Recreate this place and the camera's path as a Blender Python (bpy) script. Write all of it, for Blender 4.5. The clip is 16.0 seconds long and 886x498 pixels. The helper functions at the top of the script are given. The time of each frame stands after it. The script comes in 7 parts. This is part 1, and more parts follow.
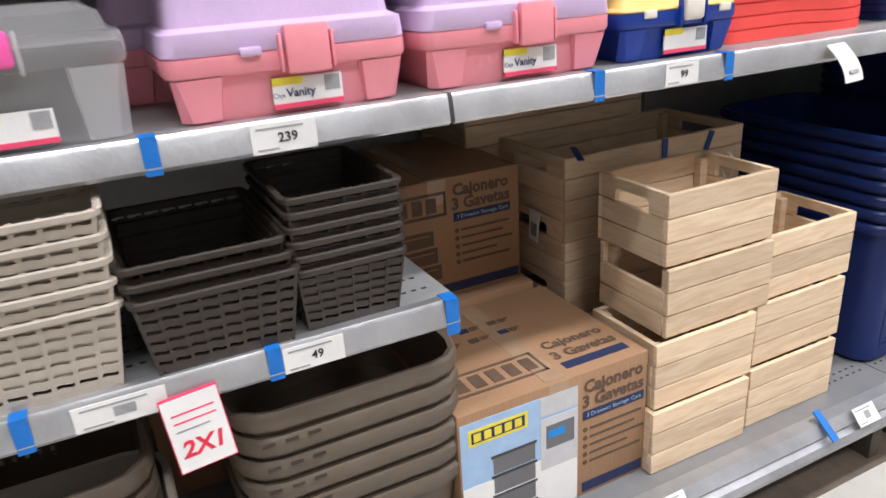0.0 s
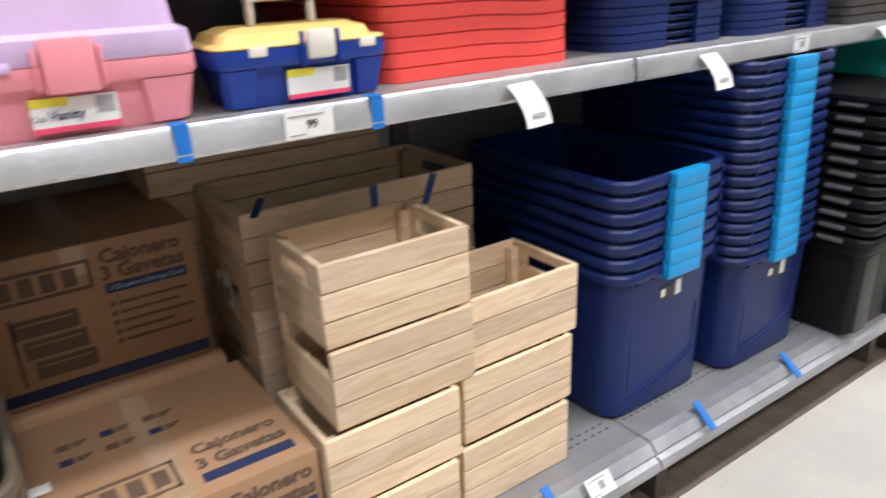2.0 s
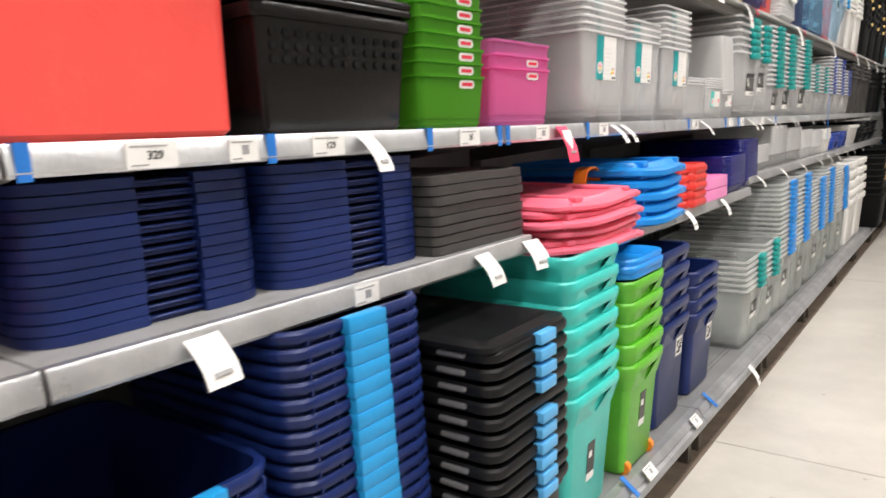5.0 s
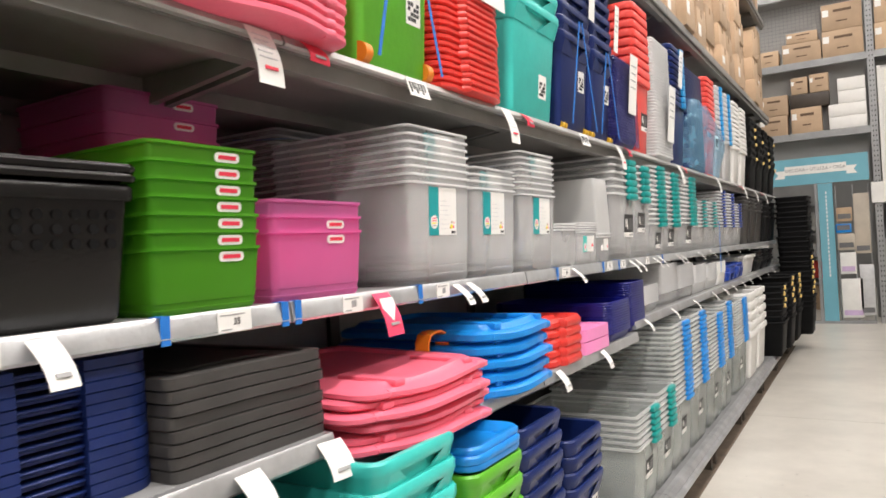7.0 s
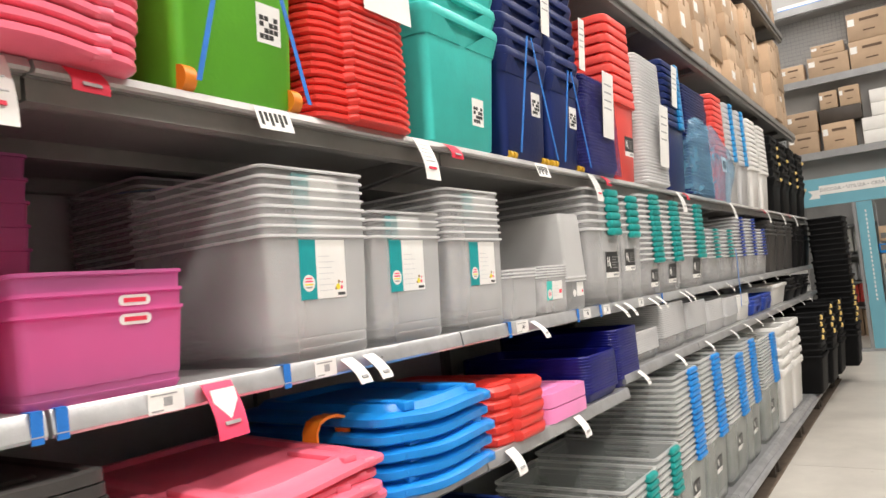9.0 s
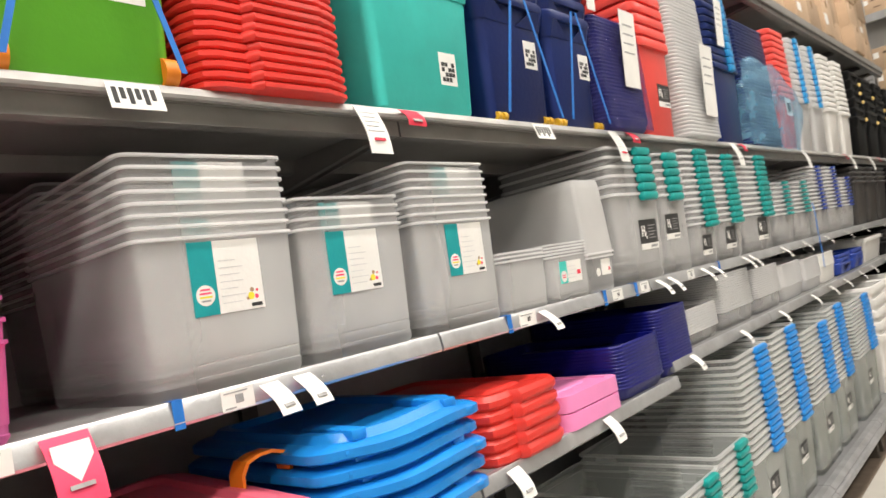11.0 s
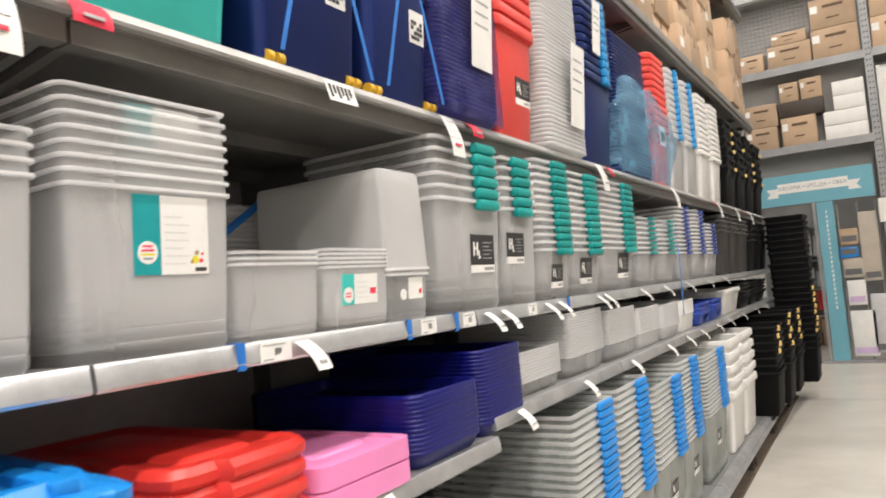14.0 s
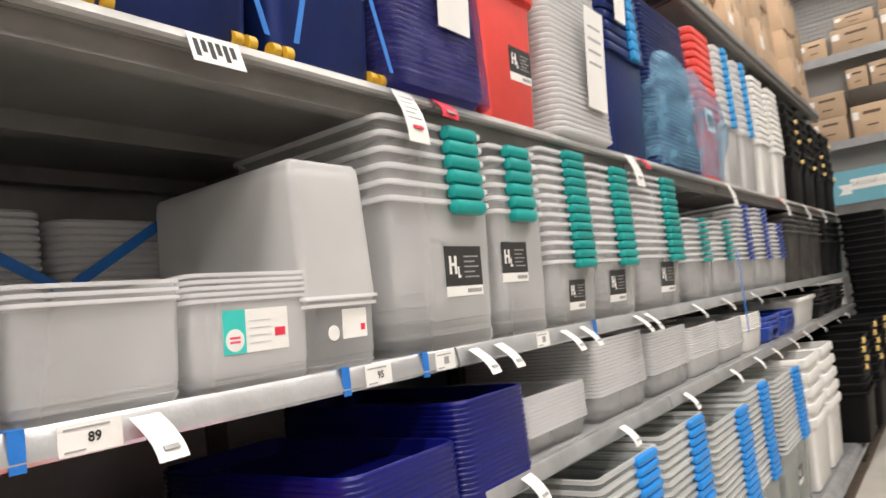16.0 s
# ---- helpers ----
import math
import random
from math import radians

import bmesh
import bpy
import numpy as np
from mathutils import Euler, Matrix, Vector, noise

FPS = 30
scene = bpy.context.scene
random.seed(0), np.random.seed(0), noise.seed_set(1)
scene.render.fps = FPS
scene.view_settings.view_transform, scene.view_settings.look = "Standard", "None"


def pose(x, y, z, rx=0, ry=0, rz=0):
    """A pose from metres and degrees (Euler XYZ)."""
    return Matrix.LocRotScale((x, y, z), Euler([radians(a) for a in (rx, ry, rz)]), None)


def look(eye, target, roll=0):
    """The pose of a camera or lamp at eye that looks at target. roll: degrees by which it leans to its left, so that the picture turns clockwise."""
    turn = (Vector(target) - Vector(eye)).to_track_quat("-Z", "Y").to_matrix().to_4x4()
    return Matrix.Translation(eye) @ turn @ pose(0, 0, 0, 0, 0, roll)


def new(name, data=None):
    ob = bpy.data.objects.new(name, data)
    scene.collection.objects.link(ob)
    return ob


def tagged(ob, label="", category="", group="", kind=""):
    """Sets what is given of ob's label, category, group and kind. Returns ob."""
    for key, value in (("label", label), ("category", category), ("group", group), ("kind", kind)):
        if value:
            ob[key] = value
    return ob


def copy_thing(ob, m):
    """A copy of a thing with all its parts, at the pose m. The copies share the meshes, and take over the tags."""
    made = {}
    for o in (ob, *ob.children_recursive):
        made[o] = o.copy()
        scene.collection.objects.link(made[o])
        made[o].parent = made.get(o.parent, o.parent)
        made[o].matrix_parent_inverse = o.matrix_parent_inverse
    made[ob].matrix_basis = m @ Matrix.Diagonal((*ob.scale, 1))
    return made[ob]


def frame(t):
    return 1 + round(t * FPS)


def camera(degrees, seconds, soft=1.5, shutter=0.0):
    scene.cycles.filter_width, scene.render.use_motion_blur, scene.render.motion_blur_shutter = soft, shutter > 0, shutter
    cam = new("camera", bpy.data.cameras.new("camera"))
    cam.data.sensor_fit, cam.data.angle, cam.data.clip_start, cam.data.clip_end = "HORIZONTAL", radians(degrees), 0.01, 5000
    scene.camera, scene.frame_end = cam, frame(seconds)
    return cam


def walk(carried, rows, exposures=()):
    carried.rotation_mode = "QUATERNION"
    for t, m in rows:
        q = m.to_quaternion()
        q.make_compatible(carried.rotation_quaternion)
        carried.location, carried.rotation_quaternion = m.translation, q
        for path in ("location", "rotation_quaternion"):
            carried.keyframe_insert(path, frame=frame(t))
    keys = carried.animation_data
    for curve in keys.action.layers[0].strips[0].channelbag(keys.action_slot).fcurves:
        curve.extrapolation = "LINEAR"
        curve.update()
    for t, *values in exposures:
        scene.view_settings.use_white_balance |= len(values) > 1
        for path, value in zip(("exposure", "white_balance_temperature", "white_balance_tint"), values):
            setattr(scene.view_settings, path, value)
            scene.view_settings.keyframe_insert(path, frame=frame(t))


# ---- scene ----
cam = camera(64.2, 16.0, 1.5, 0.4)
PATH = [
    (0, (1.039, -0.505, 1.285), (-0.64, 0.292, 0.546), -3.8),
    (0.5, (0.933, -0.411, 1.266), (-0.688, 0.402, 0.424), -3.7),
    (1, (0.927, -0.266, 1.271), (-0.656, 0.589, 0.397), -4.0),
    (1.5, (1.017, -0.095, 1.277), (-0.573, 0.788, 0.445), -3.3),
    (2, (1.037, 0.036, 1.282), (-0.501, 1.087, 0.552), -2.5),
    (2.5, (0.954, 0.165, 1.311), (-0.438, 1.454, 0.679), -1.5),
    (3, (0.9, 0.277, 1.322), (-0.308, 1.758, 0.732), -2.0),
    (3.5, (0.931, 0.387, 1.325), (-0.207, 1.943, 0.792), -2.2),
    (4, (1.046, 0.527, 1.351), (-0.17, 2.057, 0.925), -1.4),
    (4.5, (1.068, 0.662, 1.367), (-0.173, 2.185, 0.993), -2.1),
    (5, (1.006, 0.827, 1.388), (-0.185, 2.401, 1.064), -2.6),
    (7.5, (1.092, 1.415, 1.498), (0.087, 3.143, 1.562), -3.7),
    (8, (1.11, 1.54, 1.505), (0.113, 3.272, 1.601), -4.8),
    (8.5, (1.171, 1.703, 1.527), (0.103, 3.39, 1.639), -5.2),
    (11, (1.209, 2.339, 1.517), (-0.1, 3.848, 1.617), -10.2),
    (11.5, (1.182, 2.411, 1.487), (-0.275, 3.781, 1.504), -9.7),
    (12, (1.068, 2.486, 1.482), (-0.422, 3.82, 1.458), -9.5),
    (12.5, (0.988, 2.592, 1.469), (-0.334, 4.092, 1.411), -9.1),
    (13, (0.998, 2.738, 1.447), (-0.161, 4.368, 1.428), -7.4),
    (13.5, (1.067, 2.894, 1.445), (-0.063, 4.543, 1.501), -5.3),
    (14, (1.046, 3.015, 1.468), (0.004, 4.718, 1.584), -4.9),
    (14.5, (0.937, 3.146, 1.515), (0.022, 4.911, 1.731), -5.4),
    (15, (0.894, 3.247, 1.518), (0.053, 5.043, 1.773), -6.4),
    (15.5, (0.918, 3.403, 1.488), (-0.049, 5.137, 1.724), -6.2),
    (16, (0.948, 3.574, 1.476), (-0.222, 5.185, 1.658), -7.1),
]
TINT = [(0, -0.08, 5950, 11), (2.5, -0.08, 6000, 10), (4.5, 0.0, 6450, 10), (8, 0.0, 6600, 10), (11, 0.0, 6800, 8), (16, 0.0, 6650, 10)]
walk(cam, [(t, look(eye, target, roll)) for t, eye, target, roll in PATH], TINT)

# ---- light ----
scene.view_settings.exposure = 0.0
world = bpy.data.worlds.new("store_air")
scene.world = world
world.use_nodes = True
world.node_tree.nodes["Background"].inputs[0].default_value = (0.9, 0.95, 1.0, 1)
world.node_tree.nodes["Background"].inputs[1].default_value = 0.25

LAMP_Z = 6.9
LAMP_WATTS = 350


def ceiling_lamp(x, y, length, watts):
    data = bpy.data.lights.new("tube_light", "AREA")
    data.shape, data.size, data.size_y, data.energy = "RECTANGLE", 0.5, length, watts
    data.color = (1.0, 0.95, 0.922)
    ob = new("tube_light", data)
    ob.matrix_world = pose(x, y, LAMP_Z - 0.08, 0, 0, 0)
    return ob


LAMPS = [(1.7, -2.6, 0.54), (1.7, 2.6, 0.82), (1.7, 7.8, 0.46), (4.6, 0.0, 0.85), (4.6, 6.0, 0.55), (4.6, 12.2, 0.40), (-0.2, 12.4, 0.30), (0.3, 16.4, 0.35)]
for lx, ly, share in LAMPS:
    ceiling_lamp(lx, ly, 3.4, LAMP_WATTS * share)

# ---- materials ----


def nodes_of(name):
    m = bpy.data.materials.new(name)
    m.use_nodes = True
    nt = m.node_tree
    return m, nt, nt.nodes["Principled BSDF"]


def noise_tex(nt, scale, detail=4, rough=0.55, stretch=(1, 1, 1), object_space=True):
    co = nt.nodes.new("ShaderNodeTexCoord")
    mp = nt.nodes.new("ShaderNodeMapping")
    mp.inputs["Scale"].default_value = stretch
    nt.links.new(co.outputs["Object"], mp.inputs["Vector"])
    n = nt.nodes.new("ShaderNodeTexNoise")
    n.inputs["Scale"].default_value, n.inputs["Detail"].default_value = scale, detail
    n.inputs["Roughness"].default_value = rough
    nt.links.new(mp.outputs["Vector"], n.inputs["Vector"])
    return n


def ramp(nt, src, lo, hi, c0, c1):
    r = nt.nodes.new("ShaderNodeMapRange")
    r.inputs["From Min"].default_value, r.inputs["From Max"].default_value = lo, hi
    nt.links.new(src, r.inputs["Value"])
    mx = nt.nodes.new("ShaderNodeMix")
    mx.data_type = "RGBA"
    mx.inputs[6].default_value, mx.inputs[7].default_value = (*c0, 1), (*c1, 1)
    nt.links.new(r.outputs["Result"], mx.inputs["Factor"])
    return mx


def mat(name, color, rough=0.45, metal=0.0, vary=0.12, scale=6.0, bump=0.02, bump_scale=60.0, stretch=(1, 1, 1), random=0.0, spec=0.5):
    """A painted, moulded or printed surface: broad stains, fine grain, uneven gloss."""
    m, nt, b = nodes_of(name)
    dark = tuple(c * (1 - vary) for c in color)
    light = tuple(min(1, c * (1 + vary * 0.6)) for c in color)
    big = noise_tex(nt, scale, 5, 0.6, stretch)
    col = ramp(nt, big.outputs["Fac"], 0.3, 0.7, dark, light)
    out = col.outputs[2]
    if random:
        info = nt.nodes.new("ShaderNodeObjectInfo")
        hs = nt.nodes.new("ShaderNodeHueSaturation")
        r = nt.nodes.new("ShaderNodeMapRange")
        r.inputs["To Min"].default_value, r.inputs["To Max"].default_value = 1 - random, 1 + random
        nt.links.new(info.outputs["Random"], r.inputs["Value"])
        nt.links.new(r.outputs["Result"], hs.inputs["Value"])
        nt.links.new(out, hs.inputs["Color"])
        out = hs.outputs["Color"]
    nt.links.new(out, b.inputs["Base Color"])
    b.inputs["Metallic"].default_value = metal
    b.inputs["Specular IOR Level"].default_value = spec
    fine = noise_tex(nt, bump_scale, 3, 0.6, stretch)
    rr = nt.nodes.new("ShaderNodeMapRange")
    rr.inputs["To Min"].default_value, rr.inputs["To Max"].default_value = max(0.05, rough - 0.09), min(1, rough + 0.09)
    nt.links.new(big.outputs["Fac"], rr.inputs["Value"])
    nt.links.new(rr.outputs["Result"], b.inputs["Roughness"])
    bp = nt.nodes.new("ShaderNodeBump")
    bp.inputs["Strength"].default_value, bp.inputs["Distance"].default_value = min(1, bump * 10), 0.004
    nt.links.new(fine.outputs["Fac"], bp.inputs["Height"])
    nt.links.new(bp.outputs["Normal"], b.inputs["Normal"])
    return m


def milky(name, color, clear, rough=0.35, glow_through=0.38):
    """Translucent moulded plastic: part of the light goes straight through."""
    m, nt, b = nodes_of(name)
    n = noise_tex(nt, 5, 4)
    col = ramp(nt, n.outputs["Fac"], 0.3, 0.7, tuple(c * 0.93 for c in color), color)
    nt.links.new(col.outputs[2], b.inputs["Base Color"])
    b.inputs["Roughness"].default_value = rough
    tl = nt.nodes.new("ShaderNodeBsdfTranslucent")
    nt.links.new(col.outputs[2], tl.inputs["Color"])
    m1 = nt.nodes.new("ShaderNodeMixShader")
    m1.inputs[0].default_value = glow_through
    nt.links.new(b.outputs[0], m1.inputs[1])
    nt.links.new(tl.outputs[0], m1.inputs[2])
    tr = nt.nodes.new("ShaderNodeBsdfTransparent")
    tr.inputs[0].default_value = (*[min(1, c * 1.1) for c in color], 1)
    m2 = nt.nodes.new("ShaderNodeMixShader")
    st = noise_tex(nt, 2.2, 3, 0.5, (1, 1, 0.6))
    cl = nt.nodes.new("ShaderNodeMapRange")
    cl.inputs["From Min"].default_value, cl.inputs["From Max"].default_value = 0.3, 0.7
    cl.inputs["To Min"].default_value, cl.inputs["To Max"].default_value = clear - 0.07, min(0.95, clear + 0.07)
    nt.links.new(st.outputs["Fac"], cl.inputs["Value"])
    nt.links.new(cl.outputs["Result"], m2.inputs[0])
    nt.links.new(m1.outputs[0], m2.inputs[1])
    nt.links.new(tr.outputs[0], m2.inputs[2])
    nt.links.new(m2.outputs[0], nt.nodes["Material Output"].inputs["Surface"])
    return m


def film_mat(name, tint, clear):
    """Thin crumpled wrapping film: mostly see-through, with sharp glints on its folds."""
    m, nt, b = nodes_of(name)
    b.inputs["Base Color"].default_value = (*tint, 1)
    b.inputs["Roughness"].default_value = 0.12
    n = noise_tex(nt, 16, 5, 0.6, (1, 1, 0.7))
    bp = nt.nodes.new("ShaderNodeBump")
    bp.inputs["Strength"].default_value, bp.inputs["Distance"].default_value = 1.0, 0.02
    nt.links.new(n.outputs["Fac"], bp.inputs["Height"])
    nt.links.new(bp.outputs["Normal"], b.inputs["Normal"])
    tr = nt.nodes.new("ShaderNodeBsdfTransparent")
    tr.inputs[0].default_value = (*[0.72 + 0.28 * c for c in tint], 1)
    fold = nt.nodes.new("ShaderNodeMapRange")
    fold.inputs["From Min"].default_value, fold.inputs["From Max"].default_value = 0.35, 0.7
    fold.inputs["To Min"].default_value, fold.inputs["To Max"].default_value = clear, clear - 0.3
    nt.links.new(n.outputs["Fac"], fold.inputs["Value"])
    mx = nt.nodes.new("ShaderNodeMixShader")
    nt.links.new(fold.outputs["Result"], mx.inputs[0])
    nt.links.new(b.outputs[0], mx.inputs[1])
    nt.links.new(tr.outputs[0], mx.inputs[2])
    nt.links.new(mx.outputs[0], nt.nodes["Material Output"].inputs["Surface"])
    return m


def wood_mat(name, pale, dark):
    m, nt, b = nodes_of(name)
    info = nt.nodes.new("ShaderNodeObjectInfo")
    co = nt.nodes.new("ShaderNodeTexCoord")
    off = nt.nodes.new("ShaderNodeVectorMath")
    off.operation = "MULTIPLY_ADD"
    comb = nt.nodes.new("ShaderNodeCombineXYZ")
    for k in range(3):
        nt.links.new(info.outputs["Random"], comb.inputs[k])
    off.inputs[1].default_value = (9, 7, 11)
    nt.links.new(comb.outputs[0], off.inputs[0])
    nt.links.new(co.outputs["Object"], off.inputs[2])
    mp = nt.nodes.new("ShaderNodeMapping")
    mp.inputs["Scale"].default_value = (1.2, 1.2, 9)
    nt.links.new(off.outputs[0], mp.inputs["Vector"])
    n = nt.nodes.new("ShaderNodeTexNoise")
    n.inputs["Scale"].default_value, n.inputs["Detail"].default_value, n.inputs["Distortion"].default_value = 5, 6, 1.6
    nt.links.new(mp.outputs["Vector"], n.inputs["Vector"])
    col = ramp(nt, n.outputs["Fac"], 0.35, 0.68, pale, dark)
    hs = nt.nodes.new("ShaderNodeHueSaturation")
    r = nt.nodes.new("ShaderNodeMapRange")
    r.inputs["To Min"].default_value, r.inputs["To Max"].default_value = 0.80, 1.12
    nt.links.new(info.outputs["Random"], r.inputs["Value"])
    nt.links.new(r.outputs["Result"], hs.inputs["Value"])
    nt.links.new(col.outputs[2], hs.inputs["Color"])
    nt.links.new(hs.outputs["Color"], b.inputs["Base Color"])
    b.inputs["Roughness"].default_value = 0.65
    bp = nt.nodes.new("ShaderNodeBump")
    bp.inputs["Strength"].default_value, bp.inputs["Distance"].default_value = 0.3, 0.003
    nt.links.new(n.outputs["Fac"], bp.inputs["Height"])
    nt.links.new(bp.outputs["Normal"], b.inputs["Normal"])
    return m


def floor_mat():
    m, nt, b = nodes_of("polished_concrete")
    big = noise_tex(nt, 1.3, 7, 0.66)
    col = ramp(nt, big.outputs["Fac"], 0.3, 0.72, (0.45, 0.428, 0.385), (0.65, 0.62, 0.56))
    spots = noise_tex(nt, 14, 5, 0.7)
    sp = nt.nodes.new("ShaderNodeMapRange")
    sp.inputs["From Min"].default_value, sp.inputs["From Max"].default_value = 0.66, 0.74
    nt.links.new(spots.outputs["Fac"], sp.inputs["Value"])
    mx = nt.nodes.new("ShaderNodeMix")
    mx.data_type = "RGBA"
    mx.inputs[7].default_value = (0.21, 0.19, 0.165, 1)
    nt.links.new(sp.outputs["Result"], mx.inputs["Factor"])
    nt.links.new(col.outputs[2], mx.inputs[6])
    nt.links.new(mx.outputs[2], b.inputs["Base Color"])
    rr = nt.nodes.new("ShaderNodeMapRange")
    rr.inputs["To Min"].default_value, rr.inputs["To Max"].default_value = 0.22, 0.42
    nt.links.new(big.outputs["Fac"], rr.inputs["Value"])
    nt.links.new(rr.outputs["Result"], b.inputs["Roughness"])
    bp = nt.nodes.new("ShaderNodeBump")
    bp.inputs["Strength"].default_value, bp.inputs["Distance"].default_value = 0.08, 0.002
    nt.links.new(spots.outputs["Fac"], bp.inputs["Height"])
    nt.links.new(bp.outputs["Normal"], b.inputs["Normal"])
    return m


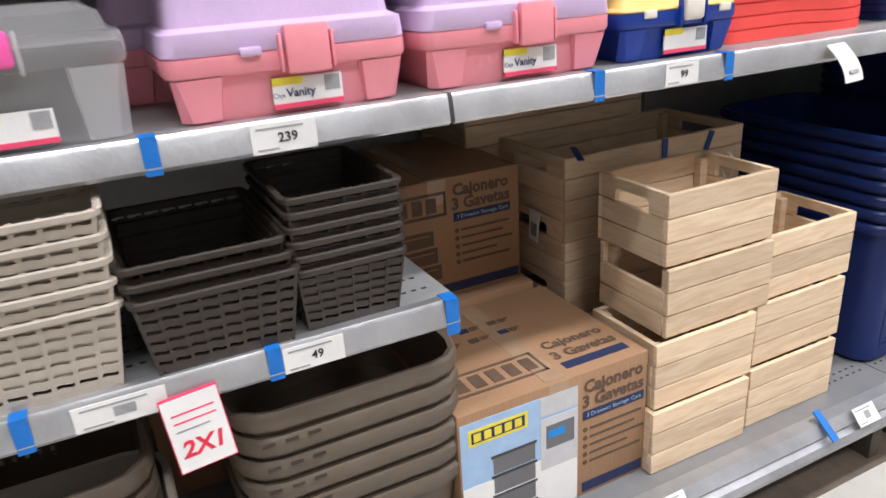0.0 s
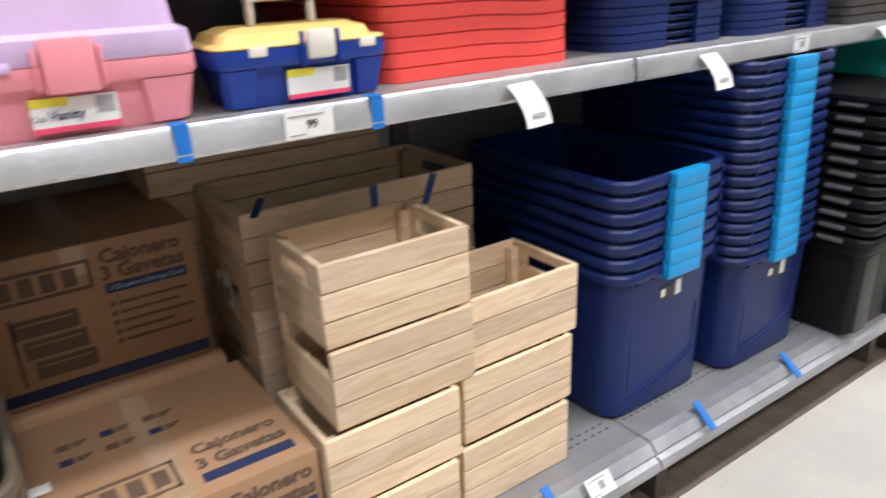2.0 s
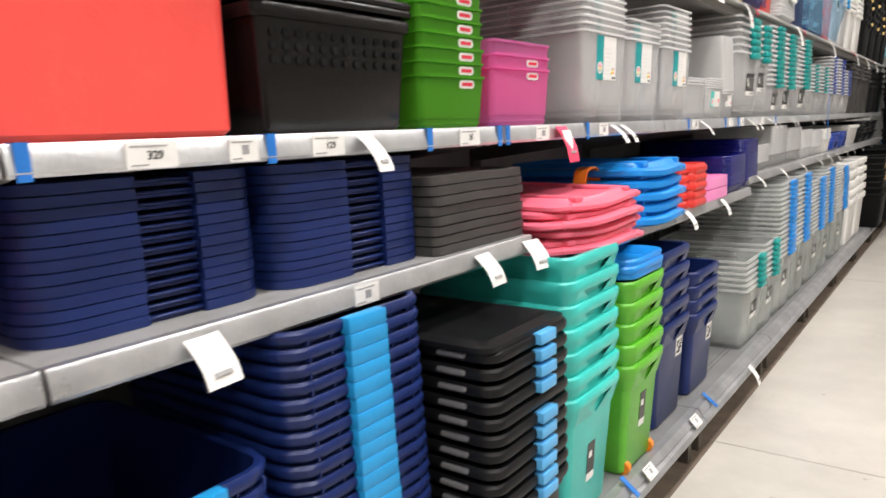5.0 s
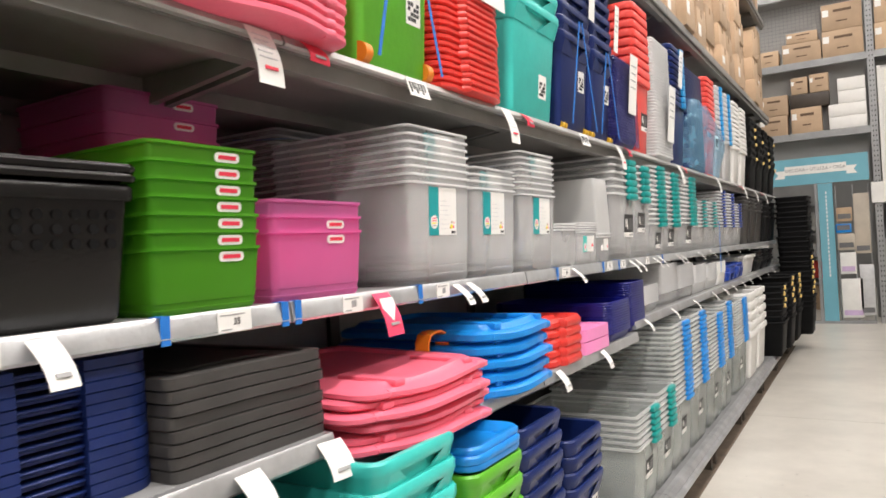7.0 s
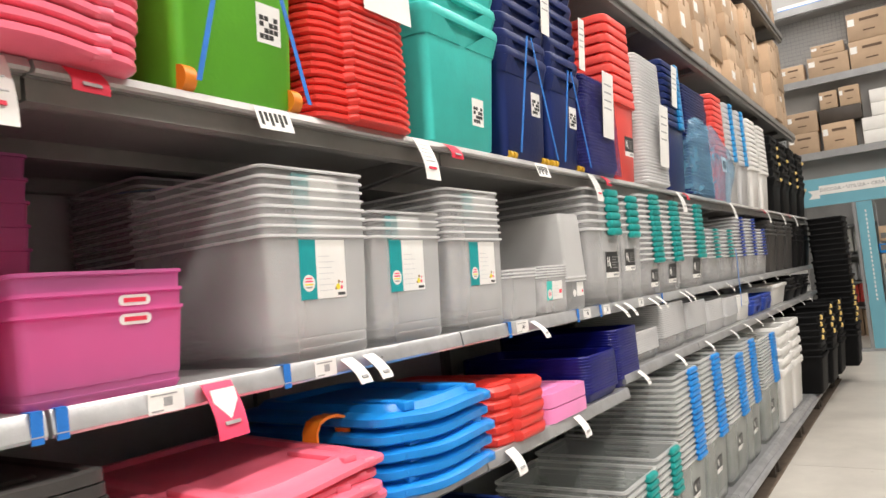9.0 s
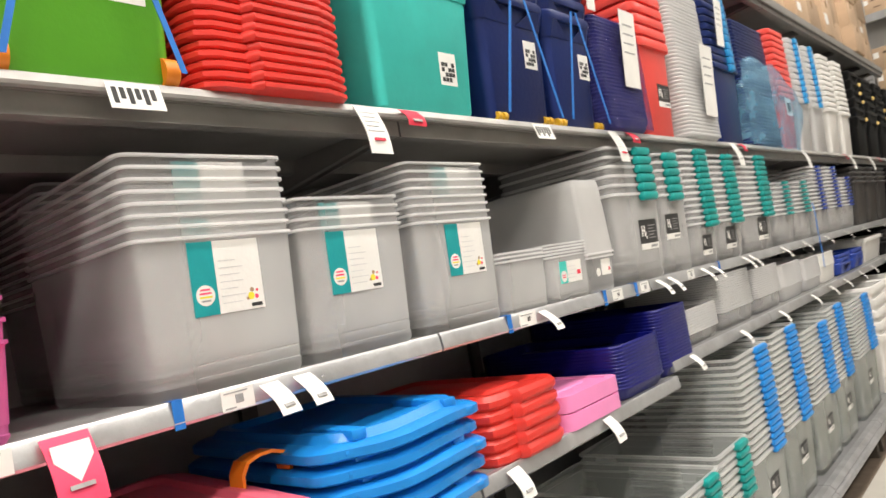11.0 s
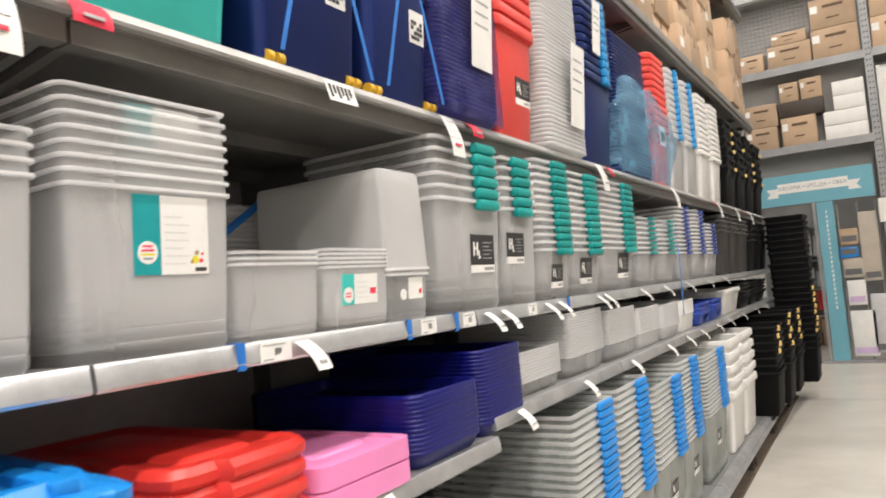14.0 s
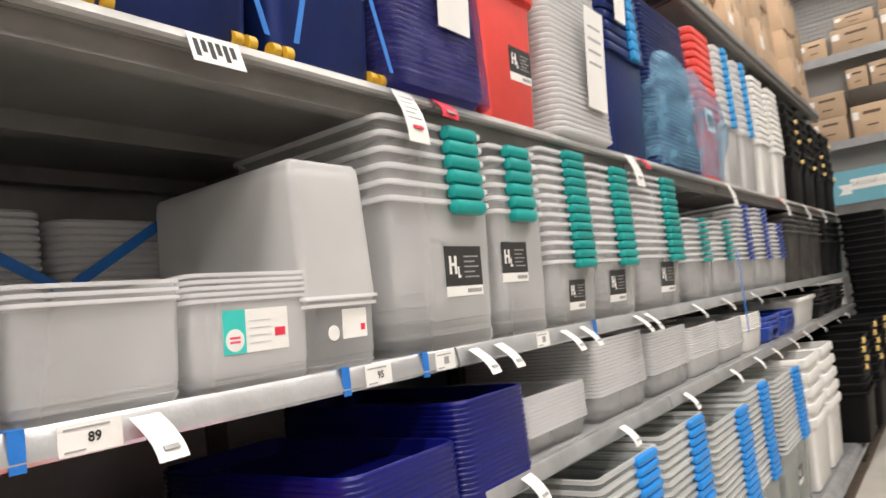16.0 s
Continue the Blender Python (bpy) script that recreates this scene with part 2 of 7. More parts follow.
M = dict(
    concrete=floor_mat(),
    steel=mat("galvanised_rail", (0.60, 0.61, 0.62), 0.32, 0.75, 0.18, 9, 0.02, 90, (1, 1, 1)),
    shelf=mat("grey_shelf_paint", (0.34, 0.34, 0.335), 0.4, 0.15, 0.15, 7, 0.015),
    beam=mat("dark_grey_shelf_steel", (0.225, 0.216, 0.204), 0.5, 0.1, 0.2, 5, 0.02),
    back=mat("grey_back_panel", (0.54, 0.535, 0.52), 0.6, 0.0, 0.2, 3, 0.02),
    bumper=mat("worn_bumper_metal", (0.40, 0.405, 0.415), 0.42, 0.55, 0.28, 7, 0.02, 70),
    deck=mat("base_deck_paint", (0.25, 0.252, 0.255), 0.42, 0.2, 0.2, 6, 0.015),
    lipgrey=mat("worn_shelf_lip", (0.46, 0.455, 0.44), 0.4, 0.25, 0.2, 8, 0.02),
    dark_brown=mat("mottled_dark_brown", (0.08, 0.065, 0.05), 0.8, 0, 0.4, 12, 0.05),
    edge_shade_dust=mat("dusty_shaded_floor_strip", (0.15, 0.115, 0.085), 0.8, 0, 0.35, 9, 0.05),
    wall=mat("painted_wall", (0.42, 0.42, 0.41), 0.8, 0, 0.12, 0.8, 0.03, 30),
    aisle_bounce=mat("pale_bounce_wall", (0.62, 0.605, 0.58), 0.8, 0, 0.25, 1.5, 0.03, 30),
    ceiling=mat("white_metal_ceiling", (0.75, 0.74, 0.71), 0.6, 0, 0.1, 0.7, 0.02, 20),
    red=mat("red_plastic", (0.88, 0.085, 0.07), 0.38, 0, 0.12, 4),
    deepred=mat("deep_red_plastic", (0.72, 0.040, 0.030), 0.36, 0, 0.1, 4, random=0.05),
    pinktray=mat("orchid_pink_plastic", (0.86, 0.27, 0.55), 0.34, 0, 0.08, 5),
    navy=mat("navy_plastic", (0.010, 0.024, 0.125), 0.34, 0, 0.2, 4, random=0.08, spec=0.3),
    navy_lid=mat("navy_lid_plastic", (0.010, 0.023, 0.115), 0.38, 0, 0.2, 5, random=0.08, spec=0.35),
    indigo=mat("indigo_plastic", (0.005, 0.007, 0.13), 0.3, 0, 0.15, 5, random=0.08, spec=0.28),
    skyblue=mat("light_blue_latch_plastic", (0.015, 0.30, 0.66), 0.4, 0, 0.1, 8, random=0.06),
    bluelid=mat("bright_blue_plastic", (0.008, 0.25, 0.72), 0.34, 0, 0.12, 5, random=0.06),
    aqua=mat("turquoise_plastic", (0.05, 0.60, 0.54), 0.34, 0, 0.12, 5, random=0.05),
    teal=mat("teal_latch_plastic", (0.0, 0.30, 0.28), 0.4, 0, 0.1, 8, random=0.08),
    green=mat("grass_green_plastic", (0.125, 0.48, 0.03), 0.36, 0, 0.12, 5, random=0.05),
    lime=milky("lime_green_clear_plastic", (0.14, 0.50, 0.03), 0.34),
    pinkbox=milky("magenta_clear_plastic", (0.93, 0.27, 0.62), 0.40),
    pinklid=mat("coral_pink_plastic", (0.86, 0.16, 0.24), 0.36, 0, 0.1, 5, random=0.05),
    pink=mat("rose_pink_plastic", (0.92, 0.32, 0.37), 0.4, 0, 0.07, 5),
    hotpink=mat("hot_pink_plastic", (0.90, 0.12, 0.42), 0.4, 0, 0.07, 5),
    lilac=mat("lilac_plastic", (0.66, 0.49, 0.72), 0.35, 0, 0.12, 4),
    toolblue=mat("royal_blue_plastic", (0.008, 0.045, 0.33), 0.34, 0, 0.12, 5),
    yellow=mat("yellow_plastic", (0.88, 0.62, 0.20), 0.4, 0, 0.08, 5),
    amber=mat("amber_wheel_plastic", (0.72, 0.42, 0.03), 0.4, 0, 0.1, 8),
    cream=mat("cream_plastic", (0.80, 0.74, 0.64), 0.45, 0, 0.06, 5),
    orange=mat("orange_plastic", (0.85, 0.25, 0.02), 0.4, 0, 0.08, 8),
    black=mat("black_plastic", (0.007, 0.007, 0.008), 0.42, 0, 0.25, 5, random=0.1, spec=0.22),
    heavy=mat("matt_black_plastic", (0.0045, 0.0045, 0.005), 0.6, 0, 0.25, 5, random=0.1, spec=0.15),
    gloss=mat("glossy_black_plastic", (0.007, 0.006, 0.006), 0.24, 0, 0.2, 5, spec=0.3),
    paleblue=mat("pale_blue_latch_plastic", (0.10, 0.42, 0.78), 0.4, 0, 0.1, 8, random=0.06),
    charcoal=mat("charcoal_lid_plastic", (0.045, 0.042, 0.04), 0.48, 0, 0.2, 6, random=0.1),
    smoke=mat("grey_grip_plastic", (0.15, 0.15, 0.155), 0.4, 0, 0.15, 9),
    mocha=mat("mocha_basket_plastic", (0.046, 0.034, 0.025), 0.5, 0, 0.2, 8, random=0.08),
    taupe=mat("taupe_bin_plastic", (0.135, 0.105, 0.075), 0.44, 0, 0.15, 6, random=0.06),
    sand=mat("sand_basket_plastic", (0.52, 0.46, 0.38), 0.5, 0, 0.1, 6, random=0.05),
    clear=milky("milky_clear_plastic", (0.985, 0.985, 0.985), 0.73, 0.22),
    lip=milky("clear_plastic_edge", (0.98, 0.98, 0.98), 0.30, 0.22),
    # duller copy of lip for the totes low on the base deck
    lip_shade=milky("shaded_clear_plastic_edge", (0.95, 0.955, 0.95), 0.46, 0.3),
    frost=milky("frosted_white_plastic", (0.90, 0.90, 0.90), 0.25),
    frost_thin=milky("thin_frosted_plastic", (0.93, 0.93, 0.92), 0.55, 0.35, 0.3),
    # copy of clear for the base deck, its shade put into the grey
    clear_shade=milky("grey_clear_plastic", (0.865, 0.88, 0.87), 0.74, 0.35, 0.22),
    white=mat("white_plastic", (0.78, 0.77, 0.74), 0.45, 0, 0.06, 5),
    bag=film_mat("thin_blue_wrap", (0.30, 0.64, 0.88), 0.86),
    cling=film_mat("clear_cling_wrap", (0.10, 0.10, 0.32), 0.86),
    tape=mat("blue_masking_tape", (0.012, 0.17, 0.58), 0.55, 0, 0.15, 20),
    strap=mat("dark_blue_strap", (0.012, 0.06, 0.25), 0.5, 0, 0.15, 20),
    paper=mat("white_label_paper", (0.83, 0.82, 0.79), 0.7, 0, 0.05, 9),
    ink=mat("black_ink", (0.03, 0.03, 0.03), 0.7, 0, 0.2, 30),
    greyink=mat("grey_ink", (0.35, 0.35, 0.35), 0.7, 0, 0.2, 30),
    navyink=mat("navy_ink", (0.02, 0.03, 0.09), 0.7, 0, 0.2, 30),
    kraftink=mat("brown_ink", (0.13, 0.08, 0.05), 0.75, 0, 0.2, 30),
    redink=mat("red_print", (0.75, 0.03, 0.07), 0.6, 0, 0.1, 20),
    pinkink=mat("pink_print", (0.86, 0.07, 0.16), 0.6, 0, 0.1, 20),
    tealink=mat("teal_print", (0.0, 0.32, 0.34), 0.55, 0, 0.08, 20),
    yellowink=mat("yellow_print", (0.85, 0.72, 0.05), 0.6, 0, 0.1, 20),
    skyprint=mat("pale_blue_print", (0.38, 0.55, 0.78), 0.5, 0, 0.1, 20),
    silver=mat("silver_print", (0.62, 0.62, 0.63), 0.45, 0.2, 0.1, 20),
    kraft=mat("kraft_cardboard", (0.37, 0.215, 0.115), 0.75, 0, 0.14, 3, 0.04, 120, (1, 1, 0.2)),
    kraft2=mat("pale_cardboard", (0.52, 0.37, 0.245), 0.75, 0, 0.14, 3, 0.04, 120, random=0.25),
    packtape=mat("packing_tape", (0.43, 0.29, 0.18), 0.22, 0, 0.1, 20),
    wood=wood_mat("pale_pine", (0.80, 0.63, 0.43), (0.66, 0.48, 0.30)),
    sign=mat("sky_teal_sign_board", (0.16, 0.42, 0.52), 0.5, 0, 0.06, 3),
    rack=mat("grey_rack_steel", (0.32, 0.325, 0.33), 0.45, 0.35, 0.15, 5),
    dark=mat("dark_hole_patch", (0.03, 0.03, 0.03), 0.8, 0, 0.3, 3),
)
lamp_glow, lamp_nt, lamp_b = nodes_of("lit_tube")
lamp_b.inputs["Emission Color"].default_value = (1.0, 0.95, 0.86, 1)
lamp_b.inputs["Emission Strength"].default_value = 6

# ---- shape helpers ----


def box(bm, x0, x1, y0, y1, z0, z1, mi=0):
    v = [bm.verts.new((x, y, z)) for x in (x0, x1) for y in (y0, y1) for z in (z0, z1)]
    for f in ((0, 1, 3, 2), (4, 6, 7, 5), (0, 4, 5, 1), (2, 3, 7, 6), (0, 2, 6, 4), (1, 5, 7, 3)):
        bm.faces.new([v[i] for i in f]).material_index = mi
    return v


def soft_box(bm, x0, x1, y0, y1, z0, z1, r=0.006, seg=2):
    tmp = bmesh.new()
    box(tmp, x0, x1, y0, y1, z0, z1)
    bmesh.ops.bevel(tmp, geom=tmp.edges[:] + tmp.verts[:], offset=r, segments=seg, affect="EDGES", profile=0.5)
    add(bm, tmp)


def add(bm, tmp):
    idx = {}
    for v in tmp.verts:
        idx[v] = bm.verts.new(v.co)
    for f in tmp.faces:
        bm.faces.new([idx[v] for v in f.verts]).smooth = f.smooth
    tmp.free()


def ring(d, w, r, z, n=3, cx=0.0, cy=0.0):
    """A rounded rectangle, d along x and w along y."""
    pts = []
    for k, (sx, sy) in enumerate(((1, 1), (-1, 1), (-1, -1), (1, -1))):
        for i in range(n + 1):
            a = radians(90 * k + 90 * i / n)
            pts.append((cx + sx * (d / 2 - r) + r * math.cos(a), cy + sy * (w / 2 - r) + r * math.sin(a), z))
    return pts


def loft(bm, rings, bottom=True, top=True, smooth=True):
    rows = [[bm.verts.new(p) for p in r] for r in rings]
    n = len(rows[0])
    for a, b in zip(rows, rows[1:]):
        for i in range(n):
            bm.faces.new((a[i], a[(i + 1) % n], b[(i + 1) % n], b[i])).smooth = smooth
    if bottom:
        bm.faces.new(rows[0][::-1])
    if top:
        bm.faces.new(rows[-1])
    return rows


def cyl(bm, p, axis, r, length, n=12):
    """A rod from p along axis ('x', 'y' or 'z')."""
    u = {"x": (0, 1, 2), "y": (1, 2, 0), "z": (2, 0, 1)}[axis]
    rows = []
    for s in (0, length):
        row = []
        for i in range(n):
            a = 2 * math.pi * i / n
            c = [0, 0, 0]
            c[u[0]], c[u[1]], c[u[2]] = s, r * math.cos(a), r * math.sin(a)
            row.append((p[0] + c[0], p[1] + c[1], p[2] + c[2]))
        rows.append(row)
    loft(bm, rows)


def finish(bm, name, material):
    bmesh.ops.recalc_face_normals(bm, faces=bm.faces[:])
    me = bpy.data.meshes.new(name)
    bm.to_mesh(me)
    bm.free()
    me.set_sharp_from_angle(angle=radians(38))
    for m in material if isinstance(material, (list, tuple)) else (material,):
        me.materials.append(m)
    return me


def part(name, bm, material, parent, label=""):
    ob = new(name, finish(bm, name, material))
    ob.parent = parent
    if label:
        tagged(ob, label)
    return ob


def thing(name, m, label, category, group="", kind=""):
    ob = new(name)
    ob.matrix_basis = m
    return tagged(ob, label, category, group, kind)


def structure(name, bm, material, label="", category=""):
    return tagged(new(name, finish(bm, name, material)), label, category, "", "structure")


def boxpart(name, x0, x1, y0, y1, z0, z1, material, parent, label="", r=0.0):
    bm = bmesh.new()
    if r:
        soft_box(bm, x0, x1, y0, y1, z0, z1, r)
    else:
        box(bm, x0, x1, y0, y1, z0, z1)
    return part(name, bm, material, parent, label)


FRONT = Matrix(((0, 0, 1, 0), (1, 0, 0, 0), (0, 1, 0, 0), (0, 0, 0, 1)))


def lettering(text, size, material, parent, m, bold=0.0, shear=0.0, name="lettering"):
    """Printed words in the xy plane of the pose m, centred, as a thin mesh."""
    cu = bpy.data.curves.new("lettering", "FONT")
    cu.body, cu.size, cu.align_x, cu.align_y, cu.offset, cu.shear = text, size, "CENTER", "CENTER", bold, shear
    cu.resolution_u = 2
    tmp = bpy.data.objects.new("lettering", cu)
    scene.collection.objects.link(tmp)
    bpy.context.view_layer.update()
    me = bpy.data.meshes.new_from_object(tmp.evaluated_get(bpy.context.evaluated_depsgraph_get()))
    bpy.data.objects.remove(tmp)
    me.materials.clear()
    me.materials.append(material)
    ob = new(name, me)
    ob.parent = parent
    ob.matrix_basis = m
    return ob


def at_front(x, y, z):
    return Matrix.Translation((x, y, z)) @ FRONT


def repeat(ob, n, pitch, jitter=0.0, turn=0.0, lean=(0, 0), stickers=0):
    """n - 1 copies of a thing nested on top of it."""
    base = ob.matrix_basis.copy()
    out = [ob]
    mats = [m for c in ob.children for m in c.data.materials]
    stickers = stickers or (n if M["lime"] in mats else 2 if M["pinkbox"] in mats else 1)
    behind = M["clear"] in mats and stickers > 1
    for k in range(1, n):
        j = Matrix.Translation((lean[0] * k + random.uniform(-jitter, jitter), lean[1] * k + random.uniform(-jitter, jitter), pitch * k))
        made = copy_thing(ob, Matrix.Translation(base.translation) @ j @ pose(0, 0, 0, 0, 0, random.uniform(-turn, turn)) @ base.to_3x3().to_4x4())
        if behind:
            # stickers of the inner boxes show through the milky wall
            for c in made.children:
                if c.name.startswith("sticker"):
                    c.location.x -= 0.006
        if k >= stickers:
            # printed stickers show on the lowest of a nest alone
            for c in list(made.children):
                if c.name.split(".")[0] in ("sticker", "wheel", "moulded_ridge", "front_panel"):
                    for g in (*c.children_recursive, c):
                        bpy.data.objects.remove(g)
        out.append(made)
    return out

# ---- large structure ----
Y0, Y1, BAY, DEPTH = -2.44, 11.6, 1.22, 0.92

floor = thing("floor", pose(0, 0, 0), "polished cream concrete floor with saw-cut joints", "floor", kind="structure")
slab_y = [-7.4, -3.65, 0.1, 3.85, 7.6, 11.35, 15.1, 22.0]
slab_x = [-1.6, 2.95, 6.7, 10.0]
for a, b in zip(slab_y, slab_y[1:]):
    for c, d in zip(slab_x, slab_x[1:]):
        boxpart("slab", c + 0.003, d - 0.003, a + 0.003, b - 0.003, -0.12, 0.0, M["concrete"], floor)
bm = bmesh.new()
box(bm, -1.6, 10, -7.4, 22, -0.2, -0.006)
structure("ground", bm, M["dark_brown"], "dark subfloor below the slab joints", "floor")

for name, dims, mm, lab in (
    ("wall_west", (-1.6, -1.45, -7.4, 22, 0, 7.5), "wall", "plain grey painted wall behind the shelving"),
    ("wall_east", (10, 10.15, -7.4, 22, 0, 7.5), "wall", "plain grey painted wall"),
    ("wall_south", (-1.45, 10, -7.55, -7.4, 0, 7.5), "wall", "plain grey painted wall"),
    ("wall_north", (-1.45, 10, 22, 22.15, 0, 7.5), "wall", "plain grey painted wall far beyond the doorway"),
    # unseen wall for the opposite shelves, made pale to bounce light back
    ("wall_aisle", (3.1, 3.3, -7.4, 10.4, 0, 3.4), "aisle_bounce", "plain wall closing the other side of the aisle"),
):
    bm = bmesh.new()
    box(bm, *dims)
    structure(name, bm, M[mm], lab, "wall")

bm = bmesh.new()
box(bm, -1.6, 10.15, -7.55, 22.15, 7.5, 7.6)
for k in range(24):
    y = -7 + k * 1.2
    box(bm, -1.45, 10, y, y + 0.5, 7.46, 7.499)
structure("ceiling", bm, M["ceiling"], "white corrugated metal store ceiling", "ceiling")

for lx, ly, share in LAMPS:
    t = thing("ceiling_light", pose(lx, ly, LAMP_Z), "white suspended fluorescent ceiling light, switched on", "light", "ceiling lights")
    bm = bmesh.new()
    box(bm, -0.3, 0.3, -1.75, 1.75, 0.0, 0.06)
    part("housing", bm, M["white"], t)
    for s in (-0.2, 0.17):
        bm = bmesh.new()
        cyl(bm, (s, -1.7, -0.03), "y", 0.02, 3.4, 8)
        part("tube", bm, lamp_glow, t)
    for s in (-1.2, 1.2):
        bm = bmesh.new()
        cyl(bm, (0, s, 0.06), "z", 0.008, 7.46 - LAMP_Z - 0.06, 6)
        part("hanger", bm, M["steel"], t)

# ---- the long run of shelving ----


def shelf_run(name, z, xf, y0, y1, lip, label, depth=DEPTH, lip_mat="steel", under=0.0):
    """One bay of shelf: a deck with a folded price rail, and ribs below."""
    s = thing(name, pose(0, 0, 0), label, "shelf", "shelves of the long run", "structure")
    bm = bmesh.new()
    box(bm, -depth, xf - 0.022, y0 + 0.002, y1 - 0.002, z - 0.022, z)
    # ribbed decks are the darker grey all over, set for their undersides
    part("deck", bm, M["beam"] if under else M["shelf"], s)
    bm = bmesh.new()
    prof = [(xf - 0.022, z + 0.001), (xf - 0.004, z + 0.001), (xf, z - 0.005), (xf + 0.006, z - lip + 0.006), (xf + 0.002, z - lip), (xf - 0.022, z - lip + 0.003)]
    rows = [[bm.verts.new((px, y, pz)) for px, pz in prof] for y in (y0 + 0.004, y1 - 0.004)]
    for i in range(6):
        bm.faces.new((rows[0][i], rows[0][(i + 1) % 6], rows[1][(i + 1) % 6], rows[1][i]))
    bm.faces.new(rows[0])
    bm.faces.new(rows[1][::-1])
    part("price_rail", bm, M[lip_mat], s, "scuffed galvanised price rail")
    if under:
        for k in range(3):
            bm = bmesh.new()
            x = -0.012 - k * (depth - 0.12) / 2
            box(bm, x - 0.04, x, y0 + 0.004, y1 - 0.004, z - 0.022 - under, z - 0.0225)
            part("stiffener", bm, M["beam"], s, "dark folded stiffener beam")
    for y in (y0 + 0.012, y1 - 0.032):
        bm = bmesh.new()
        v = [bm.verts.new(p) for p in ((-depth, y, z - 0.023), (xf - 0.06, y, z - 0.023), (xf - 0.06, y, z - 0.05), (-depth, y, z - 0.15),
                                       (-depth, y + 0.02, z - 0.023), (xf - 0.06, y + 0.02, z - 0.023), (xf - 0.06, y + 0.02, z - 0.05), (-depth, y + 0.02, z - 0.15))]
        for f in ((0, 1, 2, 3), (7, 6, 5, 4), (0, 4, 5, 1), (1, 5, 6, 2), (2, 6, 7, 3), (3, 7, 4, 0)):
            bm.faces.new([v[i] for i in f])
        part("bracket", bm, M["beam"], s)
    return s


bays = [(-2.44 + BAY * k, -2.44 + BAY * (k + 1)) for k in range(11)] + [(10.98, 11.6)]
Z0, ZA, Z1, Z1B, Z1C, Z2, Z3, Z4, Z5 = 0.212, 0.775, 1.10, 1.025, 1.082, 1.398, 1.973, 3.03, 4.3
X0, XA, X1, X2, X3 = 0.17, 0.09, 0.038, 0.0, 0.02
for a, b in bays:
    k = round((a + 2.44) / BAY)
    if k <= 3:
        e = 2.52 if k == 3 else b
        shelf_run("shelf", Z1, X1, a, e, 0.047, "grey steel shelf with a scuffed price rail, taped and tagged")
    elif k in (4, 5):
        shelf_run("shelf", Z1B, 0.045, max(a, 2.53), b, 0.045, "grey steel shelf set a little lower, loaded with lids")
    else:
        shelf_run("shelf", Z1C, 0.03, a, b, 0.045, "grey steel shelf loaded with clear boxes")
    shelf_run("shelf", Z2, X2, a, b, 0.045, "grey steel shelf with price rail and hanging tags")
    shelf_run("shelf", Z3, X3, a, b, 0.023, "grey steel upper shelf above dark stiffeners", lip_mat="lipgrey", under=0.04)
    shelf_run("shelf", Z4, 0.0, a, b, 0.07, "dark grey steel overhead shelf under stacked cartons", lip_mat="beam", under=0.08)
    shelf_run("shelf", Z5, 0.0, a, b, 0.07, "dark grey steel top shelf under stacked cartons", lip_mat="beam", under=0.08)
    # base deck with perforated top and bumper rail
    s = thing("base_deck", pose(0, 0, 0), "grey perforated steel base deck with a round bumper rail", "shelf", "base decks", "structure")
    bm = bmesh.new()
    box(bm, -DEPTH, X0 - 0.05, a + 0.002, b - 0.002, Z0 - 0.03, Z0)
    part("deck", bm, M["deck"], s)
    bm = bmesh.new()
    prof = [(X0 - 0.05, Z0 + 0.002), (X0 - 0.02, Z0), (X0, Z0 - 0.022), (X0 - 0.004, Z0 - 0.03), (X0 + 0.012, Z0 - 0.036), (X0 + 0.02, Z0 - 0.05),
            (X0 + 0.014, Z0 - 0.066), (X0, Z0 - 0.072), (X0 - 0.05, Z0 - 0.07)]
    rows = [[bm.verts.new((px, y, pz)) for px, pz in prof] for y in (a + 0.003, b - 0.003)]
    n = len(prof)
    for i in range(n):
        bm.faces.new((rows[0][i], rows[0][(i + 1) % n], rows[1][(i + 1) % n], rows[1][i]))
    bm.faces.new(rows[0])
    bm.faces.new(rows[1][::-1])
    part("bumper_rail", bm, M["bumper"], s, "scuffed silver bumper rail")
    # kick plate and feet share one mottled dark brown
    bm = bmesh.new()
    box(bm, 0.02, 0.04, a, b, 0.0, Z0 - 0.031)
    part("kick_plate", bm, M["dark_brown"], s, "dark brown kick plate")
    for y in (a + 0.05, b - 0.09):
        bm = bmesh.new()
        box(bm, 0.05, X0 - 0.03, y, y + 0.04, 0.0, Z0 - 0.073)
        part("foot", bm, M["dark_brown"], s)
    # punched holes drawn as thin dark patches for their shaded insides
    bm = bmesh.new()
    for i in range(48):
        for j in range(2):
            y = a + 0.02 + i * (b - a - 0.04) / 48
            x = X0 - 0.125 - j * 0.022
            box(bm, x, x + 0.005, y, y + 0.008, Z0, Z0 + 0.0008)
    p = part("perforation", bm, M["dark"], s, "rows of dark patches drawn as punched holes")
    tagged(p, kind="stuff")
    # uprights and back panels
    u = thing("upright", pose(0, 0, 0), "dark grey slotted steel upright", "upright", "uprights", "structure")
    bm = bmesh.new()
    box(bm, -DEPTH - 0.05, -DEPTH + 0.012, a - 0.03, a + 0.03, 0, 5.4)
    part("post", bm, M["beam"], u)
    bm = bmesh.new()
    box(bm, -DEPTH - 0.03, -DEPTH - 0.01, a + 0.031, b - 0.031, 0.05, 5.3)
    structure("back_panel", bm, M["back"], "grey steel back panel of the shelving", "panel")

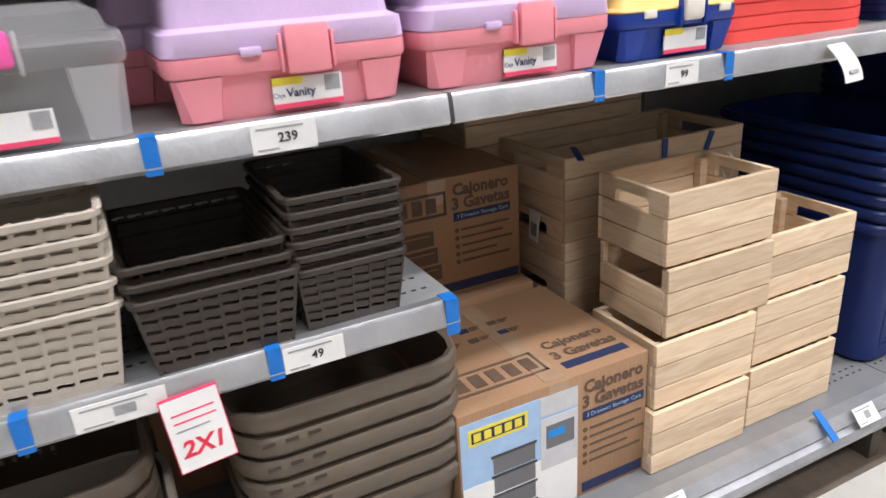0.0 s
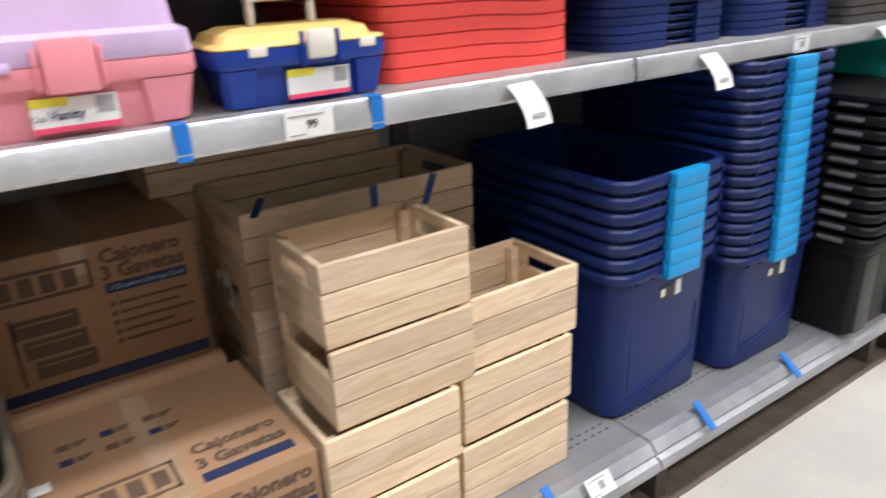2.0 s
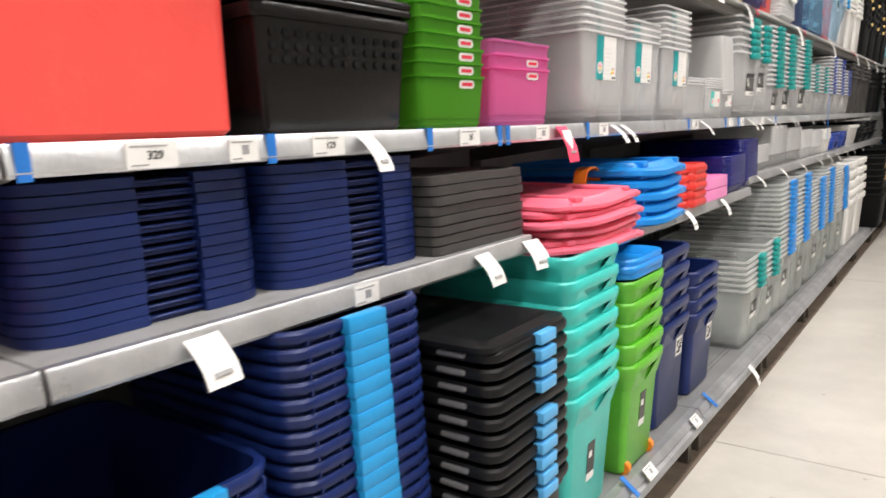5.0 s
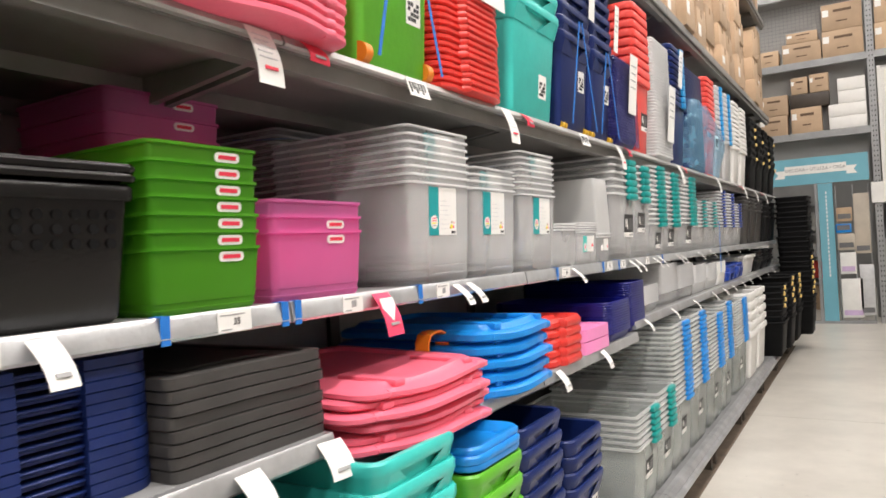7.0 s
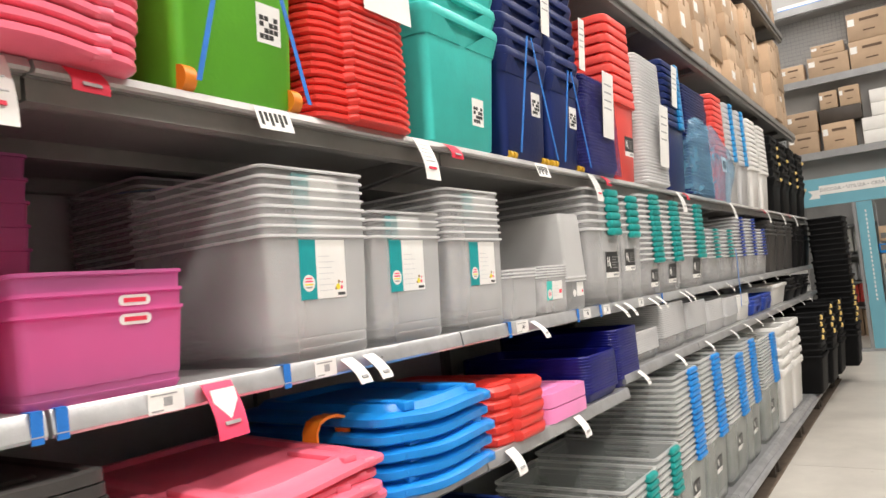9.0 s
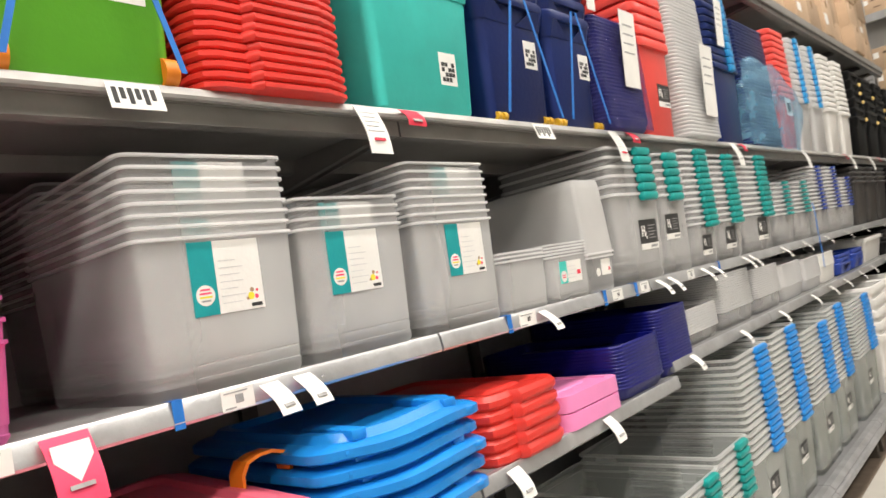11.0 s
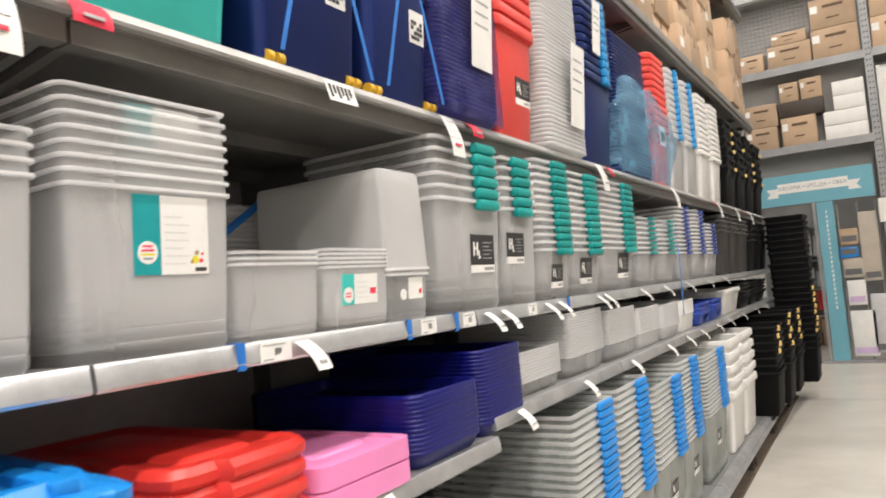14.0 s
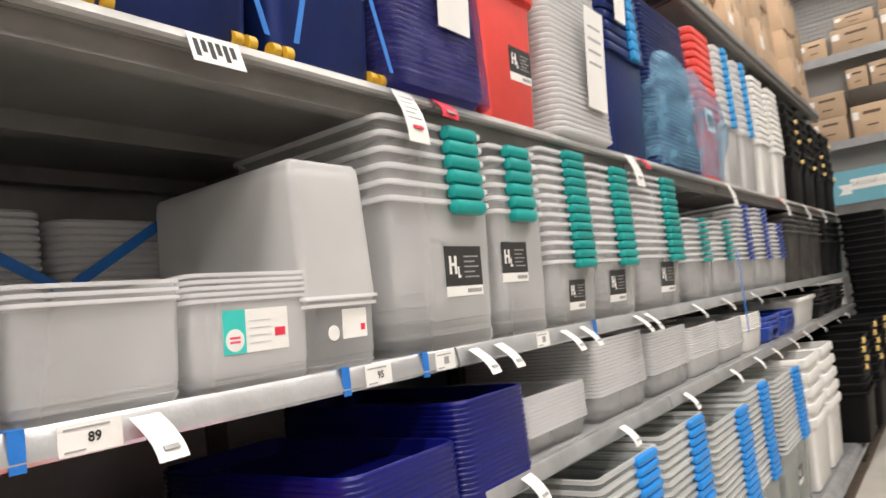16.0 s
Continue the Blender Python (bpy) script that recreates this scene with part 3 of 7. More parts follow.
# half shelf on the first bays only
for a, b in ((-2.44, -1.22), (-1.22, -0.03)):
    hs = shelf_run("half_shelf", ZA, XA, a, b, 0.047, "grey perforated half shelf ending with a blue tape", depth=0.5)
    # same dark patches in place of punched holes
    bm = bmesh.new()
    for i in range(60):
        for j in range(5):
            y, x = a + 0.03 + i * 0.019, XA - 0.07 - j * 0.05
            box(bm, x, x + 0.006, y, y + 0.009, ZA, ZA + 0.0008)
    tagged(part("perforation", bm, M["dark"], hs, "rows of dark patches drawn as punched holes"), kind="stuff")

# ---- storage totes ----


def tote(name, xf, yc, z, w, d, h, mm, label, group, grip=None, grip_w=0.07, sticker=None, rim_h=0.03, rim=0.016, taper=0.88, r=0.035,
         side_grip=None, grip_h=0.0, ears=False, sticker_z=0.62, category="storage tote", grip_y=0.0, slots=False, th=0.004):
    t = thing(name, pose(xf - d / 2, yc, z), label, category, group)
    bm = bmesh.new()
    bd, bw = (d - 2 * rim) * taper, (w - 2 * rim) * taper
    bd = d - 2 * rim - min(0.06, (d - bd - 2 * rim))
    tw, td = w - 2 * rim, d - 2 * rim
    zz = h - rim_h
    thin = mm in (M["clear"], M["clear_shade"], M["lime"], M["pinkbox"])
    if thin:
        # one thin wall with a crisp lip and two shallow steps near the foot
        r = min(r, 0.016)

        def mid(v, grow):
            s = (v - 0.012) / (zz - 0.012)
            return ring(bd + (td - bd) * s + grow, bw + (tw - bw) * s + grow, r, v)

        foot = [mid(zz * q, g) for q, g in ((0.10, 0.0), (0.105, -0.003), (0.19, -0.003), (0.195, 0.0))] if h > 0.12 else []
        loft(bm, [ring(bd - 0.012, bw - 0.012, r, 0.0), ring(bd, bw, r, 0.010), *foot, ring(td, tw, r, zz)], True, False)
        lb = bmesh.new()
        loft(lb, [ring(td, tw, r, zz), ring(d, w, r + rim, zz + 0.001), ring(d, w, r + rim, h), ring(td - th, tw - th, r, h)], False, False)
        part("rim", lb, M["lip"] if mm == M["clear"] else M["lip_shade"] if mm == M["clear_shade"] else mm, t)
    else:
        loft(bm, [ring(bd - 0.02, bw - 0.02, r, 0.0), ring(bd, bw, r, 0.012), ring(td, tw, r, zz), ring(d - 0.004, w - 0.004, r + rim, zz - 0.003), ring(d, w, r + rim, zz + 0.004),
              ring(d, w, r + rim, h - 0.006), ring(d - 0.008, w - 0.008, r + rim, h), ring(td - th, tw - th, r, h - 0.002), ring(bd - 2 * th, bw - 2 * th, r, 0.014)], True, True)
    part("body", bm, mm, t)
    if slots:
        for s in (-1, 1):
            for i in range(2):
                bm = bmesh.new()
                y = grip_y + s * (grip_w / 2 + 0.03 + i * 0.055)
                soft_box(bm, d / 2 - 0.02, d / 2 - 0.003, y - 0.002, y + 0.002, zz - 0.012, zz + 0.003, 0.0008, 1)
                part("rib", bm, mm, t)
    if grip:
        bm = bmesh.new()
        soft_box(bm, d / 2 - 0.012, d / 2 + (0.021 if grip == M["teal"] else 0.016), grip_y - grip_w / 2, grip_y + grip_w / 2, (h - grip_h) if grip_h else zz - 0.003, h + 0.002, (min(0.012, (grip_h or rim_h) * 0.42)) if grip in (M["teal"], M["yellow"]) or 0 < grip_h < 0.029 else min(0.004, (grip_h or rim_h) * 0.13))
        part("latch", bm, grip, t, "")
    # side grip, its grey painting the gloss highlight on dark plastic
    if side_grip:
        bm = bmesh.new()
        soft_box(bm, d / 2 - 0.15, d / 2 - 0.075, -w / 2 - 0.009, -w / 2 + 0.008, zz + 0.004, h - 0.006, 0.004)
        part("side_grip", bm, side_grip, t)
    if ears:
        # a flared skirt under the rim with a slanting hand hold
        bm = bmesh.new()
        k = 0.06
        loft(bm, [ring(td - 0.002, tw - 0.002, r, zz - k), ring(d - 0.004, w - 0.004, r + rim, zz - 0.002), ring(d - 0.01, w - 0.01, r + rim, zz - 0.004), ring(td - 0.006, tw - 0.006, r, zz - k + 0.004)], False, False)
        gone = [f for f in bm.faces if f.calc_center_median().x > td / 2 - 0.02 and max(v.co.y for v in f.verts) - min(v.co.y for v in f.verts) > 0.4 * w]
        bmesh.ops.delete(bm, geom=gone, context="FACES_ONLY")
        part("skirt", bm, mm, t)
        # front web cut away to a three-cornered hand hold
        top, low, e = d / 2 - 0.003, td / 2 - 0.001, w / 2 - r - rim + 0.001
        for web in (((-e, 0), (-w * 0.26, 0), (-w * 0.02, 1), (-e, 1)), ((w * 0.26, 0), (e, 0), (e, 1), (w * 0.04, 1))):
            bm = bmesh.new()
            rows = [[bm.verts.new(((low if q else top) - o, y, zz - 0.003 - (k - 0.003) * q)) for y, q in web] for o in (0.0, 0.003)]
            for i in range(4):
                bm.faces.new((rows[0][i], rows[0][(i + 1) % 4], rows[1][(i + 1) % 4], rows[1][i]))
            bm.faces.new(rows[0])
            bm.faces.new(rows[1][::-1])
            part("hand_hold_web", bm, mm, t)
    if sticker:
        before = set(t.children)
        sticker(t, d, w, h, sticker_z, bd, td)
        # printed pieces follow the slope of the front wall
        slope = (td - bd) / 2 / (zz - 0.012)
        for c in set(t.children) - before:
            for g in (c, *c.children_recursive):
                for v in g.data.vertices:
                    v.co.x += slope * (v.co.z - 0.012)
    return t


def front_x(z, h, bd, td):
    return bd / 2 + 0.0003


def dark_sticker(y, sw, z, ratio=0.62):
    """A black printed sticker over a white strip, its lower corner at y, z."""
    def make(t, d, w, h, sz, bd, td):
        sh = sw * ratio
        x = front_x(z, h, bd, td)
        s = boxpart("sticker", x - 0.003, x + 0.0008, y, y + sw, z, z + sh, M["ink"], t, "dark printed sticker with a white strip")
        boxpart("white_strip", x - 0.003, x + 0.0009, y, y + sw, z - 0.024, z - 0.001, M["paper"], s)
        boxpart("strip_print", x + 0.0004, x + 0.0014, y + sw * 0.55, y + sw * 0.95, z - 0.017, z - 0.008, M["greyink"], s)
        for k in range(5):
            boxpart("print_bar", x + 0.0004, x + 0.0014, y + sw * 0.5, y + sw * (0.9 - 0.1 * (k % 2)), z + sh * (0.2 + 0.13 * k), z + sh * (0.235 + 0.13 * k), M["greyink"], s)
        for q in ((0.10, 0.16, 0.30, 0.75), (0.24, 0.30, 0.30, 0.75), (0.16, 0.24, 0.5, 0.58), (0.32, 0.40, 0.2, 0.27), (0.32, 0.36, 0.27, 0.48)):
            boxpart("print_mark", x + 0.0004, x + 0.0014, y + sw * q[0], y + sw * q[1], z + sh * q[2], z + sh * q[3], M["paper"], s)
    return make


def sticker_small(t, d, w, h, sz, bd, td):
    z = h * sz
    x = front_x(z, h, bd, td)
    s = boxpart("sticker", x - 0.003, x + 0.0008, -0.03, 0.03, z, z + 0.036, M["charcoal"], t, "small dark sticker beside a white tab")
    boxpart("white_tab", x - 0.003, x + 0.0008, 0.032, 0.052, z, z + 0.04, M["paper"], s)
    boxpart("print_mark", x + 0.0004, x + 0.0014, -0.024, -0.008, z + 0.008, z + 0.028, M["paper"], s)
    # a moulded front panel: two upright flutes over a rising curved ridge
    for y in (-w * 0.30, w * 0.31):
        bm = bmesh.new()
        soft_box(bm, x - 0.012, x + 0.0022, y - 0.004, y + 0.004, 0.06 if y < 0 else 0.11, h * 0.62, 0.002, 1)
        part("moulded_ridge", bm, M["navy"], t)
    for z1 in (0.045, 0.062):
        bm = bmesh.new()
        loft(bm, [[(x - 0.012, w * (-0.30 + 0.61 * k / 10), z1 + 0.06 * (k / 10) ** 2 + o) for o in (0, 0.007)] + [(x + 0.0028, w * (-0.30 + 0.61 * k / 10), z1 + 0.06 * (k / 10) ** 2 + o) for o in (0.006, 0.001)] for k in range(11)])
        part("moulded_ridge", bm, M["navy"], t)


def teal_sticker(y, sw=0.152):
    """A teal and white printed sticker from y on, with a round mark and a toy picture."""
    def make(t, d, w, h, sz, bd, td):
        z = h * sz
        x = front_x(z + 0.08, h, bd, td)
        top, e = h - 0.012, sw * 0.34
        s = boxpart("sticker", x - 0.003, x + 0.0008, y, y + e, z, top, M["tealink"], t, "teal and white printed sticker with a round mark")
        boxpart("white_half", x - 0.003, x + 0.0008, y + e + 0.0005, y + sw, z, top, M["paper"], s)
        bm = bmesh.new()
        cyl(bm, (x, y + e * 0.5, z + 0.038), "x", 0.0195, 0.0012, 20)
        part("round_mark", bm, M["paper"], s)
        for k, (q, mm) in enumerate(((0.010, "pinkink"), (0.012, "pinkink"), (0.013, "yellowink"), (0.009, "greyink"))):
            boxpart("print_bar", x + 0.0008, x + 0.0016, y + e * 0.5 - q, y + e * 0.5 + q, z + 0.047 - k * 0.007, z + 0.0505 - k * 0.007, M[mm], s)
        for k in range(7):
            boxpart("print_bar", x + 0.0004, x + 0.0012, y + e + 0.008, y + e + (0.052, 0.06, 0.045, 0.058)[k % 4], z + 0.018 + k * 0.0135, z + 0.0195 + k * 0.0135, M["silver"], s)
        for q, r, mm in (((0.81, 0.026), 0.0075, "yellowink"), ((0.89, 0.024), 0.0045, "pinkink"), ((0.83, 0.038), 0.0045, "packtape"), ((0.76, 0.022), 0.0035, "kraft"), ((0.905, 0.036), 0.0028, "redink")):
            bm = bmesh.new()
            cyl(bm, (x, y + sw * q[0], z + q[1]), "x", r, 0.0010 + 0.00002 * r, 12)
            part("print_mark", bm, M[mm], s)
        boxpart("barcode", x + 0.0004, x + 0.0014, y + sw * 0.80, y + sw * 0.96, z + 0.005, z + 0.012, M["ink"], s)
    return make


def sticker_mini(t, d, w, h, sz, bd, td):
    z = h * sz
    x = front_x(z, h, bd, td)
    s = boxpart("sticker", x - 0.003, x + 0.0008, -0.021, 0.067, z, z + 0.07, M["paper"], t, "small white sticker with a green edge and a red spot")
    boxpart("green_edge", x - 0.003, x + 0.0009, -0.064, -0.0215, z, z + 0.07, M["aqua"], s)
    bm = bmesh.new()
    cyl(bm, (x, -0.043, z + 0.022), "x", 0.018, 0.0013, 18)
    part("round_mark", bm, M["paper"], s)
    for k in range(2):
        boxpart("print_bar", x + 0.0008, x + 0.0017, -0.053, -0.033, z + 0.017 + k * 0.007, z + 0.0205 + k * 0.007, M["pinkink"], s)
    boxpart("red_spot", x + 0.0004, x + 0.0014, 0.038, 0.06, z + 0.022, z + 0.036, M["redink"], s)
    for k in range(4):
        boxpart("print_bar", x + 0.0004, x + 0.0014, -0.014, 0.03, z + 0.014 + k * 0.012, z + 0.0155 + k * 0.012, M["silver"], s)


def small_card(t, d, w, h, sz, bd, td):
    x = front_x(0.05, h, bd, td)
    s = boxpart("sticker", x - 0.003, x + 0.0008, -0.002, 0.062, 0.055, 0.11, M["paper"], t, "small white sticker with a red mark")
    boxpart("red_spot", x + 0.0004, x + 0.0014, 0.045, 0.056, 0.068, 0.08, M["redink"], s)
    bm = bmesh.new()
    cyl(bm, (x - 0.001, -0.026, 0.068), "x", 0.014, 0.002, 16)
    part("round_mark", bm, M["paper"], s)


def sticker_tag(t, d, w, h, sz, bd, td):
    z = h * sz
    x = front_x(z, h, bd, td)
    s = boxpart("sticker", x - 0.003, x + 0.0008, -0.02, 0.03, z, z + 0.1, M["charcoal"], t, "upright dark sticker with a white foot")
    boxpart("white_foot", x - 0.003, x + 0.0009, -0.02, 0.03, z - 0.025, z - 0.0005, M["paper"], s)
    boxpart("print_mark", x + 0.0004, x + 0.0014, -0.01, 0.01, z + 0.05, z + 0.07, M["paper"], s)


def sticker_code(t, d, w, h, sz, bd, td):
    z = h * sz
    x = front_x(z, h, bd, td)
    s = boxpart("sticker", x - 0.003, x + 0.0008, 0.05, 0.12, z, z + 0.09, M["paper"], t, "white paper sticker with dark printed block")
    for i in range(4):
        for j in range(4):
            if (i * 3 + j * 5) % 4 != 1:
                boxpart("print_block", x + 0.0004, x + 0.0014, 0.058 + i * 0.014, 0.070 + i * 0.014, z + 0.01 + j * 0.014, z + 0.021 + j * 0.014, M["ink"], s)


NAVY_A = "navy blue plastic tote with light blue latch, nested"
a = tote("storage_tote", 0.066, 1.372, Z0, 0.40, 0.60, 0.405, M["navy"], NAVY_A, "navy totes on the base deck", M["skyblue"], 0.12, sticker_small, 0.022, 0.016, 0.975, 0.05, slots=True, sticker_z=0.74, grip_y=0.018, grip_h=0.0362)
repeat(a, 7, 0.0372, 0.001, 0.2)
a = tote("storage_tote", 0.098, 1.79, Z0, 0.40, 0.60, 0.345, M["navy"], NAVY_A, "navy totes on the base deck", M["skyblue"], 0.105, sticker_small, 0.018, 0.016, 0.975, 0.05, slots=True, sticker_z=0.72, grip_y=-0.008, grip_h=0.0304)
repeat(a, 17, 0.0311, 0.001, 0.2, (-0.001, 0))

BLK = "black plastic tote under a stack of lids"
a = tote("lidded_tote", 0.2, 2.215, Z0, 0.35, 0.50, 0.30, M["black"], BLK, "black totes on the base deck", None, 0.06, None, 0.03, 0.012, 0.97, 0.02)
for y0, y1 in ((-0.135, -0.06), (0.07, 0.135)):
    bm = bmesh.new()
    soft_box(bm, 0.226, 0.244, y0, y1, 0.012, 0.26, 0.005)
    part("front_panel", bm, M["charcoal"], a, "grey upright front pilaster")
a = tote("tote_lid", 0.215, 2.215, Z0 + 0.285, 0.37, 0.53, 0.036, M["black"], "black plastic tote lid, grip highlight painted grey, light blue latch, stacked", "black lids on the base deck", M["paleblue"], 0.075, None, 0.022, 0.014, 0.95, 0.03, side_grip=M["smoke"], grip_y=0.03, category="lid")
stack = repeat(a, 11, 0.0385, 0.002, 0.5)
bpy.data.objects.remove([g for g in stack[6].children if g.name.startswith("latch")][0])
bm = bmesh.new()
loft(bm, [ring(0.52, 0.36, 0.03, 0), ring(0.52, 0.36, 0.03, 0.012), ring(0.46, 0.30, 0.03, 0.018), ring(0.45, 0.29, 0.03, 0.014)], True, True)
t = thing("tote_lid", pose(0.215 - 0.265, 2.2, Z0 + 0.285 + 10 * 0.0385 + 0.037), "black plastic lid closing the stack", "lid", "black lids on the base deck")
part("plate", bm, M["black"], t)

a = tote("storage_tote", 0.16, 2.685, Z0, 0.36, 0.55, 0.42, M["aqua"], "turquoise plastic wheeled tote, nested high", "turquoise totes", None, 0, sticker_tag, 0.03, 0.02, 0.86, 0.03, ears=True, sticker_z=0.32)
repeat(a, 7, 0.068, 0.002, 0.4)
a = tote("storage_tote", 0.165, 3.075, Z0, 0.32, 0.5, 0.40, M["green"], "grass green plastic tote with orange wheels, nested in a stack", "green totes", None, 0, sticker_tag, 0.03, 0.018, 0.88, 0.025, ears=True, sticker_z=0.42)
repeat(a, 5, 0.07, 0.002, 0.4)
for s in (-0.1, 0.11):
    bm = bmesh.new()
    cyl(bm, (0.196, s - 0.012, 0.025), "y", 0.024, 0.022, 14)
    part("wheel", bm, M["orange"], a, "orange caster wheel")
bl = tote("tote_lid", 0.165, 3.075, Z0 + 0.40 + 4 * 0.07 - 0.01, 0.31, 0.5, 0.04, M["bluelid"], "bright blue plastic lids on the green totes", "blue lids on green totes", rim_h=0.02, category="lid")
repeat(bl, 3, 0.02, 0.004, 1)
a = tote("storage_tote", 0.12, 3.49, Z0, 0.36, 0.5, 0.42, M["navy"], "navy plastic handled tote, nested in a stack", "navy handled totes", None, 0, sticker_code, 0.03, 0.018, 0.9, 0.03, ears=True, sticker_z=0.6)
repeat(a, 5, 0.07, 0.002, 0.4)
a = tote("storage_tote", 0.115, 3.91, Z0, 0.36, 0.5, 0.375, M["navy"], "navy plastic handled tote, nested in a stack", "navy handled totes", None, 0, sticker_code, 0.03, 0.018, 0.9, 0.03, ears=True, sticker_z=0.55)
repeat(a, 4, 0.06, 0.002, 0.4)

CLT = "milky clear plastic tote with teal latch, nested in a stack"
CLB = "milky clear plastic tote with bright blue latch, nested high"
for y, w, n, h, p, g, gy, gw in ((4.70, 0.40, 6, 0.32, 0.03, "teal", 0.085, 0.11), (5.06, 0.34, 7, 0.32, 0.03, "teal", 0.06, 0.11), (5.46, 0.44, 16, 0.37, 0.0285, "bluelid", 0.10, 0.15),
                                 (5.93, 0.44, 16, 0.38, 0.0285, "bluelid", 0.10, 0.15), (6.46, 0.50, 14, 0.38, 0.0275, "bluelid", 0.15, 0.16), (6.93, 0.40, 17, 0.38, 0.025, "bluelid", 0.08, 0.14),
                                 (7.58, 0.60, 16, 0.40, 0.023, "bluelid", 0.18, 0.16)):
    a = tote("storage_tote", 0.13, y, Z0, w, 0.6, h, M["clear_shade"], CLT if g == "teal" else CLB, "clear totes on the base deck", M[g], gw, dark_sticker(-0.03, 0.11, 0.5 * h), 0.011, 0.011, 0.92, 0.03, grip_h=p * 0.92, grip_y=gy, th=0.006)
    repeat(a, n, p, 0.002, 0.2)
for y in (8.25, 8.80):
    a = tote("storage_tote", 0.15, y, Z0, 0.48, 0.55, 0.42, M["white"], "white plastic tote, nested in a stack", "white totes", None, 0, None, 0.05, 0.018, 0.9, 0.03)
    repeat(a, 5, 0.085, 0.003, 0.5)
for x, y, n, d in ((0.28, 9.55, 7, 0.6), (0.31, 10.15, 8, 0.6), (0.33, 10.75, 8, 0.6), (0.44, 11.36, 23, 0.38)):
    a = tote("heavy_duty_tote", x, y, Z0, 0.5, d, 0.36, M["heavy"], "black heavy-duty tote with yellow latches, stacked high at the aisle end", "black heavy-duty totes", M["yellow"], 0.03, None, 0.022, 0.014, 0.9, 0.03, grip_y=-0.15, grip_h=0.045)
    for k, c in enumerate(repeat(a, n, 0.062, 0.010, 1.5)):
        if k < 3 or k > 10:
            bpy.data.objects.remove([g for g in c.children if g.name.startswith("latch")][0])

# ---- middle shelf: tool boxes and lids ----


def vanity(xf, yc, z, w, d, body, lid, latch, label, group, hz=0.085, lz=0.12, handle=None, small=False):
    t = thing("tool_box", pose(xf - d / 2, yc, z), label, "tool box", group)
    bm = bmesh.new()
    loft(bm, [ring(d - 0.05, w - 0.06, 0.02, 0), ring(d - 0.045, w - 0.055, 0.02, 0.006), ring(d - 0.03, w - 0.03, 0.02, hz - 0.028), ring(d - 0.006, w - 0.006, 0.02, hz - 0.026), ring(d, w, 0.02, hz - 0.02), ring(d, w, 0.02, hz)], True, True)
    b = part("body", bm, body, t)
    for s in (-1, 1):
        bm = bmesh.new()
        v = [bm.verts.new(p) for p in ((d / 2 - 0.03, s * w * 0.30, 0.004), (d / 2 - 0.03, s * w * 0.46, 0.004), (d / 2 - 0.012, s * w * 0.28, hz - 0.028), (d / 2 - 0.012, s * w * 0.48, hz - 0.028),
                                       (d / 2 - 0.016, s * w * 0.31, 0.004), (d / 2 - 0.016, s * w * 0.42, 0.004), (d / 2 - 0.004, s * w * 0.29, hz - 0.028), (d / 2 - 0.004, s * w * 0.46, hz - 0.028))]
        for f in ((0, 1, 3, 2), (4, 6, 7, 5), (0, 4, 5, 1), (2, 3, 7, 6), (0, 2, 6, 4), (1, 5, 7, 3)):
            bm.faces.new([v[i] for i in f])
        part("corner_flare", bm, body, b)
    bm = bmesh.new()
    z1 = hz + lz
    loft(bm, [ring(d - 0.004, w - 0.004, 0.02, hz + 0.001), ring(d, w, 0.02, hz + 0.004), ring(d - 0.004, w - 0.006, 0.02, hz + 0.03 * lz / 0.12), ring(d - 0.04, w - 0.03, 0.02, hz + 0.036 * lz / 0.12), ring(d - 0.05, w - 0.045, 0.02, z1 - 0.03 * lz / 0.12),
              ring(d - 0.075, w - 0.06, 0.02, z1 - 0.022 * lz / 0.12), ring(d - 0.10, w - 0.08, 0.02, z1)], True, True)
    part("lid", bm, lid, t, "")
    bm = bmesh.new()
    lw = 0.032 if not small else 0.024
    soft_box(bm, d / 2 - 0.002, d / 2 + 0.012, -lw + 0.02, lw + 0.02, hz - (0.02 if small else 0.034), hz + (0.024 if small else 0.034), 0.007 if small else 0.004)
    la = part("latch", bm, latch, t, "moulded front latch")
    for s in (-1, 1):
        bm = bmesh.new()
        soft_box(bm, d / 2 - 0.002, d / 2 + 0.009, s * (lw + 0.006) + 0.017, s * (lw + 0.006) + 0.022, hz - 0.03, hz + 0.022, 0.0015, 1)
        part("latch_rib", bm, body, la)
    if not small:
        bm = bmesh.new()
        soft_box(bm, d / 2 - 0.004, d / 2 + 0.008, -0.075, -0.045, hz - 0.004, hz + 0.008, 0.003)
        part("clasp", bm, lid, t)
    x = d / 2 - 0.012
    st = boxpart("sticker", x, x + 0.0035, -0.035, 0.07, 0.012, 0.052, M["paper"], t, "white sticker with a yellow and a pink band")
    boxpart("yellow_band", x, x + 0.0042, -0.035, 0.01, 0.042, 0.053, M["yellowink"], st)
    boxpart("pink_band", x, x + 0.0042, -0.035, 0.07, 0.009, 0.016, M["pinkink"], st)
    boxpart("barcode", x, x + 0.0042, 0.043, 0.066, 0.028, 0.05, M["greyink"], st)
    if not small:
        lettering("Vanity", 0.017, M["navyink"], st, at_front(x + 0.005, 0.006, 0.030), 0.0004)
        lettering("Caja", 0.010, M["navyink"], st, at_front(x + 0.005, -0.027, 0.028))
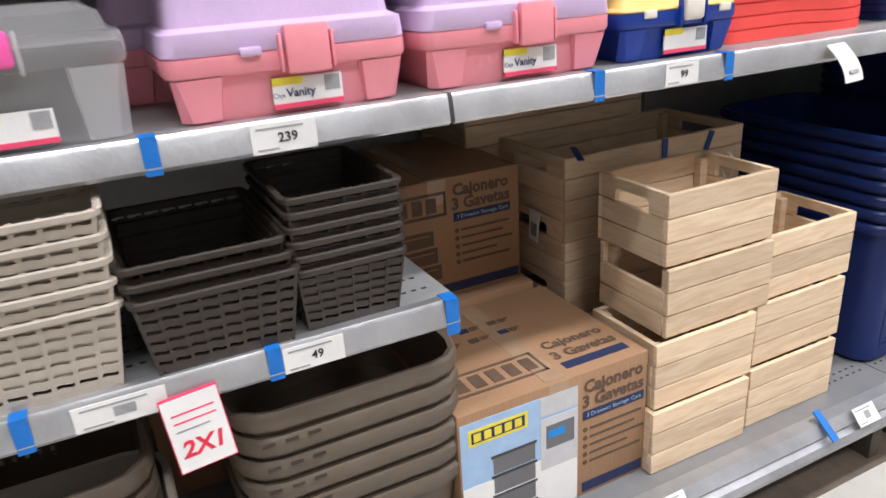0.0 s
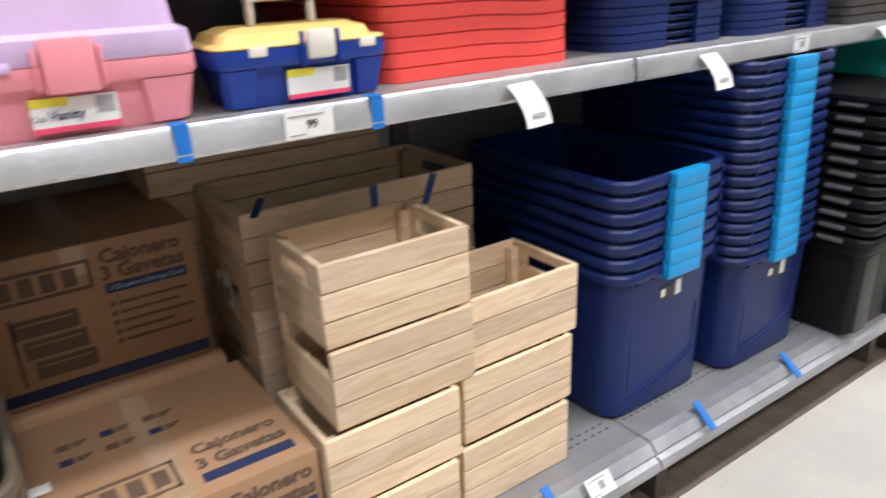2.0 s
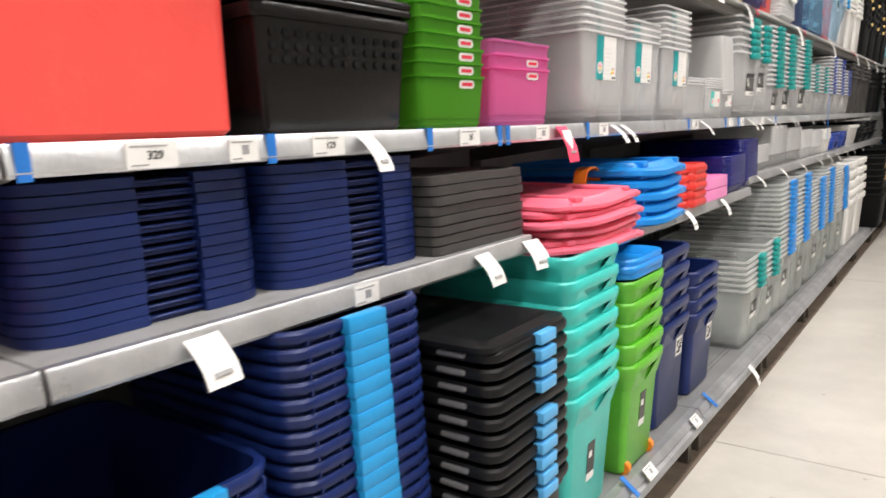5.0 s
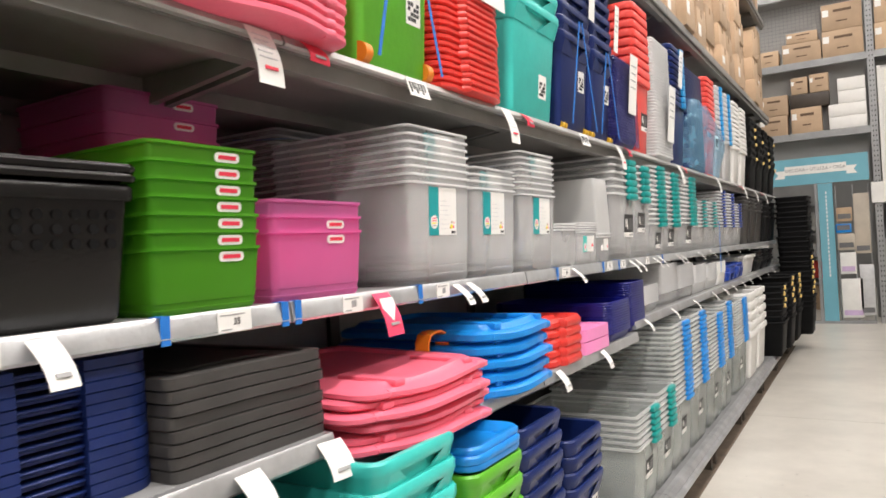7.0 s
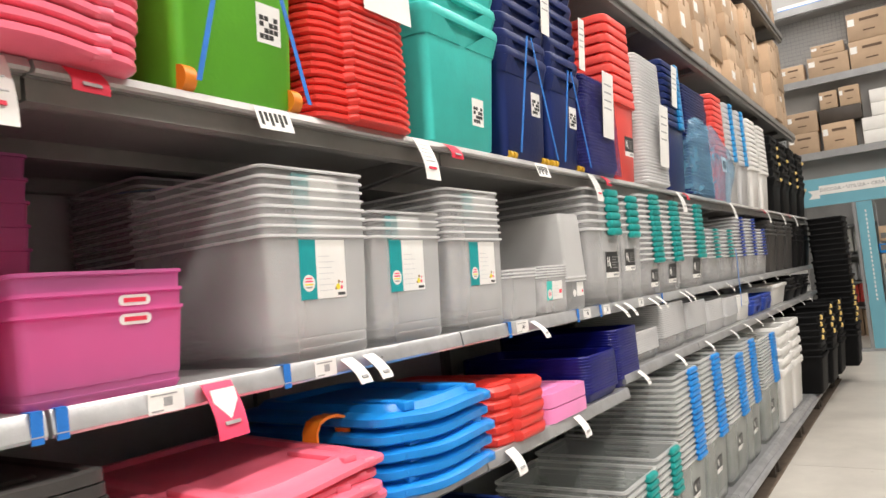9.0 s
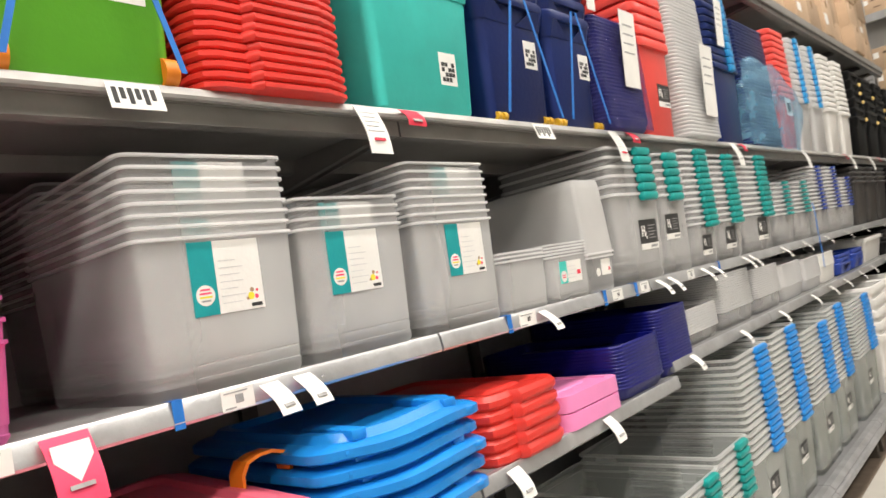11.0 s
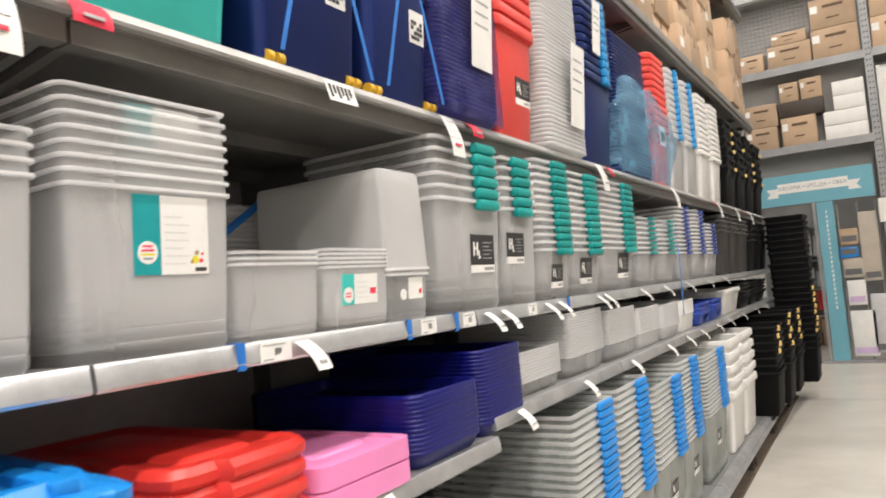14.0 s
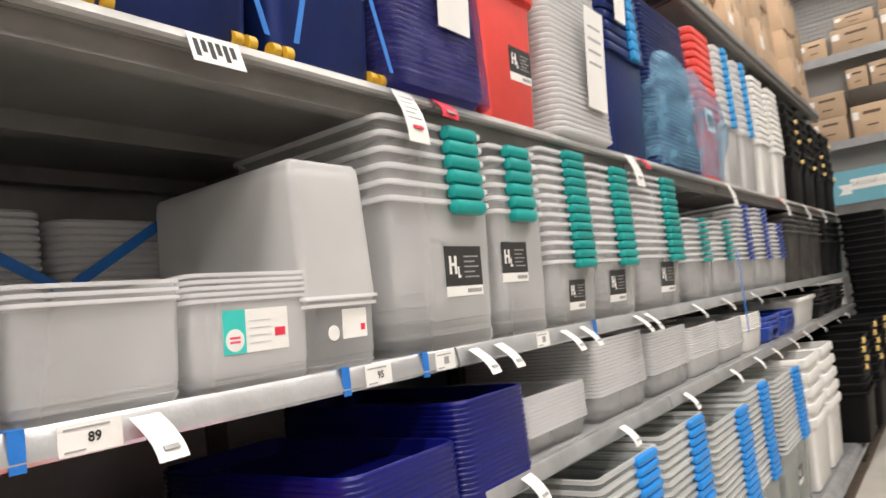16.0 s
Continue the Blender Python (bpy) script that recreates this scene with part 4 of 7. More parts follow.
    if handle:
        bm = bmesh.new()
        soft_box(bm, -0.009, 0.009, -0.058, -0.045, z1 - 0.005, z1 + 0.034, 0.006)
        soft_box(bm, -0.009, 0.009, 0.045, 0.058, z1 - 0.005, z1 + 0.034, 0.006)
        soft_box(bm, -0.009, 0.009, -0.052, 0.052, z1 + 0.034, z1 + 0.046, 0.0055)
        for e in (-1, 1):
            # rounded shoulders join the posts to the grip
            loft(bm, [[(o, e * (0.045 + r * math.sin(q)), z1 + 0.033 + r * math.cos(q)) for o, r in ((-0.009, 0.001), (0.009, 0.001), (0.009, 0.013), (-0.009, 0.013))] for q in [radians(15 * n) for n in range(7)]])
        part("handle", bm, handle, t, "cream carrying handle")
        for y in (-w * 0.28, w * 0.36):
            boxpart("clip", d / 2 - 0.004, d / 2 + 0.004, y - 0.014, y + 0.014, hz - 0.01, hz + 0.004, M["cream"], t, "", 0.002)
    return t


PK = "rose pink plastic tool box with a lilac lid, closed"
vanity(0.02, -0.235, Z1, 0.355, 0.24, M["pink"], M["lilac"], M["pink"], PK, "pink tool boxes", 0.092, 0.13)
vanity(0.015, 0.155, Z1, 0.365, 0.24, M["pink"], M["lilac"], M["pink"], PK, "pink tool boxes", 0.092, 0.13)
vanity(-0.24, -0.30, Z1, 0.355, 0.24, M["pink"], M["lilac"], M["pink"], PK, "pink tool boxes", 0.092, 0.13)
vanity(0.012, 0.505, Z1, 0.285, 0.18, M["toolblue"], M["yellow"], M["cream"], "royal blue tool box with yellow lid and cream handle", "small tool box", 0.087, 0.03, M["cream"], True)
t = vanity(0.03, -0.62, Z1, 0.34, 0.26, M["clear"], M["clear"], M["hotpink"], "clear grey plastic box with hot pink latch", "clear tool box", 0.125, 0.05, None, True)
boxpart("latch_plate", 0.118, 0.142, -0.11, 0.02, 0.10, 0.16, M["hotpink"], t, "wide hot pink latch", 0.004)
st = boxpart("picture_sticker", 0.119, 0.1225, -0.13, 0.0, 0.004, 0.06, M["paper"], t, "white sticker with a lilac box picture")
boxpart("picture", 0.12, 0.1235, -0.125, -0.05, 0.02, 0.055, M["lilac"], st)
boxpart("print_bar", 0.12, 0.1235, -0.13, 0.0, 0.004, 0.012, M["navyink"], st)


def lid_plain(name, xf, yc, z, w, d, h, mm, label, group, dip=0.0, r=0.03):
    """A deep lid seen edge on, with a stepped top and a bowed front edge."""
    t = thing(name, pose(xf - d / 2, yc, z), label, "lid", group)
    bm = bmesh.new()
    rings = [ring(d - 0.004, w - 0.004, r, 0.0004), ring(d, w, r, 0.0016), ring(d - 0.001, w - 0.001, r, h - 0.002), ring(d - 0.010, w - 0.010, r, h - 0.001), ring(d - 0.05, w - 0.05, r, h - 0.001), ring(d - 0.055, w - 0.055, r, h - 0.006)]
    loft(bm, rings, True, True)
    pb = bmesh.new()
    loft(pb, [ring(d - 0.16, w - 0.14, r, h - 0.0058), ring(d - 0.17, w - 0.15, r, h - 0.001)], True, True)
    part("raised_panel", pb, mm, t)
    if dip:
        for k in range(-5, 6):
            bmesh.ops.bisect_plane(bm, geom=bm.verts[:] + bm.edges[:] + bm.faces[:], plane_co=(0, w * k / 12, 0), plane_no=(0, 1, 0))
        for v in bm.verts:
            s = v.co.y / w
            v.co.z += dip * (0.5 - math.cos((s + 0.1) * 2.6 * math.pi) * 0.5) * max(0, s + 0.35)
    part("shell", bm, mm, t)
    return t


a = lid_plain("tote_lid", -0.05, 0.902, Z1, 0.445, 0.58, 0.0264, M["red"], "red plastic tote lid, stacked flat on its fellows", "red lids on the middle shelf", -0.012)
repeat(a, 9, 0.0262, 0.001, 0.15, (-0.001, 0.0))


def lid_faceted(xf, yc, z, w, d, h, mm, label, group):
    """A lid with bevelled edges, cut corners and a step in its front edge."""
    t = thing("tote_lid", pose(xf - d / 2, yc, z), label, "lid", group)
    bm = bmesh.new()
    loft(bm, [ring(d - 0.014, w - 0.014, 0.045, 0.0, 2), ring(d, w, 0.05, h * 0.22, 2), ring(d, w, 0.05, h * 0.62, 2), ring(d - 0.022, w - 0.022, 0.045, h * 0.98, 2), ring(d - 0.07, w - 0.06, 0.04, h, 2), ring(d - 0.10, w - 0.09, 0.04, h * 0.8, 2)], True, True, False)
    for q in (-0.20, -0.16, 0.30, 0.34):
        bmesh.ops.bisect_plane(bm, geom=bm.verts[:] + bm.edges[:] + bm.faces[:], plane_co=(0, w * q, 0), plane_no=(0, 1, 0))
    for v in bm.verts:
        if v.co.x > d / 2 - 0.06:
            if v.co.y < -w * 0.18:
                v.co.x -= 0.024
            elif v.co.y > w * 0.32:
                v.co.x -= 0.008
    part("shell", bm, mm, t)
    pb = bmesh.new()
    loft(pb, [ring(d - 0.18, w - 0.16, 0.03, h * 0.8, 2), ring(d - 0.20, w - 0.18, 0.03, h, 2)], True, True, False)
    part("raised_panel", pb, mm, t)
    return t


def lid_grooved(xf, yc, z, w, d, h):
    t = thing("tote_lid", pose(xf - d / 2, yc, z), "navy blue plastic tote lid with a ribbed middle, stacked", "lid", "navy lids")
    bm = bmesh.new()
    loft(bm, [ring(d - 0.03, w - 0.03, 0.06, 0.0), ring(d - 0.03, w - 0.03, 0.06, 0.005), ring(d - 0.06, w - 0.06, 0.05, 0.008)], True, True)
    part("plate", bm, M["navy_lid"], t)
    for y0, y1 in ((-w / 2, -w * 0.08), (w * 0.17, w / 2)):
        bm = bmesh.new()
        tmp = bmesh.new()
        loft(tmp, [ring(d, w, 0.07, 0.001, 5), ring(d, w, 0.07, h - 0.0015, 5), ring(d - 0.006, w - 0.006, 0.07, h, 5)], True, True)
        for co, no in (((0, y0, 0), (0, -1, 0)), ((0, y1, 0), (0, 1, 0)), ((d / 2 - 0.14, 0, 0), (-1, 0, 0))):
            res = bmesh.ops.bisect_plane(tmp, geom=tmp.verts[:] + tmp.edges[:] + tmp.faces[:], plane_co=co, plane_no=no, clear_outer=True)
            cut = [e for e in res["geom_cut"] if isinstance(e, bmesh.types.BMEdge)]
            if cut:
                bmesh.ops.edgeloop_fill(tmp, edges=cut)
        add(bm, tmp)
        part("edge_block", bm, M["navy_lid"], t)
    bm = bmesh.new()
    soft_box(bm, d / 2 - 0.08, d / 2 - 0.008, -w * 0.08, w * 0.17, h * 0.35, h * 0.62, 0.002, 1)
    part("rib", bm, M["navy_lid"], t)
    return t


repeat(lid_grooved(-0.05, 1.462, Z1, 0.43, 0.58, 0.0185), 13, 0.0187, 0.0015, 0.2)
repeat(lid_grooved(-0.03, 1.914, Z1, 0.44, 0.58, 0.0185), 13, 0.0187, 0.0015, 0.2)
a = lid_plain("tote_lid", 0.01, 2.325, Z1, 0.41, 0.55, 0.0235, M["charcoal"], "charcoal plastic tote lid, stacked", "charcoal lids", -0.004, 0.02)
repeat(a, 8, 0.0238, 0.003, 0.5)


def lid_shaped(xf, yc, z, w, d, h, mm, label, group, tilt=(0, 0, 0), hinge=True):
    """A moulded hinged lid: stepped rim, raised ribs, a scooped handle and hinge knobs."""
    t = thing("tote_lid", pose(xf - d / 2, yc, z, *tilt), label, "lid", group)
    bm = bmesh.new()
    rings = [ring(d - 0.02, w - 0.02, 0.05, 0.0, 4), ring(d, w, 0.055, 0.006, 4), ring(d, w, 0.055, h * 0.45, 4), ring(d - 0.025, w - 0.03, 0.05, h * 0.62, 4), ring(d - 0.06, w - 0.08, 0.05, h * 0.66, 4), ring(d - 0.09, w - 0.11, 0.05, h, 4), ring(d - 0.13, w - 0.16, 0.05, h, 4), ring(d - 0.15, w - 0.18, 0.05, h * 0.7, 4)]
    loft(bm, rings, True, True)
    for k in range(-6, 7):
        bmesh.ops.bisect_plane(bm, geom=bm.verts[:] + bm.edges[:] + bm.faces[:], plane_co=(0, w * k / 17, 0), plane_no=(0, 1, 0))
    for v in bm.verts:
        # the front edge bows out and dips in a shallow wave
        if v.co.x > d * 0.3:
            v.co.z += 0.004 * math.sin(v.co.y / w * 9.0)
        if v.co.x > d * 0.3 and abs(v.co.y) < w * 0.36:
            v.co.x += 0.038 * (1 - (v.co.y / (w * 0.36)) ** 2)
    part("shell", bm, mm, t)
    for s in (-1, 1):
        bm = bmesh.new()
        soft_box(bm, d / 2 - 0.2, d / 2 - 0.005, s * w * 0.27 - 0.02, s * w * 0.27 + 0.02, h * 0.6, h + 0.004, 0.006)
        part("rib", bm, mm, t)
    if hinge:
        for s in (-0.34, 0.36):
            bm = bmesh.new()
            cyl(bm, (d / 2 - 0.01, s * w - 0.012, h * 0.3), "y", 0.013, 0.03, 10)
            part("hinge_knob", bm, mm, t)
    return t


for k in range(6):
    lid_shaped(0.12 - 0.014 * ((k * 2) % 3), 2.87 + 0.012 * (k % 3) - 0.01, Z1B + 0.026 * k, 0.56, 0.62, 0.036, M["pinklid"], "coral pink moulded tote lid, stacked askew over the shelf edge", "coral pink lids", (0.8 * (k % 2), 0.5 * (k % 3), -9 + 2.5 * (k % 3)))
for k in range(5):
    lid_shaped(0.082 - 0.01 * (k % 2), 3.448 + 0.008 * (k % 3), Z1B + 0.044 * k, 0.49, 0.62, 0.052, M["bluelid"], "bright blue moulded tote lid with hinge knobs, stacked", "bright blue lids", (0, 0, -5 + 2 * (k % 2)))
t = thing("orange_latch", pose(-0.10, 3.16, Z1B + 0.155), "orange plastic latch on the blue lids", "latch")
bm = bmesh.new()
arch = [(-0.062, 0.0), (-0.06, 0.035), (-0.045, 0.058), (-0.015, 0.066), (0.02, 0.066), (0.048, 0.056), (0.06, 0.03), (0.062, 0.0)]
loft(bm, [[(-0.024, y, z), (0.024, y, z), (0.024, y * 0.88, z * 0.9), (-0.024, y * 0.88, z * 0.9)] for y, z in arch], True, True)
part("strap", bm, M["orange"], t)
a = lid_faceted(0.066, 3.915, Z1B, 0.33, 0.60, 0.0385, M["deepred"], "red plastic tote lid with notched front, stacked", "red lids on the lower middle shelf")
repeat(a, 5, 0.0365, 0.003, 0.6)
a = lid_plain("tray", 0.052, 4.262, Z1B, 0.335, 0.42, 0.052, M["pinktray"], "orchid pink plastic tray, stacked upside down", "pink trays", 0.0, 0.035)
repeat(a, 2, 0.0535, 0.004, 0.8)
a = tote("tray", 0.045, 4.63, Z1B, 0.34, 0.6, 0.05, M["indigo"], "indigo blue plastic tray with fine ribbed side, stacked", "indigo trays", rim_h=0.012, rim=0.008, taper=0.97, category="tray")
repeat(a, 13, 0.0115, 0.0008, 0.1)
a = tote("tray", 0.03, 4.975, Z1B, 0.30, 0.6, 0.05, M["indigo"], "indigo blue plastic tray with fine ribbed side, stacked", "indigo trays", rim_h=0.012, rim=0.008, taper=0.97, category="tray")
repeat(a, 19, 0.0115, 0.0008, 0.1)
for y, w, n, h, p, nm in ((5.33, 0.36, 10, 0.06, 0.0105, "clear"), (5.80, 0.42, 16, 0.09, 0.011, "clear"), (6.28, 0.42, 14, 0.09, 0.011, "clear"), (6.75, 0.42, 12, 0.09, 0.011, "frost"), (7.2, 0.4, 12, 0.08, 0.011, "frost"), (7.62, 0.36, 8, 0.12, 0.011, "white")):
    a = tote("clear_lid_tray", 0.0, y, Z1C, w, 0.5, h, M[nm], "milky clear plastic tray, nested in a tight stack", "clear trays on the middle shelf", rim_h=0.01, rim=0.007, taper=0.95, category="tray", th=0.006)
    repeat(a, n, p, 0.0008, 0.1)
for y in (8.1, 8.55):
    a = tote("basket", 0.0, y, Z1C, 0.4, 0.4, 0.09, M["toolblue"], "royal blue plastic basket, stacked", "royal blue baskets", rim_h=0.02, category="basket", ears=True)
    repeat(a, 3, 0.03, 0.01, 3)
a = tote("white_box", 0.0, 9.3, Z1C, 0.7, 0.5, 0.2, M["white"], "white plastic box on the middle shelf", "white boxes on the middle shelf", category="storage box")
for y in (9.9, 10.4, 10.9):
    a = tote("black_basket", 0.02, y, Z1C, 0.42, 0.5, 0.12, M["black"], "black plastic basket, stacked", "black baskets", rim_h=0.02, category="basket")
    repeat(a, 4, 0.035, 0.01, 2)

# ---- upper shelf ----
for y in (0.975, 1.415):
    t = tote("red_tote", -0.02, y, Z2, 0.428, 0.6, 0.44, M["red"], "large red plastic tote with a dark label, standing open", "red totes", rim_h=0.04, rim=0.006, taper=0.985, r=0.035)
    boxpart("sticker", 0.290, 0.2955, -0.08, 0.06, 0.25, 0.33, M["ink"], t, "dark printed sticker over a white strip")
    boxpart("white_strip", 0.290, 0.2955, -0.08, 0.06, 0.225, 0.249, M["paper"], t)
tote("red_tote", -0.02, 0.54, Z2, 0.405, 0.6, 0.44, M["red"], "large red plastic tote with a dark label, standing open", "red totes", rim_h=0.04, rim=0.006, taper=0.985, r=0.035)

t = tote("black_crate", 0.0, 1.868, Z2, 0.435, 0.42, 0.235, M["gloss"], "glossy black plastic crate with round holes and folded handles", "black crates", rim_h=0.025, rim=0.012, taper=0.93, r=0.012)
# holes are matt black discs, a recess's darkness put into colour
for i in range(12):
    for j in range(3):
        bm = bmesh.new()
        cyl(bm, (0.188 + 0.0045 * j / 3, -0.17 + i * 0.031, 0.135 + j * 0.024), "x", 0.0085, 0.008, 10)
        part("hole", bm, M["heavy"], t)
for s in (-1, 1):
    bm = bmesh.new()
    soft_box(bm, -0.02, 0.02, s * 0.222 - 0.012, s * 0.222 + 0.012, 0.14, 0.22, 0.006)
    part("handle", bm, M["smoke"], t)
for k in range(2):
    tote("crate_lid", 0.006, 1.868, Z2 + 0.232 + 0.016 * k, 0.44, 0.43, 0.022, M["gloss"], "glossy black plastic crate lid", "black crate lids", rim_h=0.012, rim=0.01, taper=0.97, r=0.012, category="lid")


def sticker_oval(t, d, w, h, sz, bd, td):
    x = front_x(h * 0.6, h, bd, td)
    bm = bmesh.new()
    loft(bm, [[(x - 0.004, p[0], p[1]) for p in [(q[0] + 0.05, q[1] + h - 0.0205) for q in ring(0.062, 0.0195, 0.009, 0)]], [(x + 0.0016, p[0], p[1]) for p in [(q[0] + 0.05, q[1] + h - 0.0205) for q in ring(0.062, 0.0195, 0.009, 0)]]], True, True)
    s = part("sticker", bm, M["paper"], t, "oval white sticker with a red bar")
    boxpart("red_bar", x, x + 0.0024, 0.028, 0.072, h - 0.0245, h - 0.0165, M["redink"], s)


a = tote("lime_box", 0.002, 2.238, Z2, 0.27, 0.38, 0.125, M["lime"], "lime green translucent box, nested in a stack", "lime green boxes", None, 0, sticker_oval, 0.007, 0.005, 0.95, 0.02, category="storage box")
repeat(a, 7, 0.0325, 0.001, 0.3)
a = tote("pink_box", 0.008, 2.552, Z2, 0.315, 0.38, 0.155, M["pinkbox"], "magenta translucent box, nested in a stack", "magenta boxes", None, 0, sticker_oval, 0.007, 0.005, 0.95, 0.02, category="storage box")
repeat(a, 3, 0.034, 0.001, 0.3)
a = tote("pink_box", -0.385, 2.455, Z2, 0.34, 0.38, 0.155, M["pinkbox"], "magenta translucent box, nested high", "magenta boxes", None, 0, sticker_oval, 0.007, 0.005, 0.95, 0.02, category="storage box")
repeat(a, 8, 0.051, 0.001, 0.3, (0, 0), 8)
CLA = "milky clear plastic box with teal and white sticker, nested"
for y, w, n, h, sy in ((3.080, 0.352, 8, 0.29, -0.070), (3.425, 0.325, 4, 0.29, -0.086), (3.785, 0.335, 8, 0.285, -0.047)):
    a = tote("clear_box", 0.02, y, Z2, w, 0.52, h, M["clear"], CLA, "clear boxes on the upper shelf", None, 0, teal_sticker(sy), 0.006, 0.007, 0.95, 0.02, sticker_z=0.48, category="storage box", th=0.006)
    repeat(a, n, 0.0222, 0.001, 0.15, (0, 0), n)
for y, w, n, h in ((3.145, 0.365, 13, 0.25), (3.53, 0.36, 9, 0.25)):
    a = tote("clear_box", -0.52, y, Z2, w, 0.38, h, M["clear"], "milky clear plastic box, nested behind and strapped with blue tape", "clear boxes at the back", rim_h=0.006, rim=0.007, taper=0.95, category="storage box", th=0.006)
    repeat(a, n, 0.0222, 0.001, 0.1)
a = tote("clear_box", 0.01, 4.075, Z2, 0.25, 0.42, 0.155, M["clear"], "low milky clear plastic box, nested", "low clear boxes", None, 0, None, 0.006, 0.005, 0.96, 0.02, category="storage box", th=0.006)
repeat(a, 3, 0.012, 0.001, 0.2)
a = tote("clear_box", 0.015, 4.325, Z2, 0.25, 0.42, 0.145, M["clear"], "low milky clear plastic box with small sticker, nested", "low clear boxes", None, 0, sticker_mini, 0.006, 0.005, 0.96, 0.02, sticker_z=0.38, category="storage box", th=0.006)
repeat(a, 5, 0.010, 0.001, 0.2)
a = tote("clear_box", 0.018, 4.522, Z2, 0.19, 0.45, 0.135, M["clear"], "milky clear plastic box with small sticker under upturned ones", "tall clear boxes", None, 0, small_card, 0.008, 0.004, 0.97, 0.02, category="storage box", th=0.006)
for k in range(2):
    # upturned boxes nested over it, the second a little higher
    t = thing("clear_box", pose(0.018 - 0.225, 4.522, Z2 + 0.118 + 0.014 * k), "frosted white plastic box turned upside down, nested", "storage box", "upturned boxes")
    bm = bmesh.new()
    g = 0.005 * (1 - k)
    loft(bm, [ring(0.454 - g, 0.196 - g, 0.014, 0.0), ring(0.45 - g, 0.192 - g, 0.014, 0.002), ring(0.438 - g, 0.186 - g, 0.014, 0.225), ring(0.434 - g, 0.182 - g, 0.014, 0.250), ring(0.424 - g, 0.172 - g, 0.012, 0.258)], False, True)
    part("shell", bm, M["frost_thin"], t)
    bm = bmesh.new()
    loft(bm, [ring(0.450 - g, 0.192 - g, 0.014, -0.002), ring(0.459 - g, 0.201 - g, 0.016, -0.002), ring(0.459 - g, 0.201 - g, 0.016, 0.004), ring(0.452 - g, 0.194 - g, 0.014, 0.004)], False, False)
    part("rim", bm, M["lip"], t)
for y, n, p in ((4.05, 24, 0.015), (4.42, 23, 0.015)):
    a = tote("frosted_tray", -0.47, y, Z2, 0.36, 0.34, 0.03, M["frost"], "frosted white plastic lid, stacked and strapped with blue tape", "frosted lids at the back", rim_h=0.01, rim=0.006, taper=0.97, category="lid", th=0.006)
    repeat(a, n, p, 0.001, 0.2)
TEALB = "milky clear plastic tote with teal latch and dark sticker, nested"
for y, w, n, h, p, gy, gw, sy, sw, sz in ((4.872, 0.40, 6, 0.335, 0.035, 0.080, 0.125, -0.010, 0.148, 0.138), (5.212, 0.27, 6, 0.325, 0.034, 0.0, 0.115, -0.105, 0.128, 0.162), (5.508, 0.32, 13, 0.19, 0.0275, 0.048, 0.12, -0.045, 0.105, 0.066),
                                          (5.838, 0.34, 12, 0.19, 0.0285, 0.065, 0.125, -0.075, 0.13, 0.072), (6.268, 0.46, 12, 0.20, 0.028, 0.145, 0.135, -0.015, 0.15, 0.08)):
    a = tote("clear_tote", 0.03, y, Z2, w, 0.5, h, M["clear"], TEALB, "clear totes on the upper shelf", M["teal"], gw, dark_sticker(sy, sw, sz), 0.010, 0.010, 0.93, 0.025, grip_y=gy, th=0.006, grip_h=p * 0.93)
    repeat(a, n, p, 0.0015, 0.2)
for y, n, g in ((6.8, 8, "teal"), (7.2, 8, "teal"), (7.65, 12, "toolblue"), (8.1, 12, "toolblue"), (8.5, 9, "toolblue")):
    a = tote("clear_tote", 0.02, y, Z2, 0.36, 0.5, 0.18, M["clear"], "small milky clear plastic tote with coloured latch, nested", "small clear totes on the upper shelf", M[g], 0.07, None, 0.010, 0.010, 0.92, 0.03, grip_y=0.05, th=0.006)
    repeat(a, n, 0.026, 0.0015, 0.2)
for y in (9.1, 9.6, 10.1):
    a = tote("charcoal_box", 0.02, y, Z2, 0.44, 0.5, 0.36, M["charcoal"], "charcoal grey plastic box, nested", "charcoal boxes", rim_h=0.02, category="storage box")
    repeat(a, 4, 0.04, 0.003, 0.5)
for y in (10.65, 11.2):
    a = tote("black_box", 0.04, y, Z2, 0.48, 0.5, 0.3, M["black"], "black plastic box, nested", "black boxes", rim_h=0.02, category="storage box")
    repeat(a, 4, 0.06, 0.003, 0.5)

# ---- top display shelf ----
for k in range(14):
    lid_shaped(0.062 - 0.002 * (k % 3), 2.35 + 0.003 * k, Z3 + 0.0245 * k, 0.58, 0.62, 0.038, M["pinklid"], "coral pink moulded tote lid, stacked on the upper shelf", "coral pink lids above", (0, 0, -6))
green_above = t = tote("storage_tote", 0.05, 2.885, Z3, 0.39, 0.5, 0.50, M["green"], "grass green wheeled tote strapped with blue ribbon", "green totes above", None, 0, sticker_code, 0.03, 0.018, 0.9, 0.03, ears=True, sticker_z=0.3)
repeat(t, 2, 0.09)
for s in (-0.14, 0.15):
    bm = bmesh.new()
    cyl(bm, (0.200, s - 0.014, 0.030), "y", 0.028, 0.028, 16)
    part("wheel", bm, M["orange"], t, "orange caster wheel")
st = boxpart("hang_sticker", 0.226, 0.2285, -0.045, 0.03, 0.335, 0.44, M["ink"], green_above, "black hanging sticker with a white foot")
boxpart("white_foot", 0.2262, 0.2287, -0.045, 0.03, 0.30, 0.334, M["paper"], st)
a = lid_faceted(0.06, 3.275, Z3, 0.385, 0.55, 0.0225, M["deepred"], "red plastic tote lid with notched front, stacked on the upper shelf", "red lids above")
repeat(a, 24, 0.0208, 0.003, 0.6)
t = thing("paper_sheet", pose(0.068, 3.36, Z3 + 0.44), "white paper sheet taped to the red lids", "paper", "paper sheets")
